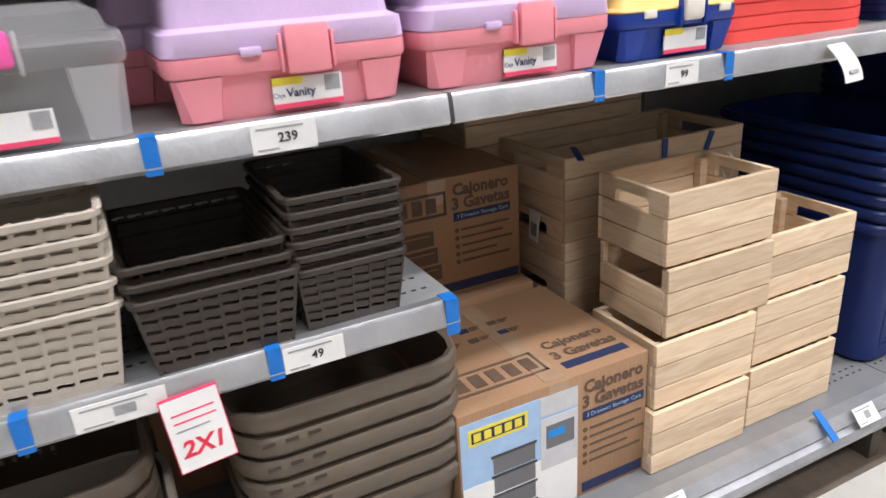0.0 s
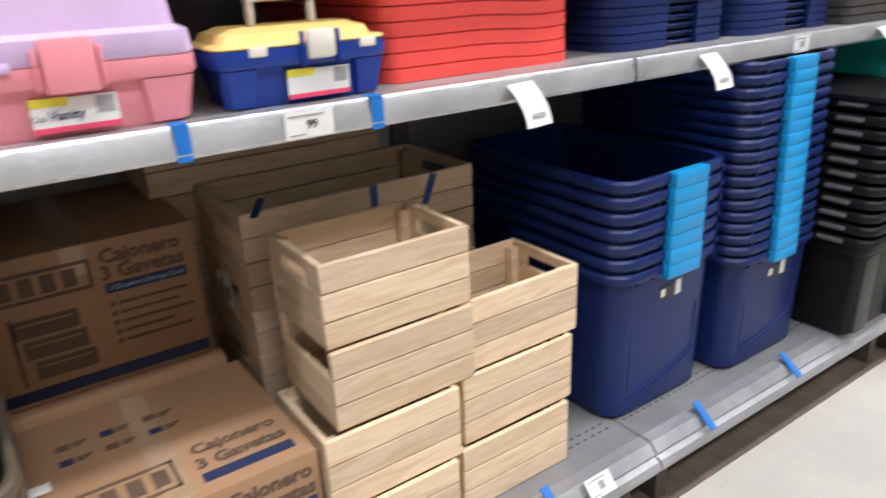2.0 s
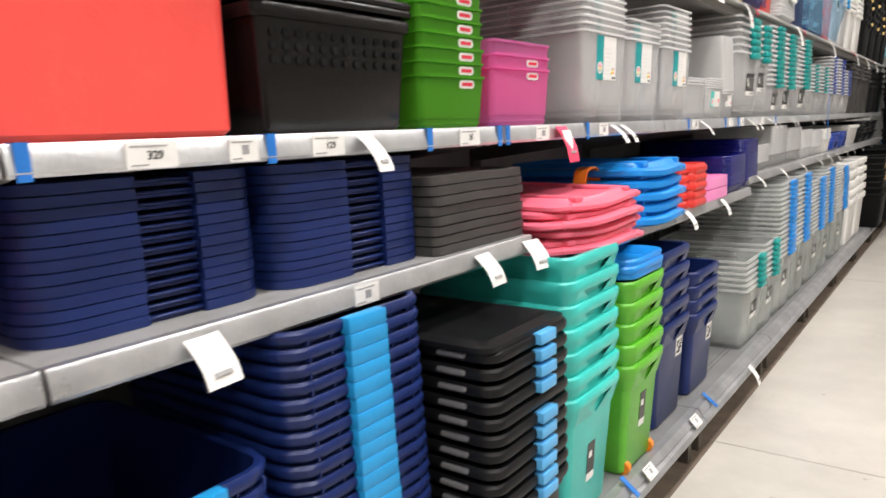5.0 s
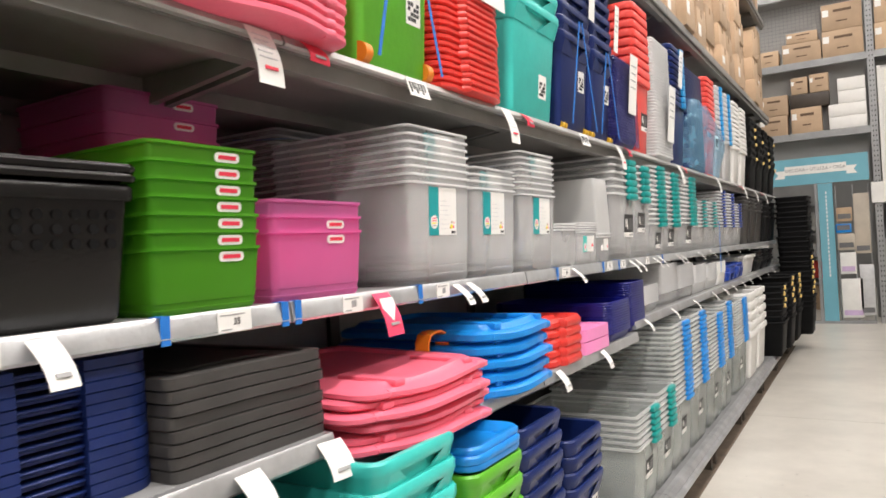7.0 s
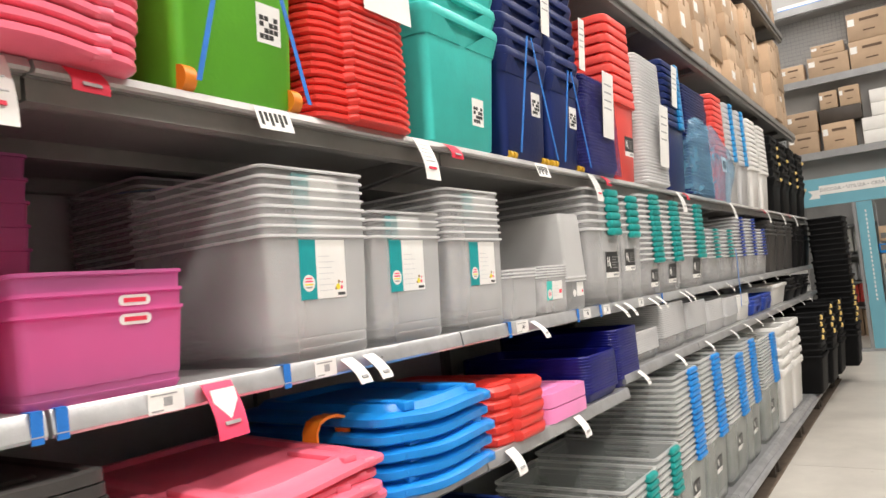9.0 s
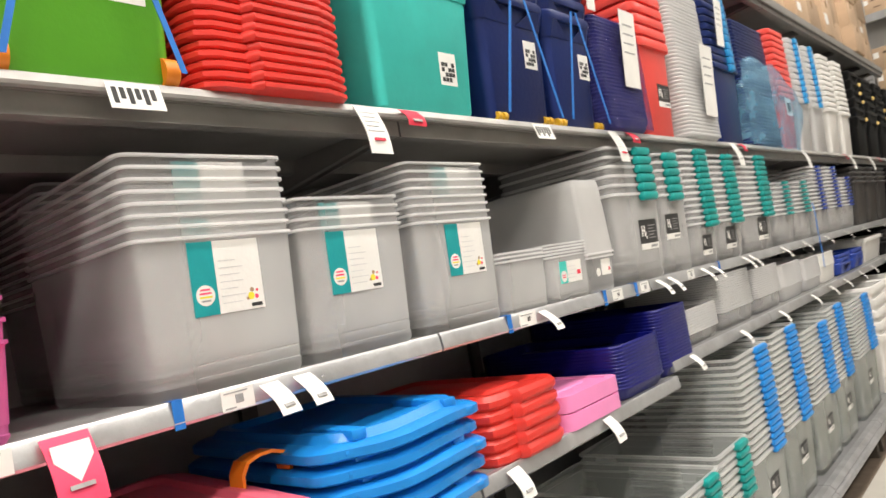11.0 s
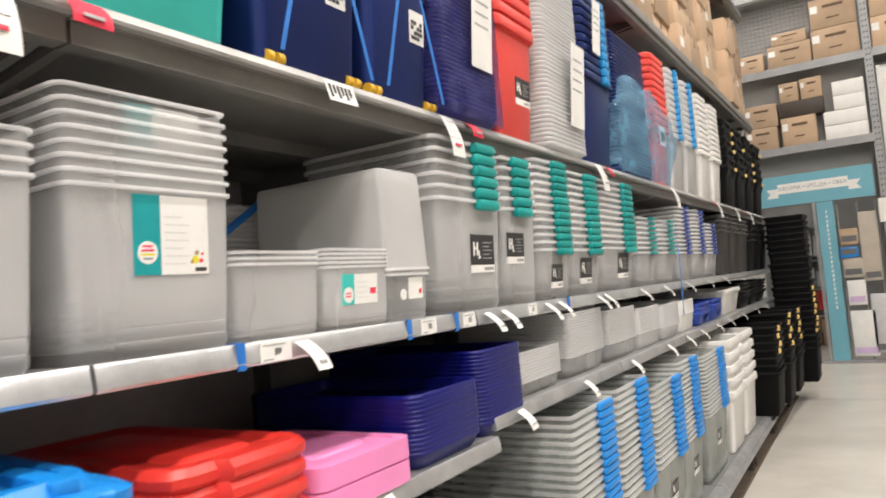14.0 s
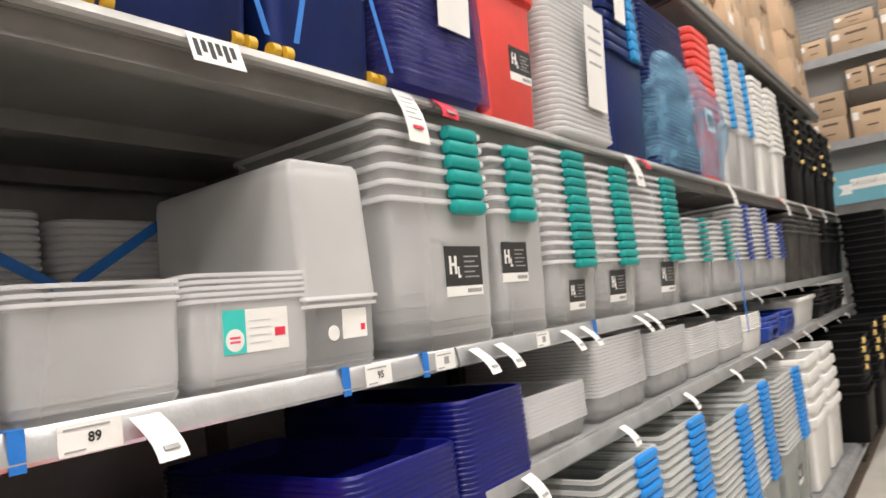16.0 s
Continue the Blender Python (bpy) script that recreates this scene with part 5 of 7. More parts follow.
boxpart("sheet", 0, 0.0015, -0.10, 0.10, -0.14, 0.14, M["paper"], t)
for k in range(5):
    boxpart("print_line", 0.001, 0.0022, -0.07, 0.07 - 0.02 * (k % 2), 0.09 - 0.035 * k, 0.094 - 0.035 * k, M["greyink"], t)
a = tote("storage_tote", 0.06, 3.78, Z3, 0.47, 0.55, 0.42, M["aqua"], "turquoise wheeled tote with moulded handle, nested", "turquoise totes above", None, 0, sticker_code, 0.03, 0.02, 0.88, 0.03, ears=True, sticker_z=0.2)
repeat(a, 4, 0.075)
for y, w in ((4.215, 0.39), (4.56, 0.33)):
    a = tote("storage_tote", 0.05, y, Z3, w, 0.5, 0.40, M["navy"], "navy wheeled tote with yellow wheels and blue ribbon, nested high", "navy totes above", None, 0, sticker_code, 0.03, 0.018, 0.9, 0.03, ears=True, sticker_z=0.45)
    repeat(a, 8, 0.062)
    for s in (-0.13, 0.13):
        for e in (0, 0.03):
            bm = bmesh.new()
            cyl(bm, (0.205, s + e - 0.012, 0.014), "y", 0.0145, 0.018, 14)
            part("wheel", bm, M["amber"], a, "small yellow wheel")
a = tote("tray", 0.04, 4.915, Z3, 0.38, 0.5, 0.05, M["indigo"], "indigo blue plastic tray with ribbed side, stacked high", "indigo trays above", rim_h=0.012, rim=0.008, taper=0.97, category="tray")
repeat(a, 28, 0.0145, 0.001, 0.3)
a = tote("storage_tote", 0.04, 5.295, Z3, 0.34, 0.5, 0.42, M["red"], "red plastic tote with dark sticker, nested high", "red totes above", None, 0, dark_sticker(0.0, 0.12, 0.16), 0.035, 0.018, 0.9, 0.03, sticker_z=0.3)
repeat(a, 9, 0.05)
a = tote("frosted_tray", 0.04, 5.72, Z3, 0.42, 0.5, 0.03, M["frost"], "frosted white plastic lid, stacked high", "frosted lids above", rim_h=0.012, rim=0.006, taper=0.97, category="lid")
repeat(a, 40, 0.0175, 0.001, 0.3)
a = tote("storage_tote", 0.04, 6.18, Z3, 0.42, 0.5, 0.42, M["navy"], "navy plastic tote with light blue latch, nested high", "navy totes above", M["skyblue"], 0.07, None, 0.03, 0.018, 0.9, 0.03, grip_y=0.06)
repeat(a, 10, 0.04)
a = tote("tote_lid", 0.02, 6.75, Z3, 0.6, 0.5, 0.03, M["navy"], "navy plastic lid, stacked high", "navy lids above", rim_h=0.012, rim=0.006, taper=0.97, category="lid")
repeat(a, 36, 0.02, 0.001, 0.3)
t = thing("plastic_wrap", pose(0, 0, 0), "crumpled thin blue plastic wrap round the lids", "plastic bag")
rows = []
for k in range(27):
    q = k / 26
    bulge = 0.05 * math.sin(math.pi * q) - 0.06 * q ** 3
    row = []
    for i in range(72):
        a = 2 * math.pi * i / 72
        c, e = math.cos(a), math.sin(a)
        # a boxy outline that sags over the rail at the front
        x = -0.20 + (0.30 + bulge) * math.copysign(abs(c) ** 0.45, c)
        y = 6.80 + (0.34 + 0.4 * bulge) * math.copysign(abs(e) ** 0.45, e)
        front = max(0.0, c) ** 2
        p = Vector((x + 0.03 * front * (1 - q), y, Z3 + 0.004 + 0.50 * q - 0.05 * front * (1 - q) ** 3 * (x > 0.03)))
        p += 0.035 * noise.noise_vector(p * 5.0) * (0.3 + q) + 0.010 * noise.noise_vector(p * 17.0)
        p.z = max(p.z, Z3 + 0.003) if p.x < 0.045 else p.z
        row.append(p)
    rows.append(row)
bm = bmesh.new()
loft(bm, rows, False, False)
part("film", bm, M["bag"], t)
bm = bmesh.new()
for i in range(4):
    box(bm, 0.152, 0.1535, 6.74 + 0.02 * i, 6.752 + 0.02 * i, Z3 + 0.165 + 0.01 * (i % 2), Z3 + 0.225)
lab = boxpart("label", 0.150, 0.152, 6.72, 6.83, Z3 + 0.15, Z3 + 0.25, M["paper"], t, "white label with dark printed blocks")
part("print_block", bm, M["ink"], lab)
t = thing("plastic_wrap", pose(0, 0, 0), "clear stretch wrap shining round the indigo trays", "plastic wrap")
rows = []
for k in range(18):
    row = []
    for px, py in ((-0.40, 4.719), (-0.1, 4.719), (0.02, 4.721), (0.046, 4.735), *((0.0475, 4.755 + 0.32 * i / 24) for i in range(25)), (0.046, 5.095), (0.02, 5.111), (-0.4, 5.111)):
        p = Vector((px, py, Z3 + 0.006 + 0.43 * k / 17))
        row.append(p + Vector((abs(noise.noise(p * 22.0)) * 0.005, 0, 0)))
    rows.append(row)
bm = bmesh.new()
grid = [[bm.verts.new(p) for p in row] for row in rows]
for a, b in zip(grid, grid[1:]):
    for i in range(len(a) - 1):
        bm.faces.new((a[i], a[i + 1], b[i + 1], b[i])).smooth = True
part("film", bm, M["cling"], t)
for y, g in ((7.3, "red"), (7.7, "frost"), (8.1, "frost"), (8.55, "white"), (9.0, "white")):
    a = tote("storage_tote", 0.04, y, Z3, 0.34, 0.5, 0.36, M[g], "plastic tote wrapped and nested high on the upper shelf", "mixed totes above", M["skyblue"] if g == "frost" else None, 0.07, None, 0.03, 0.018, 0.9, 0.03)
    repeat(a, 11, 0.042)
for y in (9.5, 10.05, 10.6, 11.2):
    a = tote("heavy_duty_tote", 0.06, y, Z3, 0.48, 0.5, 0.34, M["heavy"], "black heavy-duty tote with yellow latches, nested high", "black totes above", M["yellow"], 0.04, None, 0.03, 0.018, 0.9, 0.03, grip_y=0.14, ears=True)
    for c in repeat(a, 6, 0.08, 0.006, 1.5)[1:]:
        if random.random() < 0.7:
            bpy.data.objects.remove([g for g in c.children if g.name.startswith("latch")][0])

# ---- baskets and bins on and under the half shelf ----


def basket(name, xf, yc, z, w, d, h, mm, label, group, rows=6, cols=8, taper=0.86):
    """An open basket of flat moulded bands: uprights, wavy cross bands, rim and floor."""
    t = thing(name, pose(xf - d / 2, yc, z), label, "basket", group)
    bm = bmesh.new()

    def wall(side, u, v, out):
        k = taper + (1 - taper) * v
        x, y = d / 2 * k, w / 2 * k
        if side == 0:
            return (x + out, (2 * u - 1) * y, v * h)
        if side == 1:
            return ((1 - 2 * u) * x, y + out, v * h)
        if side == 2:
            return (-x - out, (1 - 2 * u) * y, v * h)
        return ((2 * u - 1) * x, -y - out, v * h)

    def band(side, u0, u1, v0, v1, out, seg=1, wave=0.0):
        row = []
        for i in range(seg + 1):
            u = u0 + (u1 - u0) * i / seg
            dz = wave * math.sin(u * cols * math.pi * 2)
            row.append([bm.verts.new(wall(side, u, v, o)) for v, o in ((v0 + dz, out - 0.003), (v0 + dz, out), (v1 + dz, out), (v1 + dz, out - 0.003))])
        for a, b in zip(row, row[1:]):
            for i in range(4):
                bm.faces.new((a[i], b[i], b[(i + 1) % 4], a[(i + 1) % 4]))
        bm.faces.new(row[0])
        bm.faces.new(row[-1][::-1])

    for side in range(4):
        n = cols if side in (0, 2) else max(4, round(cols * d / w))
        for i in range(n + 1):
            u = i / n
            e = 0.012 if i not in (0, n) else 0.02
            band(side, max(0, u - e), min(1, u + e), 0, 1, 0.001)
        for j in range(rows):
            v = (j + 0.5) / rows * 0.86 + 0.02
            band(side, 0, 1, v - 0.31 / rows, v + 0.27 / rows, 0.0, 24, 0.010)
    part("weave", bm, mm, t, "open moulded weave")
    bm = bmesh.new()
    loft(bm, [ring(d * taper, w * taper, 0.012, 0.0), ring(d * taper + 0.004, w * taper + 0.004, 0.012, 0.012)], True, True)
    part("base", bm, mm, t)
    bm = bmesh.new()
    loft(bm, [ring(d - 0.004, w - 0.004, 0.016, h - 0.014), ring(d + 0.012, w + 0.012, 0.02, h - 0.01), ring(d + 0.014, w + 0.014, 0.02, h - 0.002), ring(d + 0.008, w + 0.008, 0.02, h), ring(d - 0.006, w - 0.006, 0.016, h - 0.002), ring(d - 0.008, w - 0.008, 0.016, h - 0.014)], False, False)
    part("rim", bm, mm, t)
    return t


MOC, SND = "dark mocha plastic woven basket, nested on the half shelf", "sand beige plastic woven basket, nested on the half shelf"
a = basket("woven_basket", 0.088, -0.675, ZA, 0.29, 0.24, 0.13, M["sand"], SND, "sand baskets", 6, 9)
repeat(a, 5, 0.032, 0.001, 0.4)
a = basket("woven_basket", 0.10, -0.405, ZA, 0.225, 0.30, 0.125, M["mocha"], MOC, "mocha baskets", 6, 8)
repeat(a, 3, 0.022, 0.001, 0.3, (-0.010, -0.004))
a = basket("woven_basket", 0.085, -0.205, ZA, 0.175, 0.26, 0.11, M["mocha"], MOC, "mocha baskets", 6, 6)
repeat(a, 6, 0.0225, 0.001, 0.4)


def bin_slots(t, d, w, h, sz, bd, td):
    # slots and vents are thin plates, dark mocha and pale sand
    x = td / 2 - 0.002
    for j in range(1):
        for i in range(3):
            boxpart("slot", x - 0.004, x + 0.0006, -w * 0.4 + i * w * 0.09, -w * 0.4 + i * w * 0.09 + w * 0.05, h - 0.055 - j * 0.016, h - 0.051 - j * 0.016, M["mocha"], t)
    for i in range(5):
        for j in range(3):
            boxpart("vent", -td / 2 + 0.006, -td / 2 + 0.0085, -0.05 + i * 0.022, -0.043 + i * 0.022, h - 0.1 - j * 0.018, h - 0.09 - j * 0.018, M["sand"], t)


a = tote("storage_bin", 0.07, -0.215, Z0, 0.42, 0.42, 0.21, M["taupe"], "large taupe brown plastic bin, nested in a stack", "taupe bins", None, 0, bin_slots, 0.03, 0.012, 0.9, 0.06, category="bin")
repeat(a, 6, 0.046, 0.002, 0.5)
a = tote("storage_bin", 0.05, -0.76, Z0, 0.44, 0.42, 0.21, M["taupe"], "large taupe brown plastic bin, nested in a stack", "taupe bins", None, 0, bin_slots, 0.03, 0.012, 0.9, 0.06, category="bin")
repeat(a, 5, 0.046, 0.002, 0.5)
tote("storage_bin", 0.12, -0.72, Z0 + 0.14, 0.40, 0.3, 0.16, M["sand"], "sand beige plastic bin set in front", "sand bins", None, 0, None, 0.03, 0.012, 0.9, 0.06, category="bin")

# ---- cartons ----
TOP = Matrix(((0, -1, 0, 0), (1, 0, 0, 0), (0, 0, 1, 0), (0, 0, 0, 1)))


def carton(name, x0, x1, y0, y1, z, h, label, group, mm="kraft", tape=True):
    t = thing(name, pose(x0, y0, z), label, "carton", group)
    d, w = x1 - x0, y1 - y0
    boxpart("body", 0, d, 0, w, 0, h, M[mm], t, "", 0.003)
    if tape:
        boxpart("tape", 0.01, d - 0.01, w / 2 - 0.024, w / 2 + 0.024, h, h + 0.0012, M["packtape"], t, "clear packing tape over the flap seam")
        boxpart("tape_end", d, d + 0.001, w / 2 - 0.024, w / 2 + 0.024, h - 0.06, h, M["packtape"], t)
    return t


def drawer_print(t, d, w, h, logo=True, y_off=0.0, picture=False):
    """Printed front of a drawer-unit carton: framed logo block, two words, dark bands, a drawing and bullet lines."""
    x = d + 0.0012
    yt = w * 0.80 if picture else w * 0.76
    lettering("Cajonero", 0.040, M["kraftink"], t, at_front(x, yt, h * 0.885), 0.0016)
    lettering("3 Gavetas", 0.040, M["kraftink"], t, at_front(x, yt, h * 0.77), 0.0016)
    boxpart("print_band", d, x, yt - w * 0.17, yt + w * 0.18, h * 0.63, h * 0.70, M["navyink"], t, "dark blue printed band")
    lettering("3 Drawers Storage Cart", 0.0145, M["skyprint"], t, at_front(x + 0.0003, yt + w * 0.005, h * 0.665))
    for k in range(5):
        zz = h * (0.54 - 0.068 * k)
        ww = (0.30, 0.26, 0.32, 0.22, 0.3)[k] * w
        boxpart("print_line", d, x, yt - w * 0.13, yt - w * 0.13 + ww, zz, zz + 0.006, M["kraftink"], t)
        bm = bmesh.new()
        cyl(bm, (d, yt - w * 0.155, zz + 0.003), "x", 0.006, 0.0012, 10)
        part("bullet", bm, M["kraftink"], t)
    boxpart("foot_band", d, x, (yt - w * 0.17) if picture else w * 0.02, w * 0.985, h * 0.03, h * 0.11, M["navyink"], t, "dark blue printed foot band")
    if picture:
        boxpart("picture", d, x, 0.004, w * 0.60, 0.004, h * 0.93, M["skyprint"], t, "glued-on pale blue picture panel")
        boxpart("picture_floor", d, x + 0.0006, 0.004, w * 0.60, 0.004, h * 0.45, M["paper"], t)
        boxpart("picture_corner", d, x + 0.0008, w * 0.40, w * 0.60, h * 0.78, h * 0.93, M["silver"], t, "silver corner block")
        boxpart("logo_block", d, x + 0.0008, w * 0.045, w * 0.335, h * 0.755, h * 0.875, M["yellowink"], t, "yellow outlined logo block")
        boxpart("logo_bar", d, x + 0.0012, w * 0.06, w * 0.32, h * 0.775, h * 0.855, M["navyink"], t)
        for k in range(5):
            boxpart("logo_stroke", d, x + 0.0016, w * (0.07 + 0.05 * k), w * (0.105 + 0.05 * k), h * 0.785, h * 0.845, M["yellowink"], t)
        boxpart("picture_room", d, x + 0.0008, w * 0.40, w * 0.60, h * 0.36, h * 0.76, M["silver"], t)
        boxpart("picture_window", d, x + 0.0012, w * 0.43, w * 0.58, h * 0.52, h * 0.70, M["smoke"], t)
        boxpart("picture_cloth", d, x + 0.0014, w * 0.44, w * 0.53, h * 0.60, h * 0.66, M["bluelid"], t)
        for k in range(4):
            z0 = h * (0.02 + 0.155 * k)
            boxpart("picture_drawer", d, x + 0.0014, w * 0.16, w * 0.37, z0, z0 + h * 0.14, M["smoke"], t, "grey drawer drawing")
            boxpart("picture_edge", d, x + 0.0017, w * 0.15, w * 0.38, z0 + h * 0.125, z0 + h * 0.142, M["charcoal"], t)
    else:
        y0, y1, z0, z1 = w * 0.06, w * 0.55, h * 0.70, h * 0.90
        for q in ((y0, y1, z0, z0 + 0.007), (y0, y1, z1 - 0.007, z1), (y0, y0 + 0.007, z0, z1), (y1 - 0.007, y1, z0, z1)):
            boxpart("logo_frame", d, x, *q, M["kraftink"], t)
        for k in range(5):
            boxpart("logo_stroke", d, x, y0 + 0.02 + k * 0.037, y0 + 0.045 + k * 0.037, z0 + 0.012, z1 - 0.012, M["kraftink"], t)
        for k in range(3):
            z0 = h * (0.17 + 0.15 * k)
            boxpart("drawer_drawing", d, x, w * 0.26 - 0.012 * k, w * 0.50 - 0.008 * k, z0, z0 + h * 0.125, M["kraftink"], t, "printed drawer drawing")
            boxpart("drawer_gap", d, x + 0.0004, w * 0.28 - 0.012 * k, w * 0.48 - 0.008 * k, z0 + h * 0.085, z0 + h * 0.095, M["kraft"], t)
        boxpart("drawing_frame", d, x, w * 0.20, w * 0.215, h * 0.14, h * 0.62, M["kraftink"], t)


KR = "brown cardboard carton with printed drawer unit, sealed with tape"
t = carton("drawer_carton", -0.335, 0.058, -0.035, 0.420, Z0, 0.305, KR, "drawer cartons")
drawer_print(t, 0.393, 0.455, 0.305, picture=True)
for q in ((0.265, 0.345, 0.02, 0.027), (0.265, 0.345, 0.233, 0.24), (0.265, 0.272, 0.02, 0.24), (0.338, 0.345, 0.02, 0.24)):
    boxpart("logo_frame", *q, 0.305, 0.3064, M["kraftink"], t)
for k in range(5):
    boxpart("logo_stroke", 0.282, 0.328, 0.04 + 0.04 * k, 0.066 + 0.04 * k, 0.305, 0.3064, M["kraftink"], t)
lettering("Cajonero", 0.040, M["kraftink"], t, Matrix.Translation((0.265, 0.35, 0.3066)) @ TOP, 0.0016)
lettering("3 Gavetas", 0.040, M["kraftink"], t, Matrix.Translation((0.31, 0.35, 0.3066)) @ TOP, 0.0016)
boxpart("print_band", 0.338, 0.362, 0.27, 0.43, 0.305, 0.3064, M["navyink"], t)
for i in range(3):
    for j in range(2):
        boxpart("care_symbol", 0.10 + 0.05 * j, 0.118 + 0.05 * j, 0.08 + 0.075 * i, 0.104 + 0.075 * i, 0.305, 0.3064, M["navyink" if (i + j) % 2 else "kraftink"], t)
        for k in range(3):
            boxpart("print_line", 0.102 + 0.05 * j + 0.006 * k, 0.1045 + 0.05 * j + 0.006 * k, 0.108 + 0.075 * i, 0.136 + 0.075 * i - 0.006 * k, 0.305, 0.3064, M["kraftink"], t)
boxpart("torn_label", 0.20, 0.225, 0.0, 0.06, 0.3065, 0.3085, M["paper"], t, "torn white paper scrap")
t = carton("drawer_carton", -0.76, -0.345, -0.04, 0.40, Z0, 0.318, KR, "drawer cartons")
drawer_print(t, 0.415, 0.44, 0.318)
t = carton("drawer_carton", -0.80, -0.385, -0.06, 0.388, Z0 + 0.3195, 0.300, KR, "drawer cartons")
drawer_print(t, 0.415, 0.448, 0.300)
t = carton("drawer_carton", -0.80, -0.40, -0.55, -0.08, Z0, 0.318, KR, "drawer cartons")

# ---- pine crates ----


def crate(xf, yc, z, w, d, h, label, group, slats=3, open_end=False):
    t = thing("wooden_crate", pose(xf - d / 2, yc, z), label, "crate", group)
    sh, th = h / slats, 0.012

    def board(x0, x1, y0, y1, z0, z1):
        bm = bmesh.new()
        soft_box(bm, x0, x1, y0, y1, z0, z1, 0.0016, 1)
        return part("slat", bm, M["wood"], t)

    for k in range(slats):
        z0, z1 = k * sh + 0.0012, (k + 1) * sh - 0.0012
        board(d / 2 - th, d / 2, -w / 2, w / 2, z0, z1)
        board(-d / 2, -d / 2 + th, -w / 2, w / 2, z0, z1)
        for s in (-1, 1):
            y0, y1 = (s * w / 2 - th, s * w / 2) if s > 0 else (s * w / 2, s * w / 2 + th)
            if k == slats - 1 and open_end and s < 0:
                continue
            if k == slats - 1:
                # a long hand slot cut up into the lower edge of the top slat
                bm = bmesh.new()
                a, b, top = -d * 0.24, d * 0.24, z0 + sh * 0.52
                out = [(-d / 2 + th, z0), (a, z0), (a, top - 0.008), (a + 0.008, top), (b - 0.008, top), (b, top - 0.008), (b, z0), (d / 2 - th, z0), (d / 2 - th, z1), (-d / 2 + th, z1)]
                rows = [[bm.verts.new((px, y, pz)) for px, pz in out] for y in (y0, y1)]
                for i in range(len(out)):
                    j = (i + 1) % len(out)
                    bm.faces.new((rows[0][i], rows[0][j], rows[1][j], rows[1][i]))
                for row in (rows[0], rows[1][::-1]):
                    bm.faces.new(row)
                part("handle_slat", bm, M["wood"], t, "pine slat with a hand slot")
            else:
                board(-d / 2 + th, d / 2 - th, y0, y1, z0, z1)
    for sx in (-1, 1):
        for sy in (-1, 1):
            cx, cy = sx * (d / 2 - th - 0.011), sy * (w / 2 - th - 0.011)
            bm = bmesh.new()
            soft_box(bm, cx - 0.011, cx + 0.011, cy - 0.011, cy + 0.011, 0.0, h - 0.012, 0.0015, 1)
            part("corner_post", bm, M["wood"], t)
    for i in range(5):
        x = -d / 2 + th + i * (d - 2 * th) / 5
        board(x + 0.002, x + (d - 2 * th) / 5 - 0.002, -w / 2 + th, w / 2 - th, 0.0, 0.007)
    return t


CR = "pale pine slatted crate with hand slots, stacked"
hc = 0.158
crate(0.084, 0.562, Z0, 0.285, 0.215, hc, CR, "small pine crates")
crate(0.072, 0.575, Z0 + hc, 0.29, 0.215, hc, CR, "small pine crates")
crate(0.058, 0.617, Z0 + 2 * hc, 0.305, 0.22, hc, "pale pine slatted crate with one open end, stacked", "small pine crates", open_end=True)
crate(0.045, 0.620, Z0 + 3 * hc, 0.308, 0.22, hc, CR, "small pine crates")
crate(0.070, 0.874, Z0, 0.295, 0.215, hc, CR, "small pine crates")
crate(0.056, 0.892, Z0 + hc, 0.30, 0.215, hc, CR, "small pine crates")
crate(0.043, 0.909, Z0 + 2 * hc, 0.315, 0.215, hc, CR, "small pine crates")
BCR = "large pale pine crate stacked behind, tied with blue tape"
for k in range(4):
    crate(-0.285, 0.745, Z0 + 0.16 * k, 0.58, 0.30, 0.16, BCR, "large pine crates")
for k in range(4):
    crate(-0.60, 0.66, Z0 + 0.185 * k, 0.60, 0.28, 0.185, BCR, "large pine crates")
bm = bmesh.new()
loop = [[(-0.085 + (0.03 + 0.002 * math.cos(b)) * math.cos(a) * 0.5, 0.765 + 0.0025 * math.sin(b), Z0 + 4 * hc - 0.02 + (0.03 + 0.0025 * math.cos(b)) * math.sin(a)) for b in (0, 1.57, 3.14, 4.71)] for a in [k * 2 * math.pi / 14 for k in range(15)]]
loft(bm, loop)
t = thing("rope_handle", pose(0, 0, 0), "thin rope loop hanging inside the crate", "rope")
part("cord", bm, M["sand"], t)
zt = Z0 + 0.641
for m, ln, nm in ((pose(-0.30, 0.50, zt, 0, 0, 62), 0.13, "strap"), (pose(-0.2835, 0.76, zt - 0.055, 0, 0, 0), 0.0, "drop"), (pose(-0.2835, 0.90, zt - 0.055, -22, 0, 0), 0.0, "drop")):
    t = thing("tape_strap", m, "dark blue tape strap tying the crates", "tape", "crate straps")
    bm = bmesh.new()
    if ln:
        box(bm, -0.008, 0.008, -ln / 2, ln / 2, 0.0, 0.0015)
    else:
        box(bm, 0, 0.0015, -0.009, 0.009, -0.02, 0.055)
    part("strip", bm, M["strap"], t)
t = thing("hang_tag", pose(-0.43, 0.447, Z0 + 0.40, 0, 4, 0), "white barcode tag hanging from a crate", "tag")
boxpart("card", 0.0, 0.045, -0.003, -0.0015, 0.0, 0.085, M["paper"], t)
for k in range(4):
    boxpart("print_bar", 0.01 + 0.007 * k, 0.0135 + 0.007 * k, -0.0036, -0.003, 0.015, 0.05, M["ink"], t)

# ---- price labels, hanging tags and tapes ----


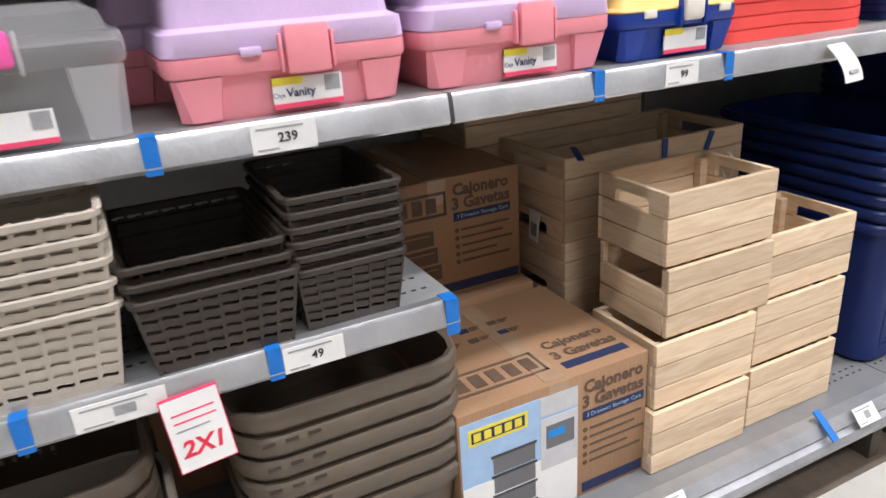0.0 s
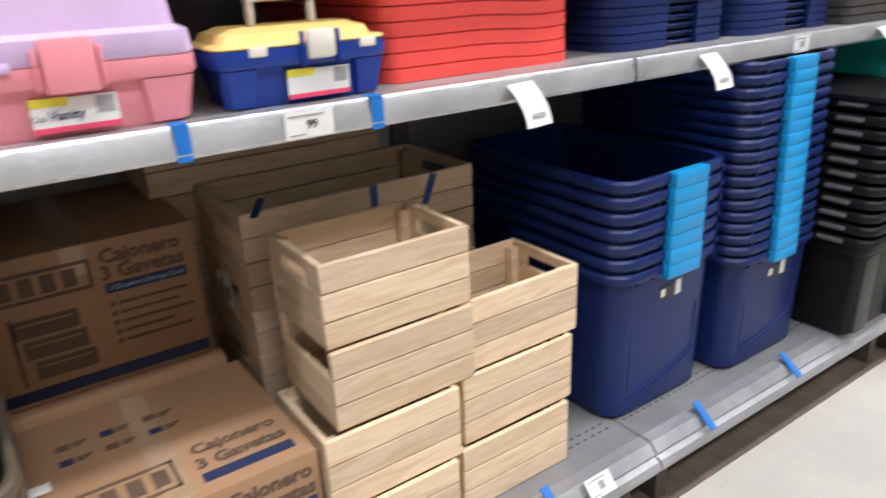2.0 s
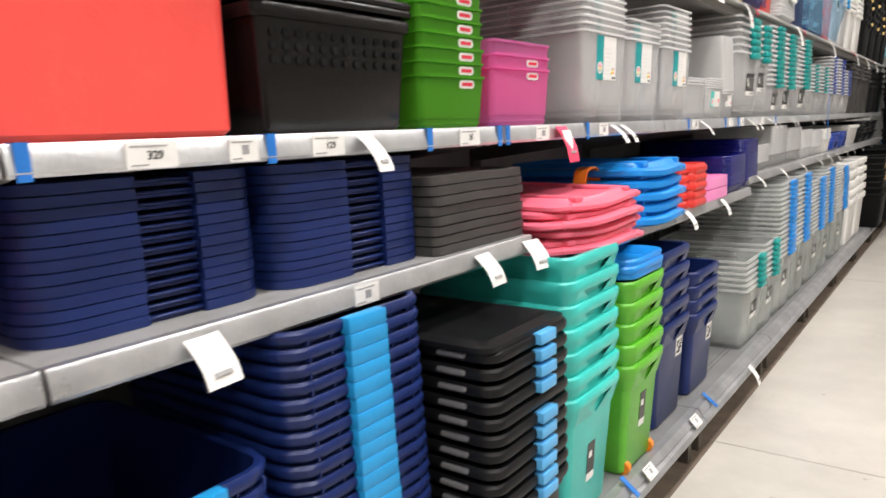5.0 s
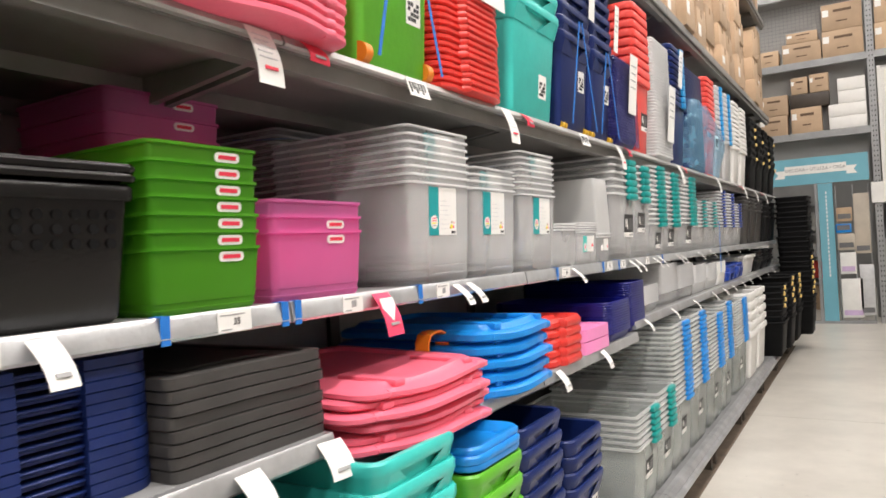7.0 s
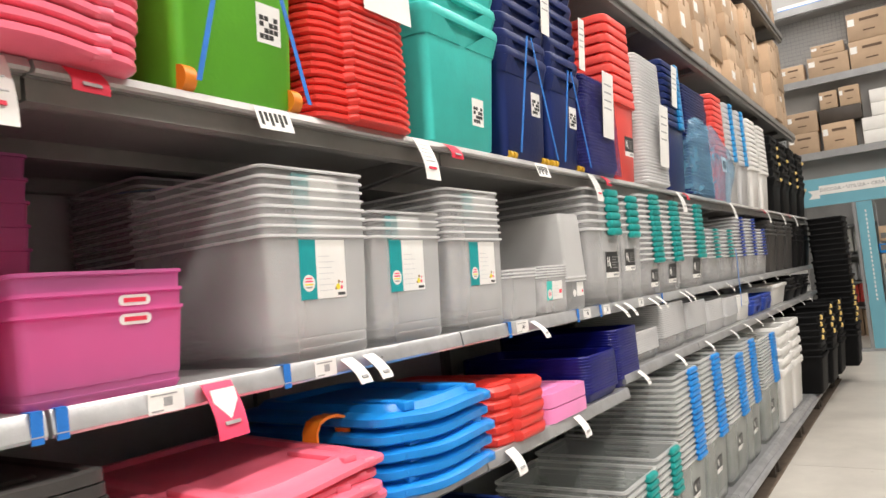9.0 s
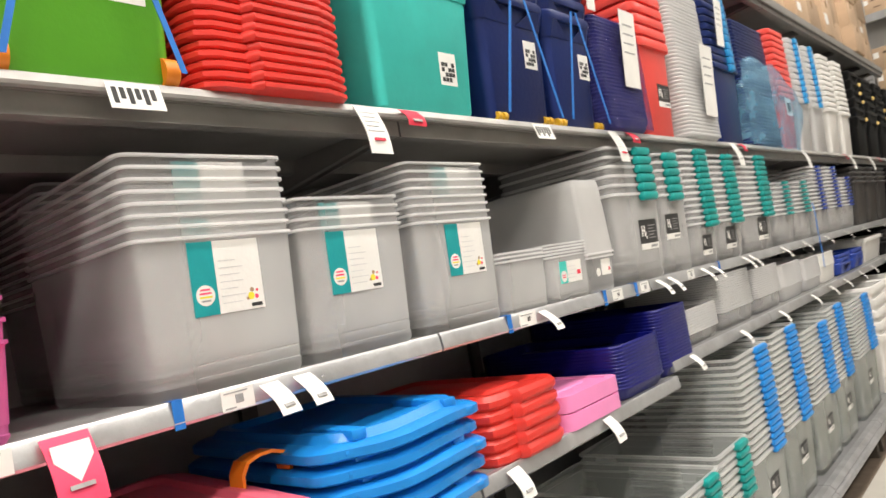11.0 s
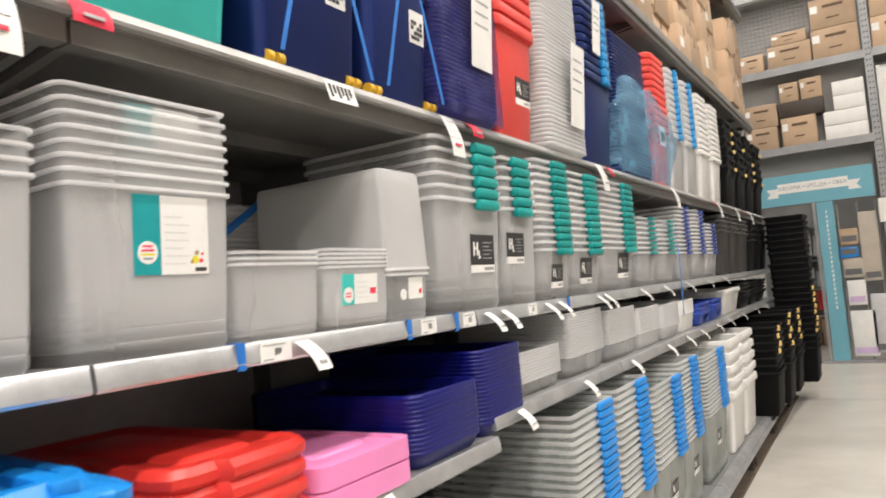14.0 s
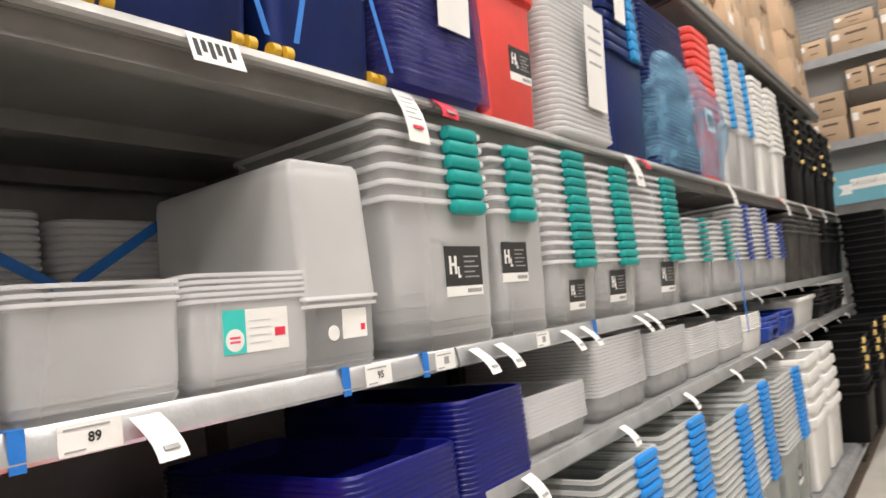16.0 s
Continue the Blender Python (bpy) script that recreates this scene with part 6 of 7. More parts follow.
def price_label(xf, y, z, w, h, number="", label="white paper price label on the shelf rail", code=False):
    t = thing("price_label", pose(xf, y, z), label, "price label", "price labels")
    boxpart("card", -0.0005, 0.0015, -w / 2, w / 2, -h / 2, h / 2, M["paper"], t)
    boxpart("print_line", 0.0012, 0.0022, -w * 0.42, w * 0.3, h * 0.30, h * 0.37, M["greyink"], t)
    boxpart("print_line", 0.0012, 0.0022, -w * 0.42, -w * 0.1, -h * 0.40, -h * 0.34, M["greyink"], t)
    if number:
        lettering(number, h * 0.46, M["ink"], t, at_front(0.0024, w * 0.05, -h * 0.02), 0.0005)
    else:
        boxpart("barcode", 0.0012, 0.0022, -w * 0.08, w * 0.16, -h * 0.2, h * 0.2, M["greyink"], t)
    return t


def hang_tag(xf, y, z, w=0.048, length=0.085, tilt=20, twist=0, mm="paper", pink=False, code=False):
    """A paper tag clipped to the rail, bent outwards as it hangs."""
    t = thing("shelf_tag", pose(xf, y, z, 0, 0, twist), "red and white paper shelf tag hanging from the rail" if pink else "white paper shelf tag hanging from the rail", "shelf tag", "hanging tags")
    bm = bmesh.new()
    rows = []
    for i in range(6):
        s = i / 5
        x = math.sin(radians(tilt)) * length * s + 0.010 * math.sin(s * 3.1)
        zz = -math.cos(radians(tilt)) * length * s
        rows.append([bm.verts.new((x + 0.002, yy, zz)) for yy in (-w / 2, w / 2)] + [bm.verts.new((x, yy, zz)) for yy in (w / 2, -w / 2)])
    for a, b in zip(rows, rows[1:]):
        for i in range(4):
            bm.faces.new((a[i], a[(i + 1) % 4], b[(i + 1) % 4], b[i]))
    bm.faces.new(rows[0])
    bm.faces.new(rows[-1][::-1])
    card = part("card", bm, M["pinkink"] if pink else M[mm], t)
    bx, bz = math.sin(radians(tilt)) * length, -math.cos(radians(tilt)) * length
    p = part("print_bar", (lambda b: (box(b, -0.001, 0.0012, -w * 0.25, w * 0.25, -0.0035, 0.0035), b)[1])(bmesh.new()), M["redink"] if code else M["greyink"], t)
    p.matrix_basis = Matrix.Translation((bx * 0.72 + 0.012, 0, bz * 0.72)) @ pose(0, 0, 0, 0, -tilt + 4, 0)
    if length > 0.1 and not pink:
        for k in range(5):
            q = 0.14 + 0.1 * k
            ln = part("print_line", (lambda b: (box(b, -0.001, 0.0012, -w * 0.36, w * (0.34 - 0.14 * (k % 2)), -0.0012, 0.0012), b)[1])(bmesh.new()), M["silver"], t)
            ln.matrix_basis = Matrix.Translation((bx * q + 0.010 * math.sin(q * 3.1) + 0.0022, 0, bz * q)) @ pose(0, 0, 0, 0, -tilt, 0)
    if pink:
        arrow = [(-0.40, 0.24), (0.40, 0.24), (0.40, 0.02), (0.0, -0.30), (-0.40, 0.02)]
        b = bmesh.new()
        loft(b, [[(x, q * w, s * length) for q, s in arrow] for x in (-0.001, 0.0012)])
        p = part("white_arrow", b, M["paper"], t)
        p.matrix_basis = Matrix.Translation((bx * 0.36 + 0.0115, 0, bz * 0.36)) @ pose(0, 0, 0, 0, -tilt + 2, 0)
    return t


def tape_strip(xf, y, z, w=0.022, h=0.05, lean=0.0):
    t = thing("tape_strip", pose(xf, y, z, lean, 0, 0), "blue masking tape strip stuck over the rail", "tape", "tape strips")
    boxpart("strip", -0.0005, 0.0012, -w / 2, w / 2, -h, 0.0015, M["tape"], t)
    boxpart("fold", -0.03, 0.0012, -w / 2, w / 2, 0.0012, 0.0026, M["tape"], t)


RX1, RX2 = X1 + 0.0045, X2 + 0.0045
for y in (-0.45, 0.29, 0.60):
    tape_strip(RX1, y, Z1)
price_label(RX1, -0.27, Z1 - 0.024, 0.095, 0.042, "239")
price_label(RX1, 0.48, Z1 - 0.024, 0.08, 0.040, "99")
for y, n in ((-0.86, ""), (1.84, "")):
    price_label(RX1, y, Z1 - 0.024, 0.07, 0.040, n)
for y, tw in ((0.90, 8), (1.455, 5), (2.255, 4), (2.492, -8)):
    hang_tag(RX1, y, Z1 - 0.012, 0.068, 0.088, 34, tw)
for y in (3.79, 4.30):
    hang_tag(0.05, y, Z1B - 0.008, 0.06, 0.085, 30, 4)
for y in (5.05, 5.64, 6.25, 6.9, 7.35, 7.75, 8.25, 8.7, 9.3, 10.0, 10.6, 11.2):
    hang_tag(0.035, y, Z1C - 0.012, 0.055, 0.075, 38, 6)
for y in (-0.68, -0.345):
    tape_strip(XA + 0.0045, y, ZA)
tape_strip(XA + 0.0045, -0.047, ZA, 0.024, 0.062)
price_label(XA + 0.0045, -0.285, ZA - 0.024, 0.095, 0.042, "49")
price_label(XA + 0.0045, -0.56, ZA - 0.024, 0.12, 0.038)
t = thing("promotion_card", pose(XA + 0.012, -0.475, ZA - 0.02, 5, -6, 0), "white card with pink edge and two-for-one print", "sign")
boxpart("card", -0.001, 0.001, -0.041, 0.041, -0.123, -0.002, M["pinkink"], t)
boxpart("white_field", 0.0008, 0.0018, -0.0395, 0.0395, -0.121, -0.006, M["paper"], t)
lettering("2X1", 0.036, M["redink"], t, at_front(0.0022, 0.0, -0.088), 0.0012, 0.2)
for k in range(3):
    boxpart("print_line", 0.0015, 0.0024, -0.03, 0.03 - 0.012 * (k == 2), -0.032 - 0.013 * k, -0.0295 - 0.013 * k, M["pinkink" if k < 2 else "greyink"], t)
for y in (0.89, 1.41, 1.80, 2.90, 3.78):
    t = thing("tape_strip", pose(X0 - 0.012, y, Z0 + 0.004, 0, 38, 0), "blue masking tape wrapped over the deck edge", "tape", "tape strips")
    bm = bmesh.new()
    soft_box(bm, -0.035, 0.045, -0.011, 0.011, -0.001, 0.004, 0.001, 1)
    part("strip", bm, M["tape"], t)
for y, n in ((0.40, "149"), (1.02, ""), (3.05, ""), (3.55, "")):
    t = price_label(0, y, 0, 0.075, 0.045, n)
    t.matrix_basis = pose(X0 + 0.006, y, Z0 - 0.006, 0, -42, 0)
hang_tag(X0 + 0.015, 2.42, Z0 - 0.01, 0.05, 0.13, 18, 5, pink=True)
hang_tag(X0 + 0.015, 4.34, Z0 - 0.01, 0.055, 0.10, 30, 5)
for y in (1.20, 1.245, 1.66, 2.12, 2.42, 2.46, 2.95, 3.955, 4.52, 4.76, 5.62):
    tape_strip(RX2, y, Z2, 0.02)
for y, n, w in ((1.43, "329", 0.085), (1.60, "", 0.06), (1.80, "129", 0.085), (2.28, "35", 0.085), (2.65, "", 0.075), (3.07, "", 0.07), (4.045, "89", 0.085), (4.61, "95", 0.075), (4.83, "", 0.07), (5.28, "", 0.07), (0.75, "", 0.085)):
    price_label(RX2, y, Z2 - 0.023, w, 0.04, n)
hang_tag(RX2, 1.90, Z2 - 0.008, 0.05, 0.09, 36, 6)
hang_tag(RX2, 2.76, Z2 - 0.006, 0.075, 0.115, 22, 4, pink=True)
for y in (3.14, 3.22, 4.12, 4.94, 5.05, 5.40, 5.52, 5.95, 6.05, 6.6, 7.05, 7.6, 8.2, 8.8, 9.5, 10.2, 10.9):
    hang_tag(RX2, y, Z2 - 0.010, 0.05, 0.082, 42, 8)
for y, c in ((2.36, 1), (3.51, 1), (4.76, 1), (6.06, 0), (7.4, 0), (8.8, 0), (9.6, 0), (10.4, 0)):
    hang_tag(X3 + 0.004, y, Z3 - 0.006, 0.074, 0.128, 16, 3 * c, code=bool(c))
for y in (2.52, 3.66, 4.90, 6.18, 8.6, 10.0):
    hang_tag(X3 + 0.004, y, Z3 - 0.004, 0.07, 0.055, 30, 4, mm="redink")
for y in (2.95, 4.28):
    t = thing("code_label", pose(X3 + 0.0095, y, Z3 - 0.02, 0, -18, 0), "white paper label with dark printed blocks, curling off the shelf", "price label", "code labels")
    boxpart("card", 0, 0.0015, -0.05, 0.05, -0.04, 0.015, M["paper"], t)
    for i in range(6):
        boxpart("print_block", 0.001, 0.0022, -0.042 + i * 0.014, -0.033 + i * 0.014, -0.03 + 0.01 * (i % 2), 0.004, M["ink"], t)

# ribbons on the strapped totes
for y0, w, z1 in ((2.885, 0.30, 0.50), (4.215, 0.30, 0.46), (4.56, 0.26, 0.40)):
    t = thing("blue_ribbon", pose(0, 0, 0), "bright blue ribbon tied round the totes", "ribbon", "ribbons")
    for s in (-1, 1):
        bm = bmesh.new()
        p0, p1 = Vector((0.066, y0 + s * 0.015, Z3 + z1)), Vector((0.062, y0 + s * w * 0.5, Z3 + 0.01))
        v = [bm.verts.new(p) for p in (p0 + Vector((0, -0.006, 0)), p0 + Vector((0, 0.006, 0)), p1 + Vector((0, 0.006, 0)), p1 + Vector((0, -0.006, 0)),
                                       p0 + Vector((0.0015, -0.006, 0)), p0 + Vector((0.0015, 0.006, 0)), p1 + Vector((0.0015, 0.006, 0)), p1 + Vector((0.0015, -0.006, 0)))]
        for f in ((3, 2, 1, 0), (4, 5, 6, 7), (0, 1, 5, 4), (1, 2, 6, 5), (2, 3, 7, 6), (3, 0, 4, 7)):
            bm.faces.new([v[i] for i in f])
        part("band", bm, M["tape"], t)
for y, z, w, h in ((4.38, 0.62, 0.07, 0.22), (4.72, 0.55, 0.06, 0.22), (4.96, 0.32, 0.13, 0.30), (5.78, 0.28, 0.15, 0.34), (6.1, 0.62, 0.10, 0.24)):
    t = thing("paper_sheet", pose(0.068, y, Z3 + z, 0, 5, 0), "white printed paper sheet taped to the stack", "paper", "paper sheets")
    boxpart("sheet", 0, 0.0015, -w / 2, w / 2, -h / 2, h / 2, M["paper"], t)
    for k in range(4):
        boxpart("print_line", 0.001, 0.0022, -w * 0.35, w * 0.3, h * (0.3 - 0.12 * k), h * (0.32 - 0.12 * k), M["greyink"], t)
t = thing("blue_ribbon", pose(0.036, 7.337, 0), "thin blue ribbon end hanging down past the shelf rail", "ribbon", "ribbons")
bm = bmesh.new()
loft(bm, [[(0.002 * math.sin(k) + o, 0.012 * math.sin(k * 0.5) + e, 1.622 - k * 0.0423) for o, e in ((0, -0.009), (0.0015, -0.009), (0.0015, 0.009), (0, 0.009))] for k in range(11)])
part("band", bm, M["tape"], t)
for m in (pose(-0.467, 4.25, Z2 + 0.215, 60, 0, 0), pose(-0.4655, 4.27, Z2 + 0.225, -57, 0, 0)):
    t = thing("tape_strap", m, "blue tape strap over the frosted trays", "tape", "tray straps")
    boxpart("strip", 0, 0.0015, -0.011, 0.011, 0, 0.25, M["tape"], t)
for y in (3.145, 3.53):
    t = thing("tape_strap", pose(-0.68, y, Z2 + 0.25 + 0.0222 * (12 if y < 3.3 else 8) + 0.001, 0, 0, 35), "blue tape strap over the clear boxes", "tape", "box straps")
    boxpart("strip", -0.16, 0.16, -0.012, 0.012, 0, 0.002, M["tape"], t)

# ---- cartons overhead ----
rng = random.Random(5)


def stock(y0, y1, x0, x1, z, zmax, name="stock_carton"):
    y = y0
    while y < y1 - 0.2:
        w = rng.uniform(0.28, 0.48)
        w = min(w, y1 - y)
        top = z
        xf = x1 - rng.uniform(0, 0.12)
        while top < zmax - 0.2:
            h = rng.uniform(0.18, 0.34)
            if top + h > zmax:
                break
            t = carton(name, x0, xf - rng.uniform(0, 0.03), y + 0.006, y + w - 0.006, top + 0.001, h, "brown cardboard stock carton, sealed, stacked overhead", "stock cartons", "kraft2")
            if rng.random() < 0.6:
                lw = w * 0.3
                boxpart("label", 0.0, max(v.co.x for v in t.children[0].data.vertices) + 0.001, w * 0.1, w * 0.1 + lw, h * 0.3, h * 0.6, M["paper"], t, "white shipping label")
            top += h + 0.002
        y += w


stock(5.9, 11.5, -0.8, 0.03, Z4, 4.15)
stock(8.2, 11.5, -0.8, 0.03, Z5, 5.5)
for y, mm in ((5.0, "white"), (5.35, "clear"), (5.68, "clear")):
    a = tote("storage_tote", 0.0, y, Z4, 0.32, 0.5, 0.34, M[mm], "pale plastic tote wrapped and nested overhead", "totes overhead", None, 0, None, 0.02, 0.014, 0.9, 0.03)
    repeat(a, 8, 0.05)

# ---- the end of the aisle: rack, sign and doorway ----
YE = 14.2
bm = bmesh.new()
box(bm, -1.45, -0.42, YE + 0.3, YE + 0.45, 0, 7.46)
box(bm, -0.42, 1.12, YE + 0.3, YE + 0.45, 2.3, 7.46)
box(bm, 1.12, 10.0, YE + 0.9, YE + 1.05, 0, 7.46)
structure("wall_end", bm, M["wall"], "grey painted end wall with a doorway under the sign", "wall")

rack = thing("pallet_rack", pose(0, YE, 0), "grey perforated steel rack loaded with cartons and shutters", "rack")
for x in (1.16, 2.75, -0.55):
    for dy in (0.0, 0.8):
        if x < 0 and dy > 0:
            continue
        bm = bmesh.new()
        box(bm, x, x + 0.10, dy, dy + 0.07, 2.95 if x < 0 else 0, 5.7)
        up = part("upright", bm, M["rack"], rack)
        if dy == 0:
            # upright holes are dark patches too, nothing is cut
            bm = bmesh.new()
            for k in range(70 if x > 0 else 34):
                for s in (0.025, 0.065):
                    z = (0.1 if x > 0 else 3.0) + k * 0.078
                    box(bm, x + s, x + s + 0.014, -0.0015, 0.0, z, z + 0.025)
            tagged(part("punched_hole", bm, M["dark"], up), kind="stuff")
for z, x0, x1 in ((5.29, -0.45, 1.16), (5.29, 1.26, 2.75), (4.13, -0.45, 1.16), (4.13, 1.26, 2.75), (2.98, -0.45, 1.16), (1.98, 1.26, 2.75), (1.2, 1.26, 2.75), (0.02, 1.26, 2.75)):
    bm = bmesh.new()
    box(bm, x0, x1, -0.02, 0.03, z, z + 0.11)
    box(bm, x0, x1, 0.03, 0.28 if x0 < 0 else 0.8, z + 0.09, z + 0.11)
    part("beam", bm, M["rack"], rack)
boxpart("notice", 1.12, 1.36, -0.03, -0.024, 1.88, 2.2, M["paper"], rack, "white paper notice")
t = thing("strip_light", pose(0.35, YE + 0.1, 5.45), "teal edged white strip light over the rack", "light")
boxpart("tray", -0.7, 0.75, 0.0, 0.06, -0.03, 0.0, M["bluelid"], t)
boxpart("cover", -0.7, 0.75, 0.0, 0.05, 0.0, 0.05, M["white"], t)

t = thing("mesh_panel", pose(0, YE + 0.285, 0), "grey steel wire mesh panel behind the rack cartons", "mesh panel")
for k in range(26):
    bm = bmesh.new()
    cyl(bm, (-0.42 + 0.06 * k, 0, 4.22), "z", 0.004, 1.04, 6)
    part("wire", bm, M["rack"], t)
for k in range(18):
    bm = bmesh.new()
    cyl(bm, (-0.44, 0.006, 4.24 + 0.06 * k), "x", 0.004, 1.56, 6)
    part("wire", bm, M["rack"], t)

END = "brown cardboard carton on the end rack, sealed"


def end_box(x0, x1, z0, z1, mm="kraft2", dy=0.26, lab=END, name="rack_carton"):
    t = thing(name, pose(x0, YE + 0.02, z0), lab, "carton", "end rack cartons")
    w, h = x1 - x0, z1 - z0
    boxpart("body", 0, w, 0, dy, 0, h, M[mm], t, "", 0.004)
    if mm == "kraft2":
        boxpart("tape", w * 0.02, w * 0.18, -0.002, 0, h * 0.55, h * 0.8, M["paper"], t, "white label")
        boxpart("print_bar", w * 0.3, w * 0.75, -0.002, 0, h * 0.68, h * 0.78, M["kraftink"], t)
        boxpart("print_tick", w * 0.36, w * 0.64, -0.002, 0, h * 0.30, h * 0.35, M["kraftink"], t)
    return t


for q in ((0.56, 1.13, 4.24, 4.66), (0.57, 1.13, 4.665, 5.08), (1.28, 1.82, 4.24, 4.66), (1.29, 1.83, 4.665, 5.10), (1.86, 2.3, 4.24, 4.66), (1.90, 2.28, 4.665, 5.2), (-0.02, 0.54, 4.24, 4.56), (0.05, 0.5, 4.565, 4.73),
          (-0.42, 0.0, 3.09, 3.42), (-0.42, 0.02, 3.425, 3.75), (0.06, 0.50, 3.09, 3.50), (0.08, 0.32, 3.73, 4.0), (0.35, 0.62, 3.73, 4.02), (-0.4, -0.08, 4.24, 4.5)):
    end_box(*q)
end_box(0.05, 0.62, 3.505, 3.725, "mocha", lab="stack of dark striped flat packs on the end rack", name="flat_pack")
for k in range(4):
    end_box(0.60 if k < 2 else 0.74, 1.12, 3.09 + 0.2 * k, 3.285 + 0.2 * k, "paper", lab="white wrapped flat pack on the end rack", name="white_pack")


def shutter(x0, x1, z0, z1, louvred):
    t = thing("louvre_shutter", pose(x0, YE + 0.03, z0, 0, 0, 0), "white louvred shutter panel leaning on the rack" if louvred else "white shelf unit with dark openings on the rack", "shutter", "shutters")
    w, h = x1 - x0, z1 - z0
    for a, b in ((0, 0.05), (w - 0.05, w)):
        boxpart("stile", a, b, 0, 0.04, 0, h, M["white"], t)
    n = 34 if louvred else 5
    for k in range(n):
        z = 0.03 + k * (h - 0.06) / n
        bm = bmesh.new()
        box(bm, 0.051, w - 0.051, 0.006, 0.03, z, z + ((h / n) * 0.9 if louvred else 0.04))
        part("slat" if louvred else "shelf", bm, M["white"], t)
    boxpart("backing", 0.051, w - 0.051, 0.034, 0.04, 0, h, M["back"], t)


shutter(1.28, 1.62, 2.1, 4.0, True)
shutter(1.64, 1.98, 2.1, 4.0, False)
shutter(2.0, 2.35, 2.1, 4.0, True)
shutter(2.37, 2.72, 2.1, 4.0, True)


def product(x0, x1, z0, z1, kraft=False):
    t = thing("product_box", pose(x0, YE + 0.05, z0), "brown printed product carton on the end rack" if kraft else "white product box with picture and yellow logo bar", "carton", "product boxes")
    w, h = x1 - x0, z1 - z0
    boxpart("body", 0, w, 0, 0.5, 0, h, M["kraft"] if kraft else M["paper"], t)
    if kraft:
        boxpart("logo_bar", w * 0.25, w * 0.8, -0.002, 0, h * 0.4, h * 0.6, M["kraftink"], t)
    else:
        boxpart("top_band", 0, w, -0.002, 0, h * 0.82, h, M["navyink"], t)
        boxpart("logo_bar", w * 0.06, w * 0.45, -0.003, -0.002, h * 0.85, h * 0.97, M["yellowink"], t)
        boxpart("picture", w * 0.66, w * 0.95, -0.002, 0, h * 0.3, h * 0.8, M["smoke"], t)
        boxpart("food_picture", w * 0.35, w, -0.002, 0, 0, h * 0.17, M["pink"], t)
        lettering("Baru", h * 0.2, M["ink"], t, Matrix.Translation((w * 0.36, -0.003, h * 0.62)) @ pose(0, 0, 0, 90, 0, 0))


product(1.31, 1.83, 1.32, 1.84)
product(1.33, 1.86, 0.68, 1.14, True)
product(1.33, 1.84, 0.14, 0.66)
product(1.88, 2.5, 1.32, 1.80, True)
product(1.90, 2.5, 0.14, 0.72)
product(1.90, 2.5, 0.74, 1.15)

t = thing("hanging_sign", pose(0, YE - 0.03, 0), "sky teal board sign with a white ribbon and capitals", "sign")
boxpart("board", -0.40, 1.10, 0, 0.03, 2.25, 2.68, M["sign"], t)
bm = bmesh.new()
for q in ((-0.08, 0.80, 2.42, 2.56),):
    box(bm, q[0], q[1], -0.004, 0, q[2], q[3])
part("ribbon", bm, M["paper"], t, "white painted ribbon")
for s in (-1, 1):
    bm = bmesh.new()
    cx = 0.36 + s * 0.44
    v = [bm.verts.new(p) for p in ((cx, -0.003, 2.37), (cx + s * 0.15, -0.003, 2.37), (cx + s * 0.10, -0.003, 2.435), (cx + s * 0.15, -0.003, 2.50), (cx, -0.003, 2.50))]
    f = bm.faces.new(v)
    ex = bmesh.ops.extrude_face_region(bm, geom=[f])
    bmesh.ops.translate(bm, verts=[e for e in ex["geom"] if isinstance(e, bmesh.types.BMVert)], vec=(0, 0.003, 0))
    part("ribbon_tail", bm, M["paper"], t)
lettering("DECORA • UTILIZA • CREA", 0.072, M["greyink"], t, Matrix.Translation((0.36, -0.006, 2.49)) @ pose(0, 0, 0, 90, 0, 0), 0.0006)
boxpart("post_board", 0.385, 0.59, -0.01, 0.02, 0.04, 2.24, M["sign"], t, "tall sky teal post board")
for k in range(22):
    z = 0.75 + k * 0.063
    boxpart("print_mark", 0.485, 0.505, -0.013, -0.01, z, z + 0.04, M["paper"], t)
for x0, x1 in ((0.33, 0.375),):
    boxpart("post", x0, x1, 0, 0.05, 0.0, 2.25, M["rack"], t)
boxpart("foot", 0.1, 1.1, -0.04, 0.1, 0.0, 0.04, M["rack"], t)
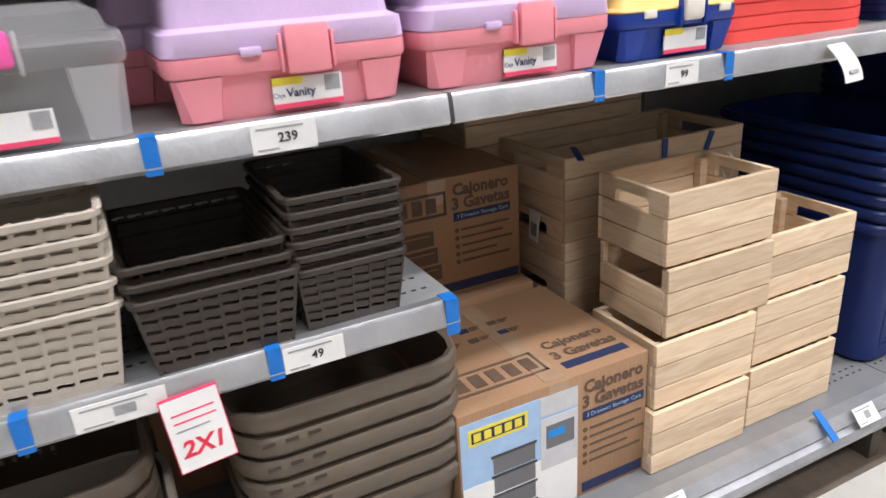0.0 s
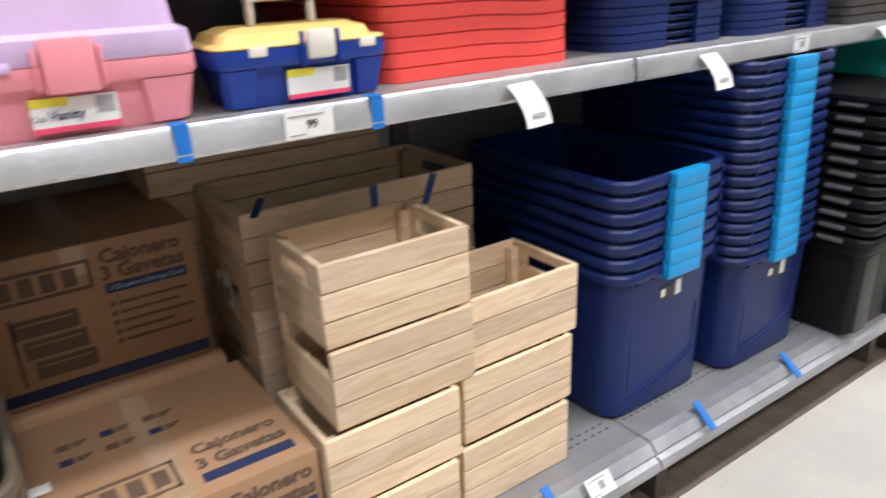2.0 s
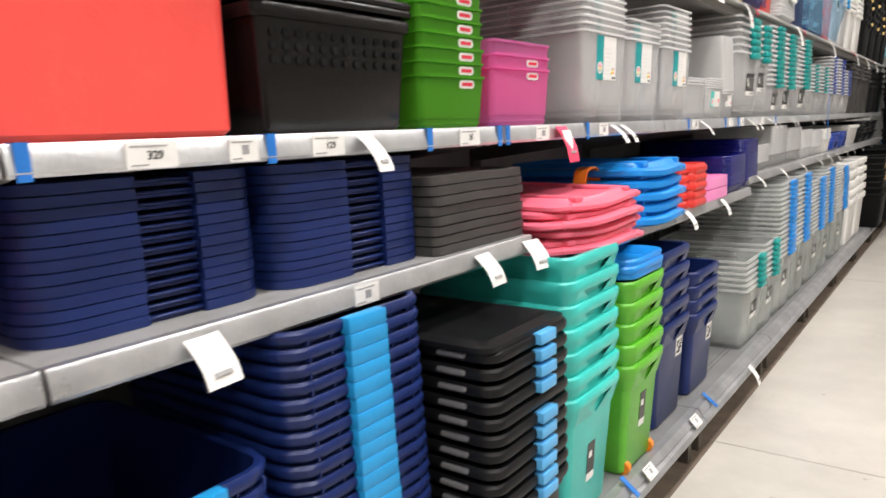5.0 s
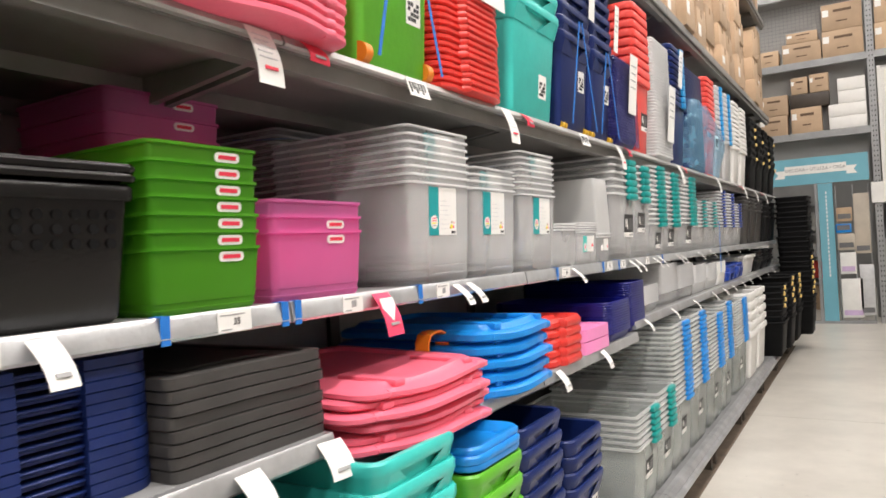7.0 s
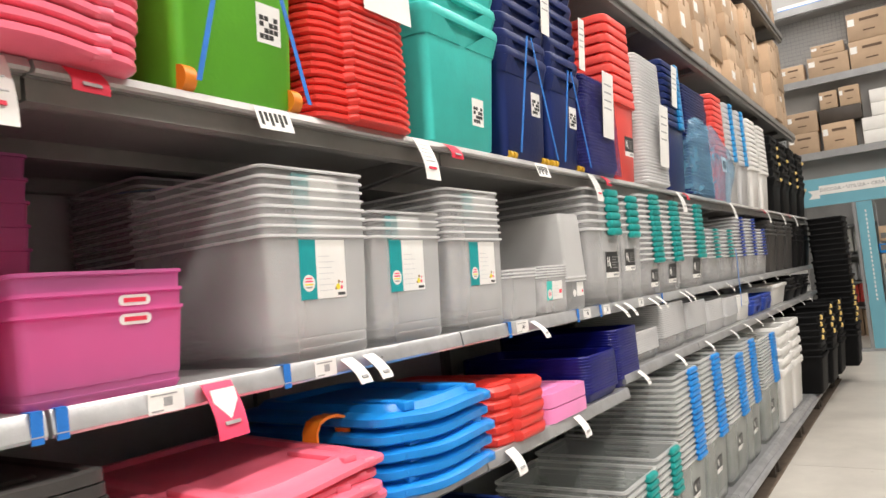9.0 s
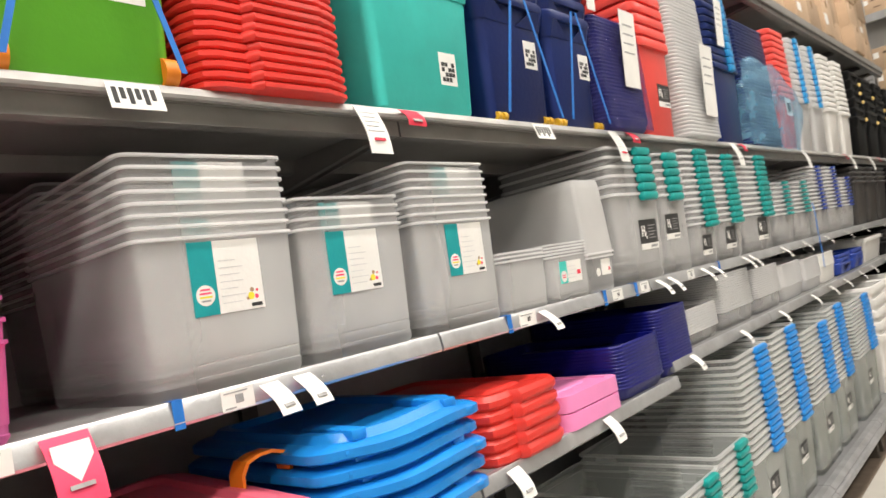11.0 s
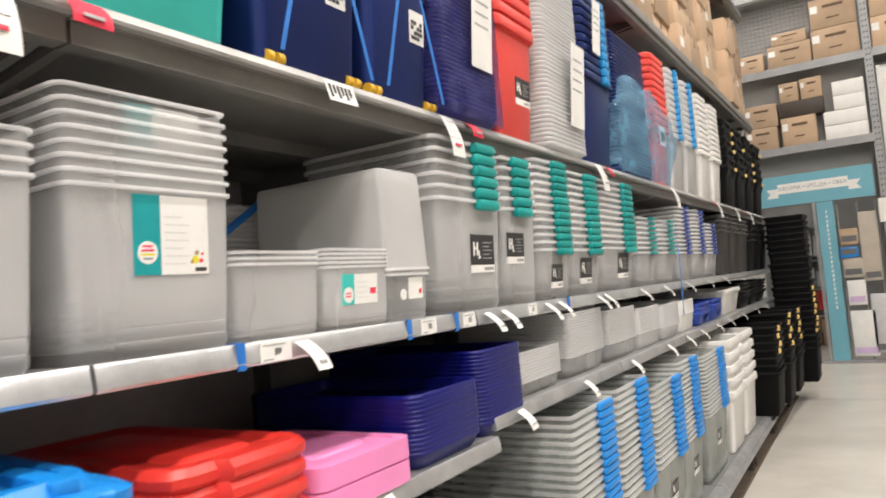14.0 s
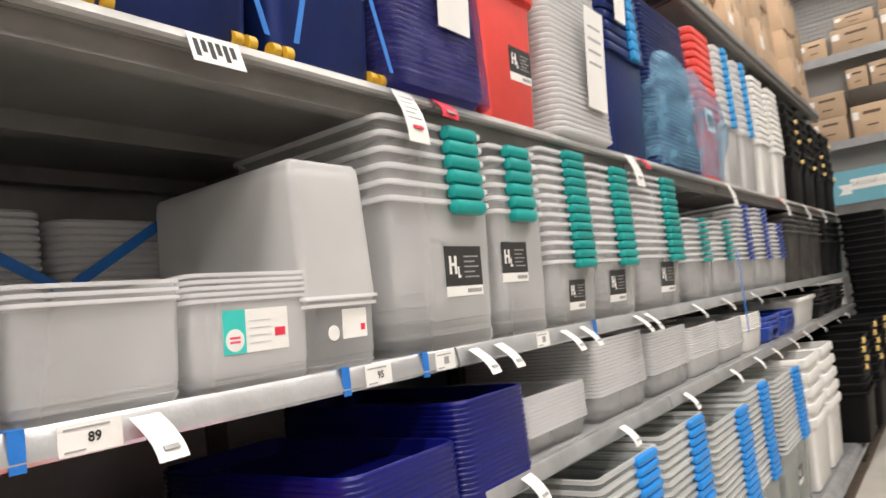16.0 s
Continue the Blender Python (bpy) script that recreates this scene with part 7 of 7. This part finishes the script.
t = thing("display_rack", pose(0, YE + 0.12, 0), "wire display rack with hanging packs and bath mats", "display")
for x in (0.62, 0.86, 1.08):
    bm = bmesh.new()
    cyl(bm, (x, 0, 0), "z", 0.012, 2.2, 8)
    part("pole", bm, M["steel"], t)
for q, mm in (((0.62, 0.84, 1.62, 1.84), "kraft2"), ((0.60, 0.82, 1.44, 1.58), "bluelid"), ((0.62, 0.86, 1.16, 1.42), "sand"), ((0.64, 0.86, 0.78, 1.12), "paper"), ((0.64, 0.94, 0.08, 0.70), "paper"), ((0.90, 1.10, 0.12, 0.92), "silver"), ((0.86, 1.08, 1.1, 2.05), "sand")):
    p = boxpart("hanging_pack", q[0], q[1], -0.05, -0.01, q[2], q[3], M[mm], t, "", 0.004)
    boxpart("pack_print", q[0] + 0.02, q[1] - 0.02, -0.053, -0.05, q[2] + 0.04, q[2] + 0.12, M["lilac" if mm == "paper" else "smoke"], p)
for q, mm in (((-0.42, 0.3, 1.5, 1.9), "paper"), ((-0.42, 0.3, 1.0, 1.3), "silver"), ((-0.42, -0.1, 0.6, 0.9), "bluelid"), ((-0.08, 0.3, 0.6, 0.95), "red"), ((-0.42, 0.3, 0.0, 0.5), "kraft2")):
    s = thing("far_goods", pose(0, YE + 2.2, 0), "goods on shelves seen through the doorway", "goods", "far goods")
    for k in range(4):
        w = (q[1] - q[0]) / 4
        boxpart("pack", q[0] + k * w + 0.01, q[0] + (k + 1) * w - 0.01, 0, 0.3, q[2], q[3] - 0.05 * (k % 2), M[mm], s)
t = thing("far_shelving", pose(0, YE + 2.15, 0), "grey steel shelving seen through the doorway", "shelf")
for z in (0.52, 0.97, 1.45, 2.0):
    boxpart("board", -0.6, 0.5, 0, 0.4, z - 0.04, z - 0.005, M["rack"], t)
boxpart("back", -0.6, 0.5, 0.42, 0.45, 0, 2.4, M["back"], t)

# dark strip along the foot of the shelving, painting deck shade and floor dust
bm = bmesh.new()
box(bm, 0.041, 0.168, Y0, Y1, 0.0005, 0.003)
structure("floor_edge_strip", bm, M["edge_shade_dust"], "brown floor strip painting dust and the deck edge's shade", "floor")
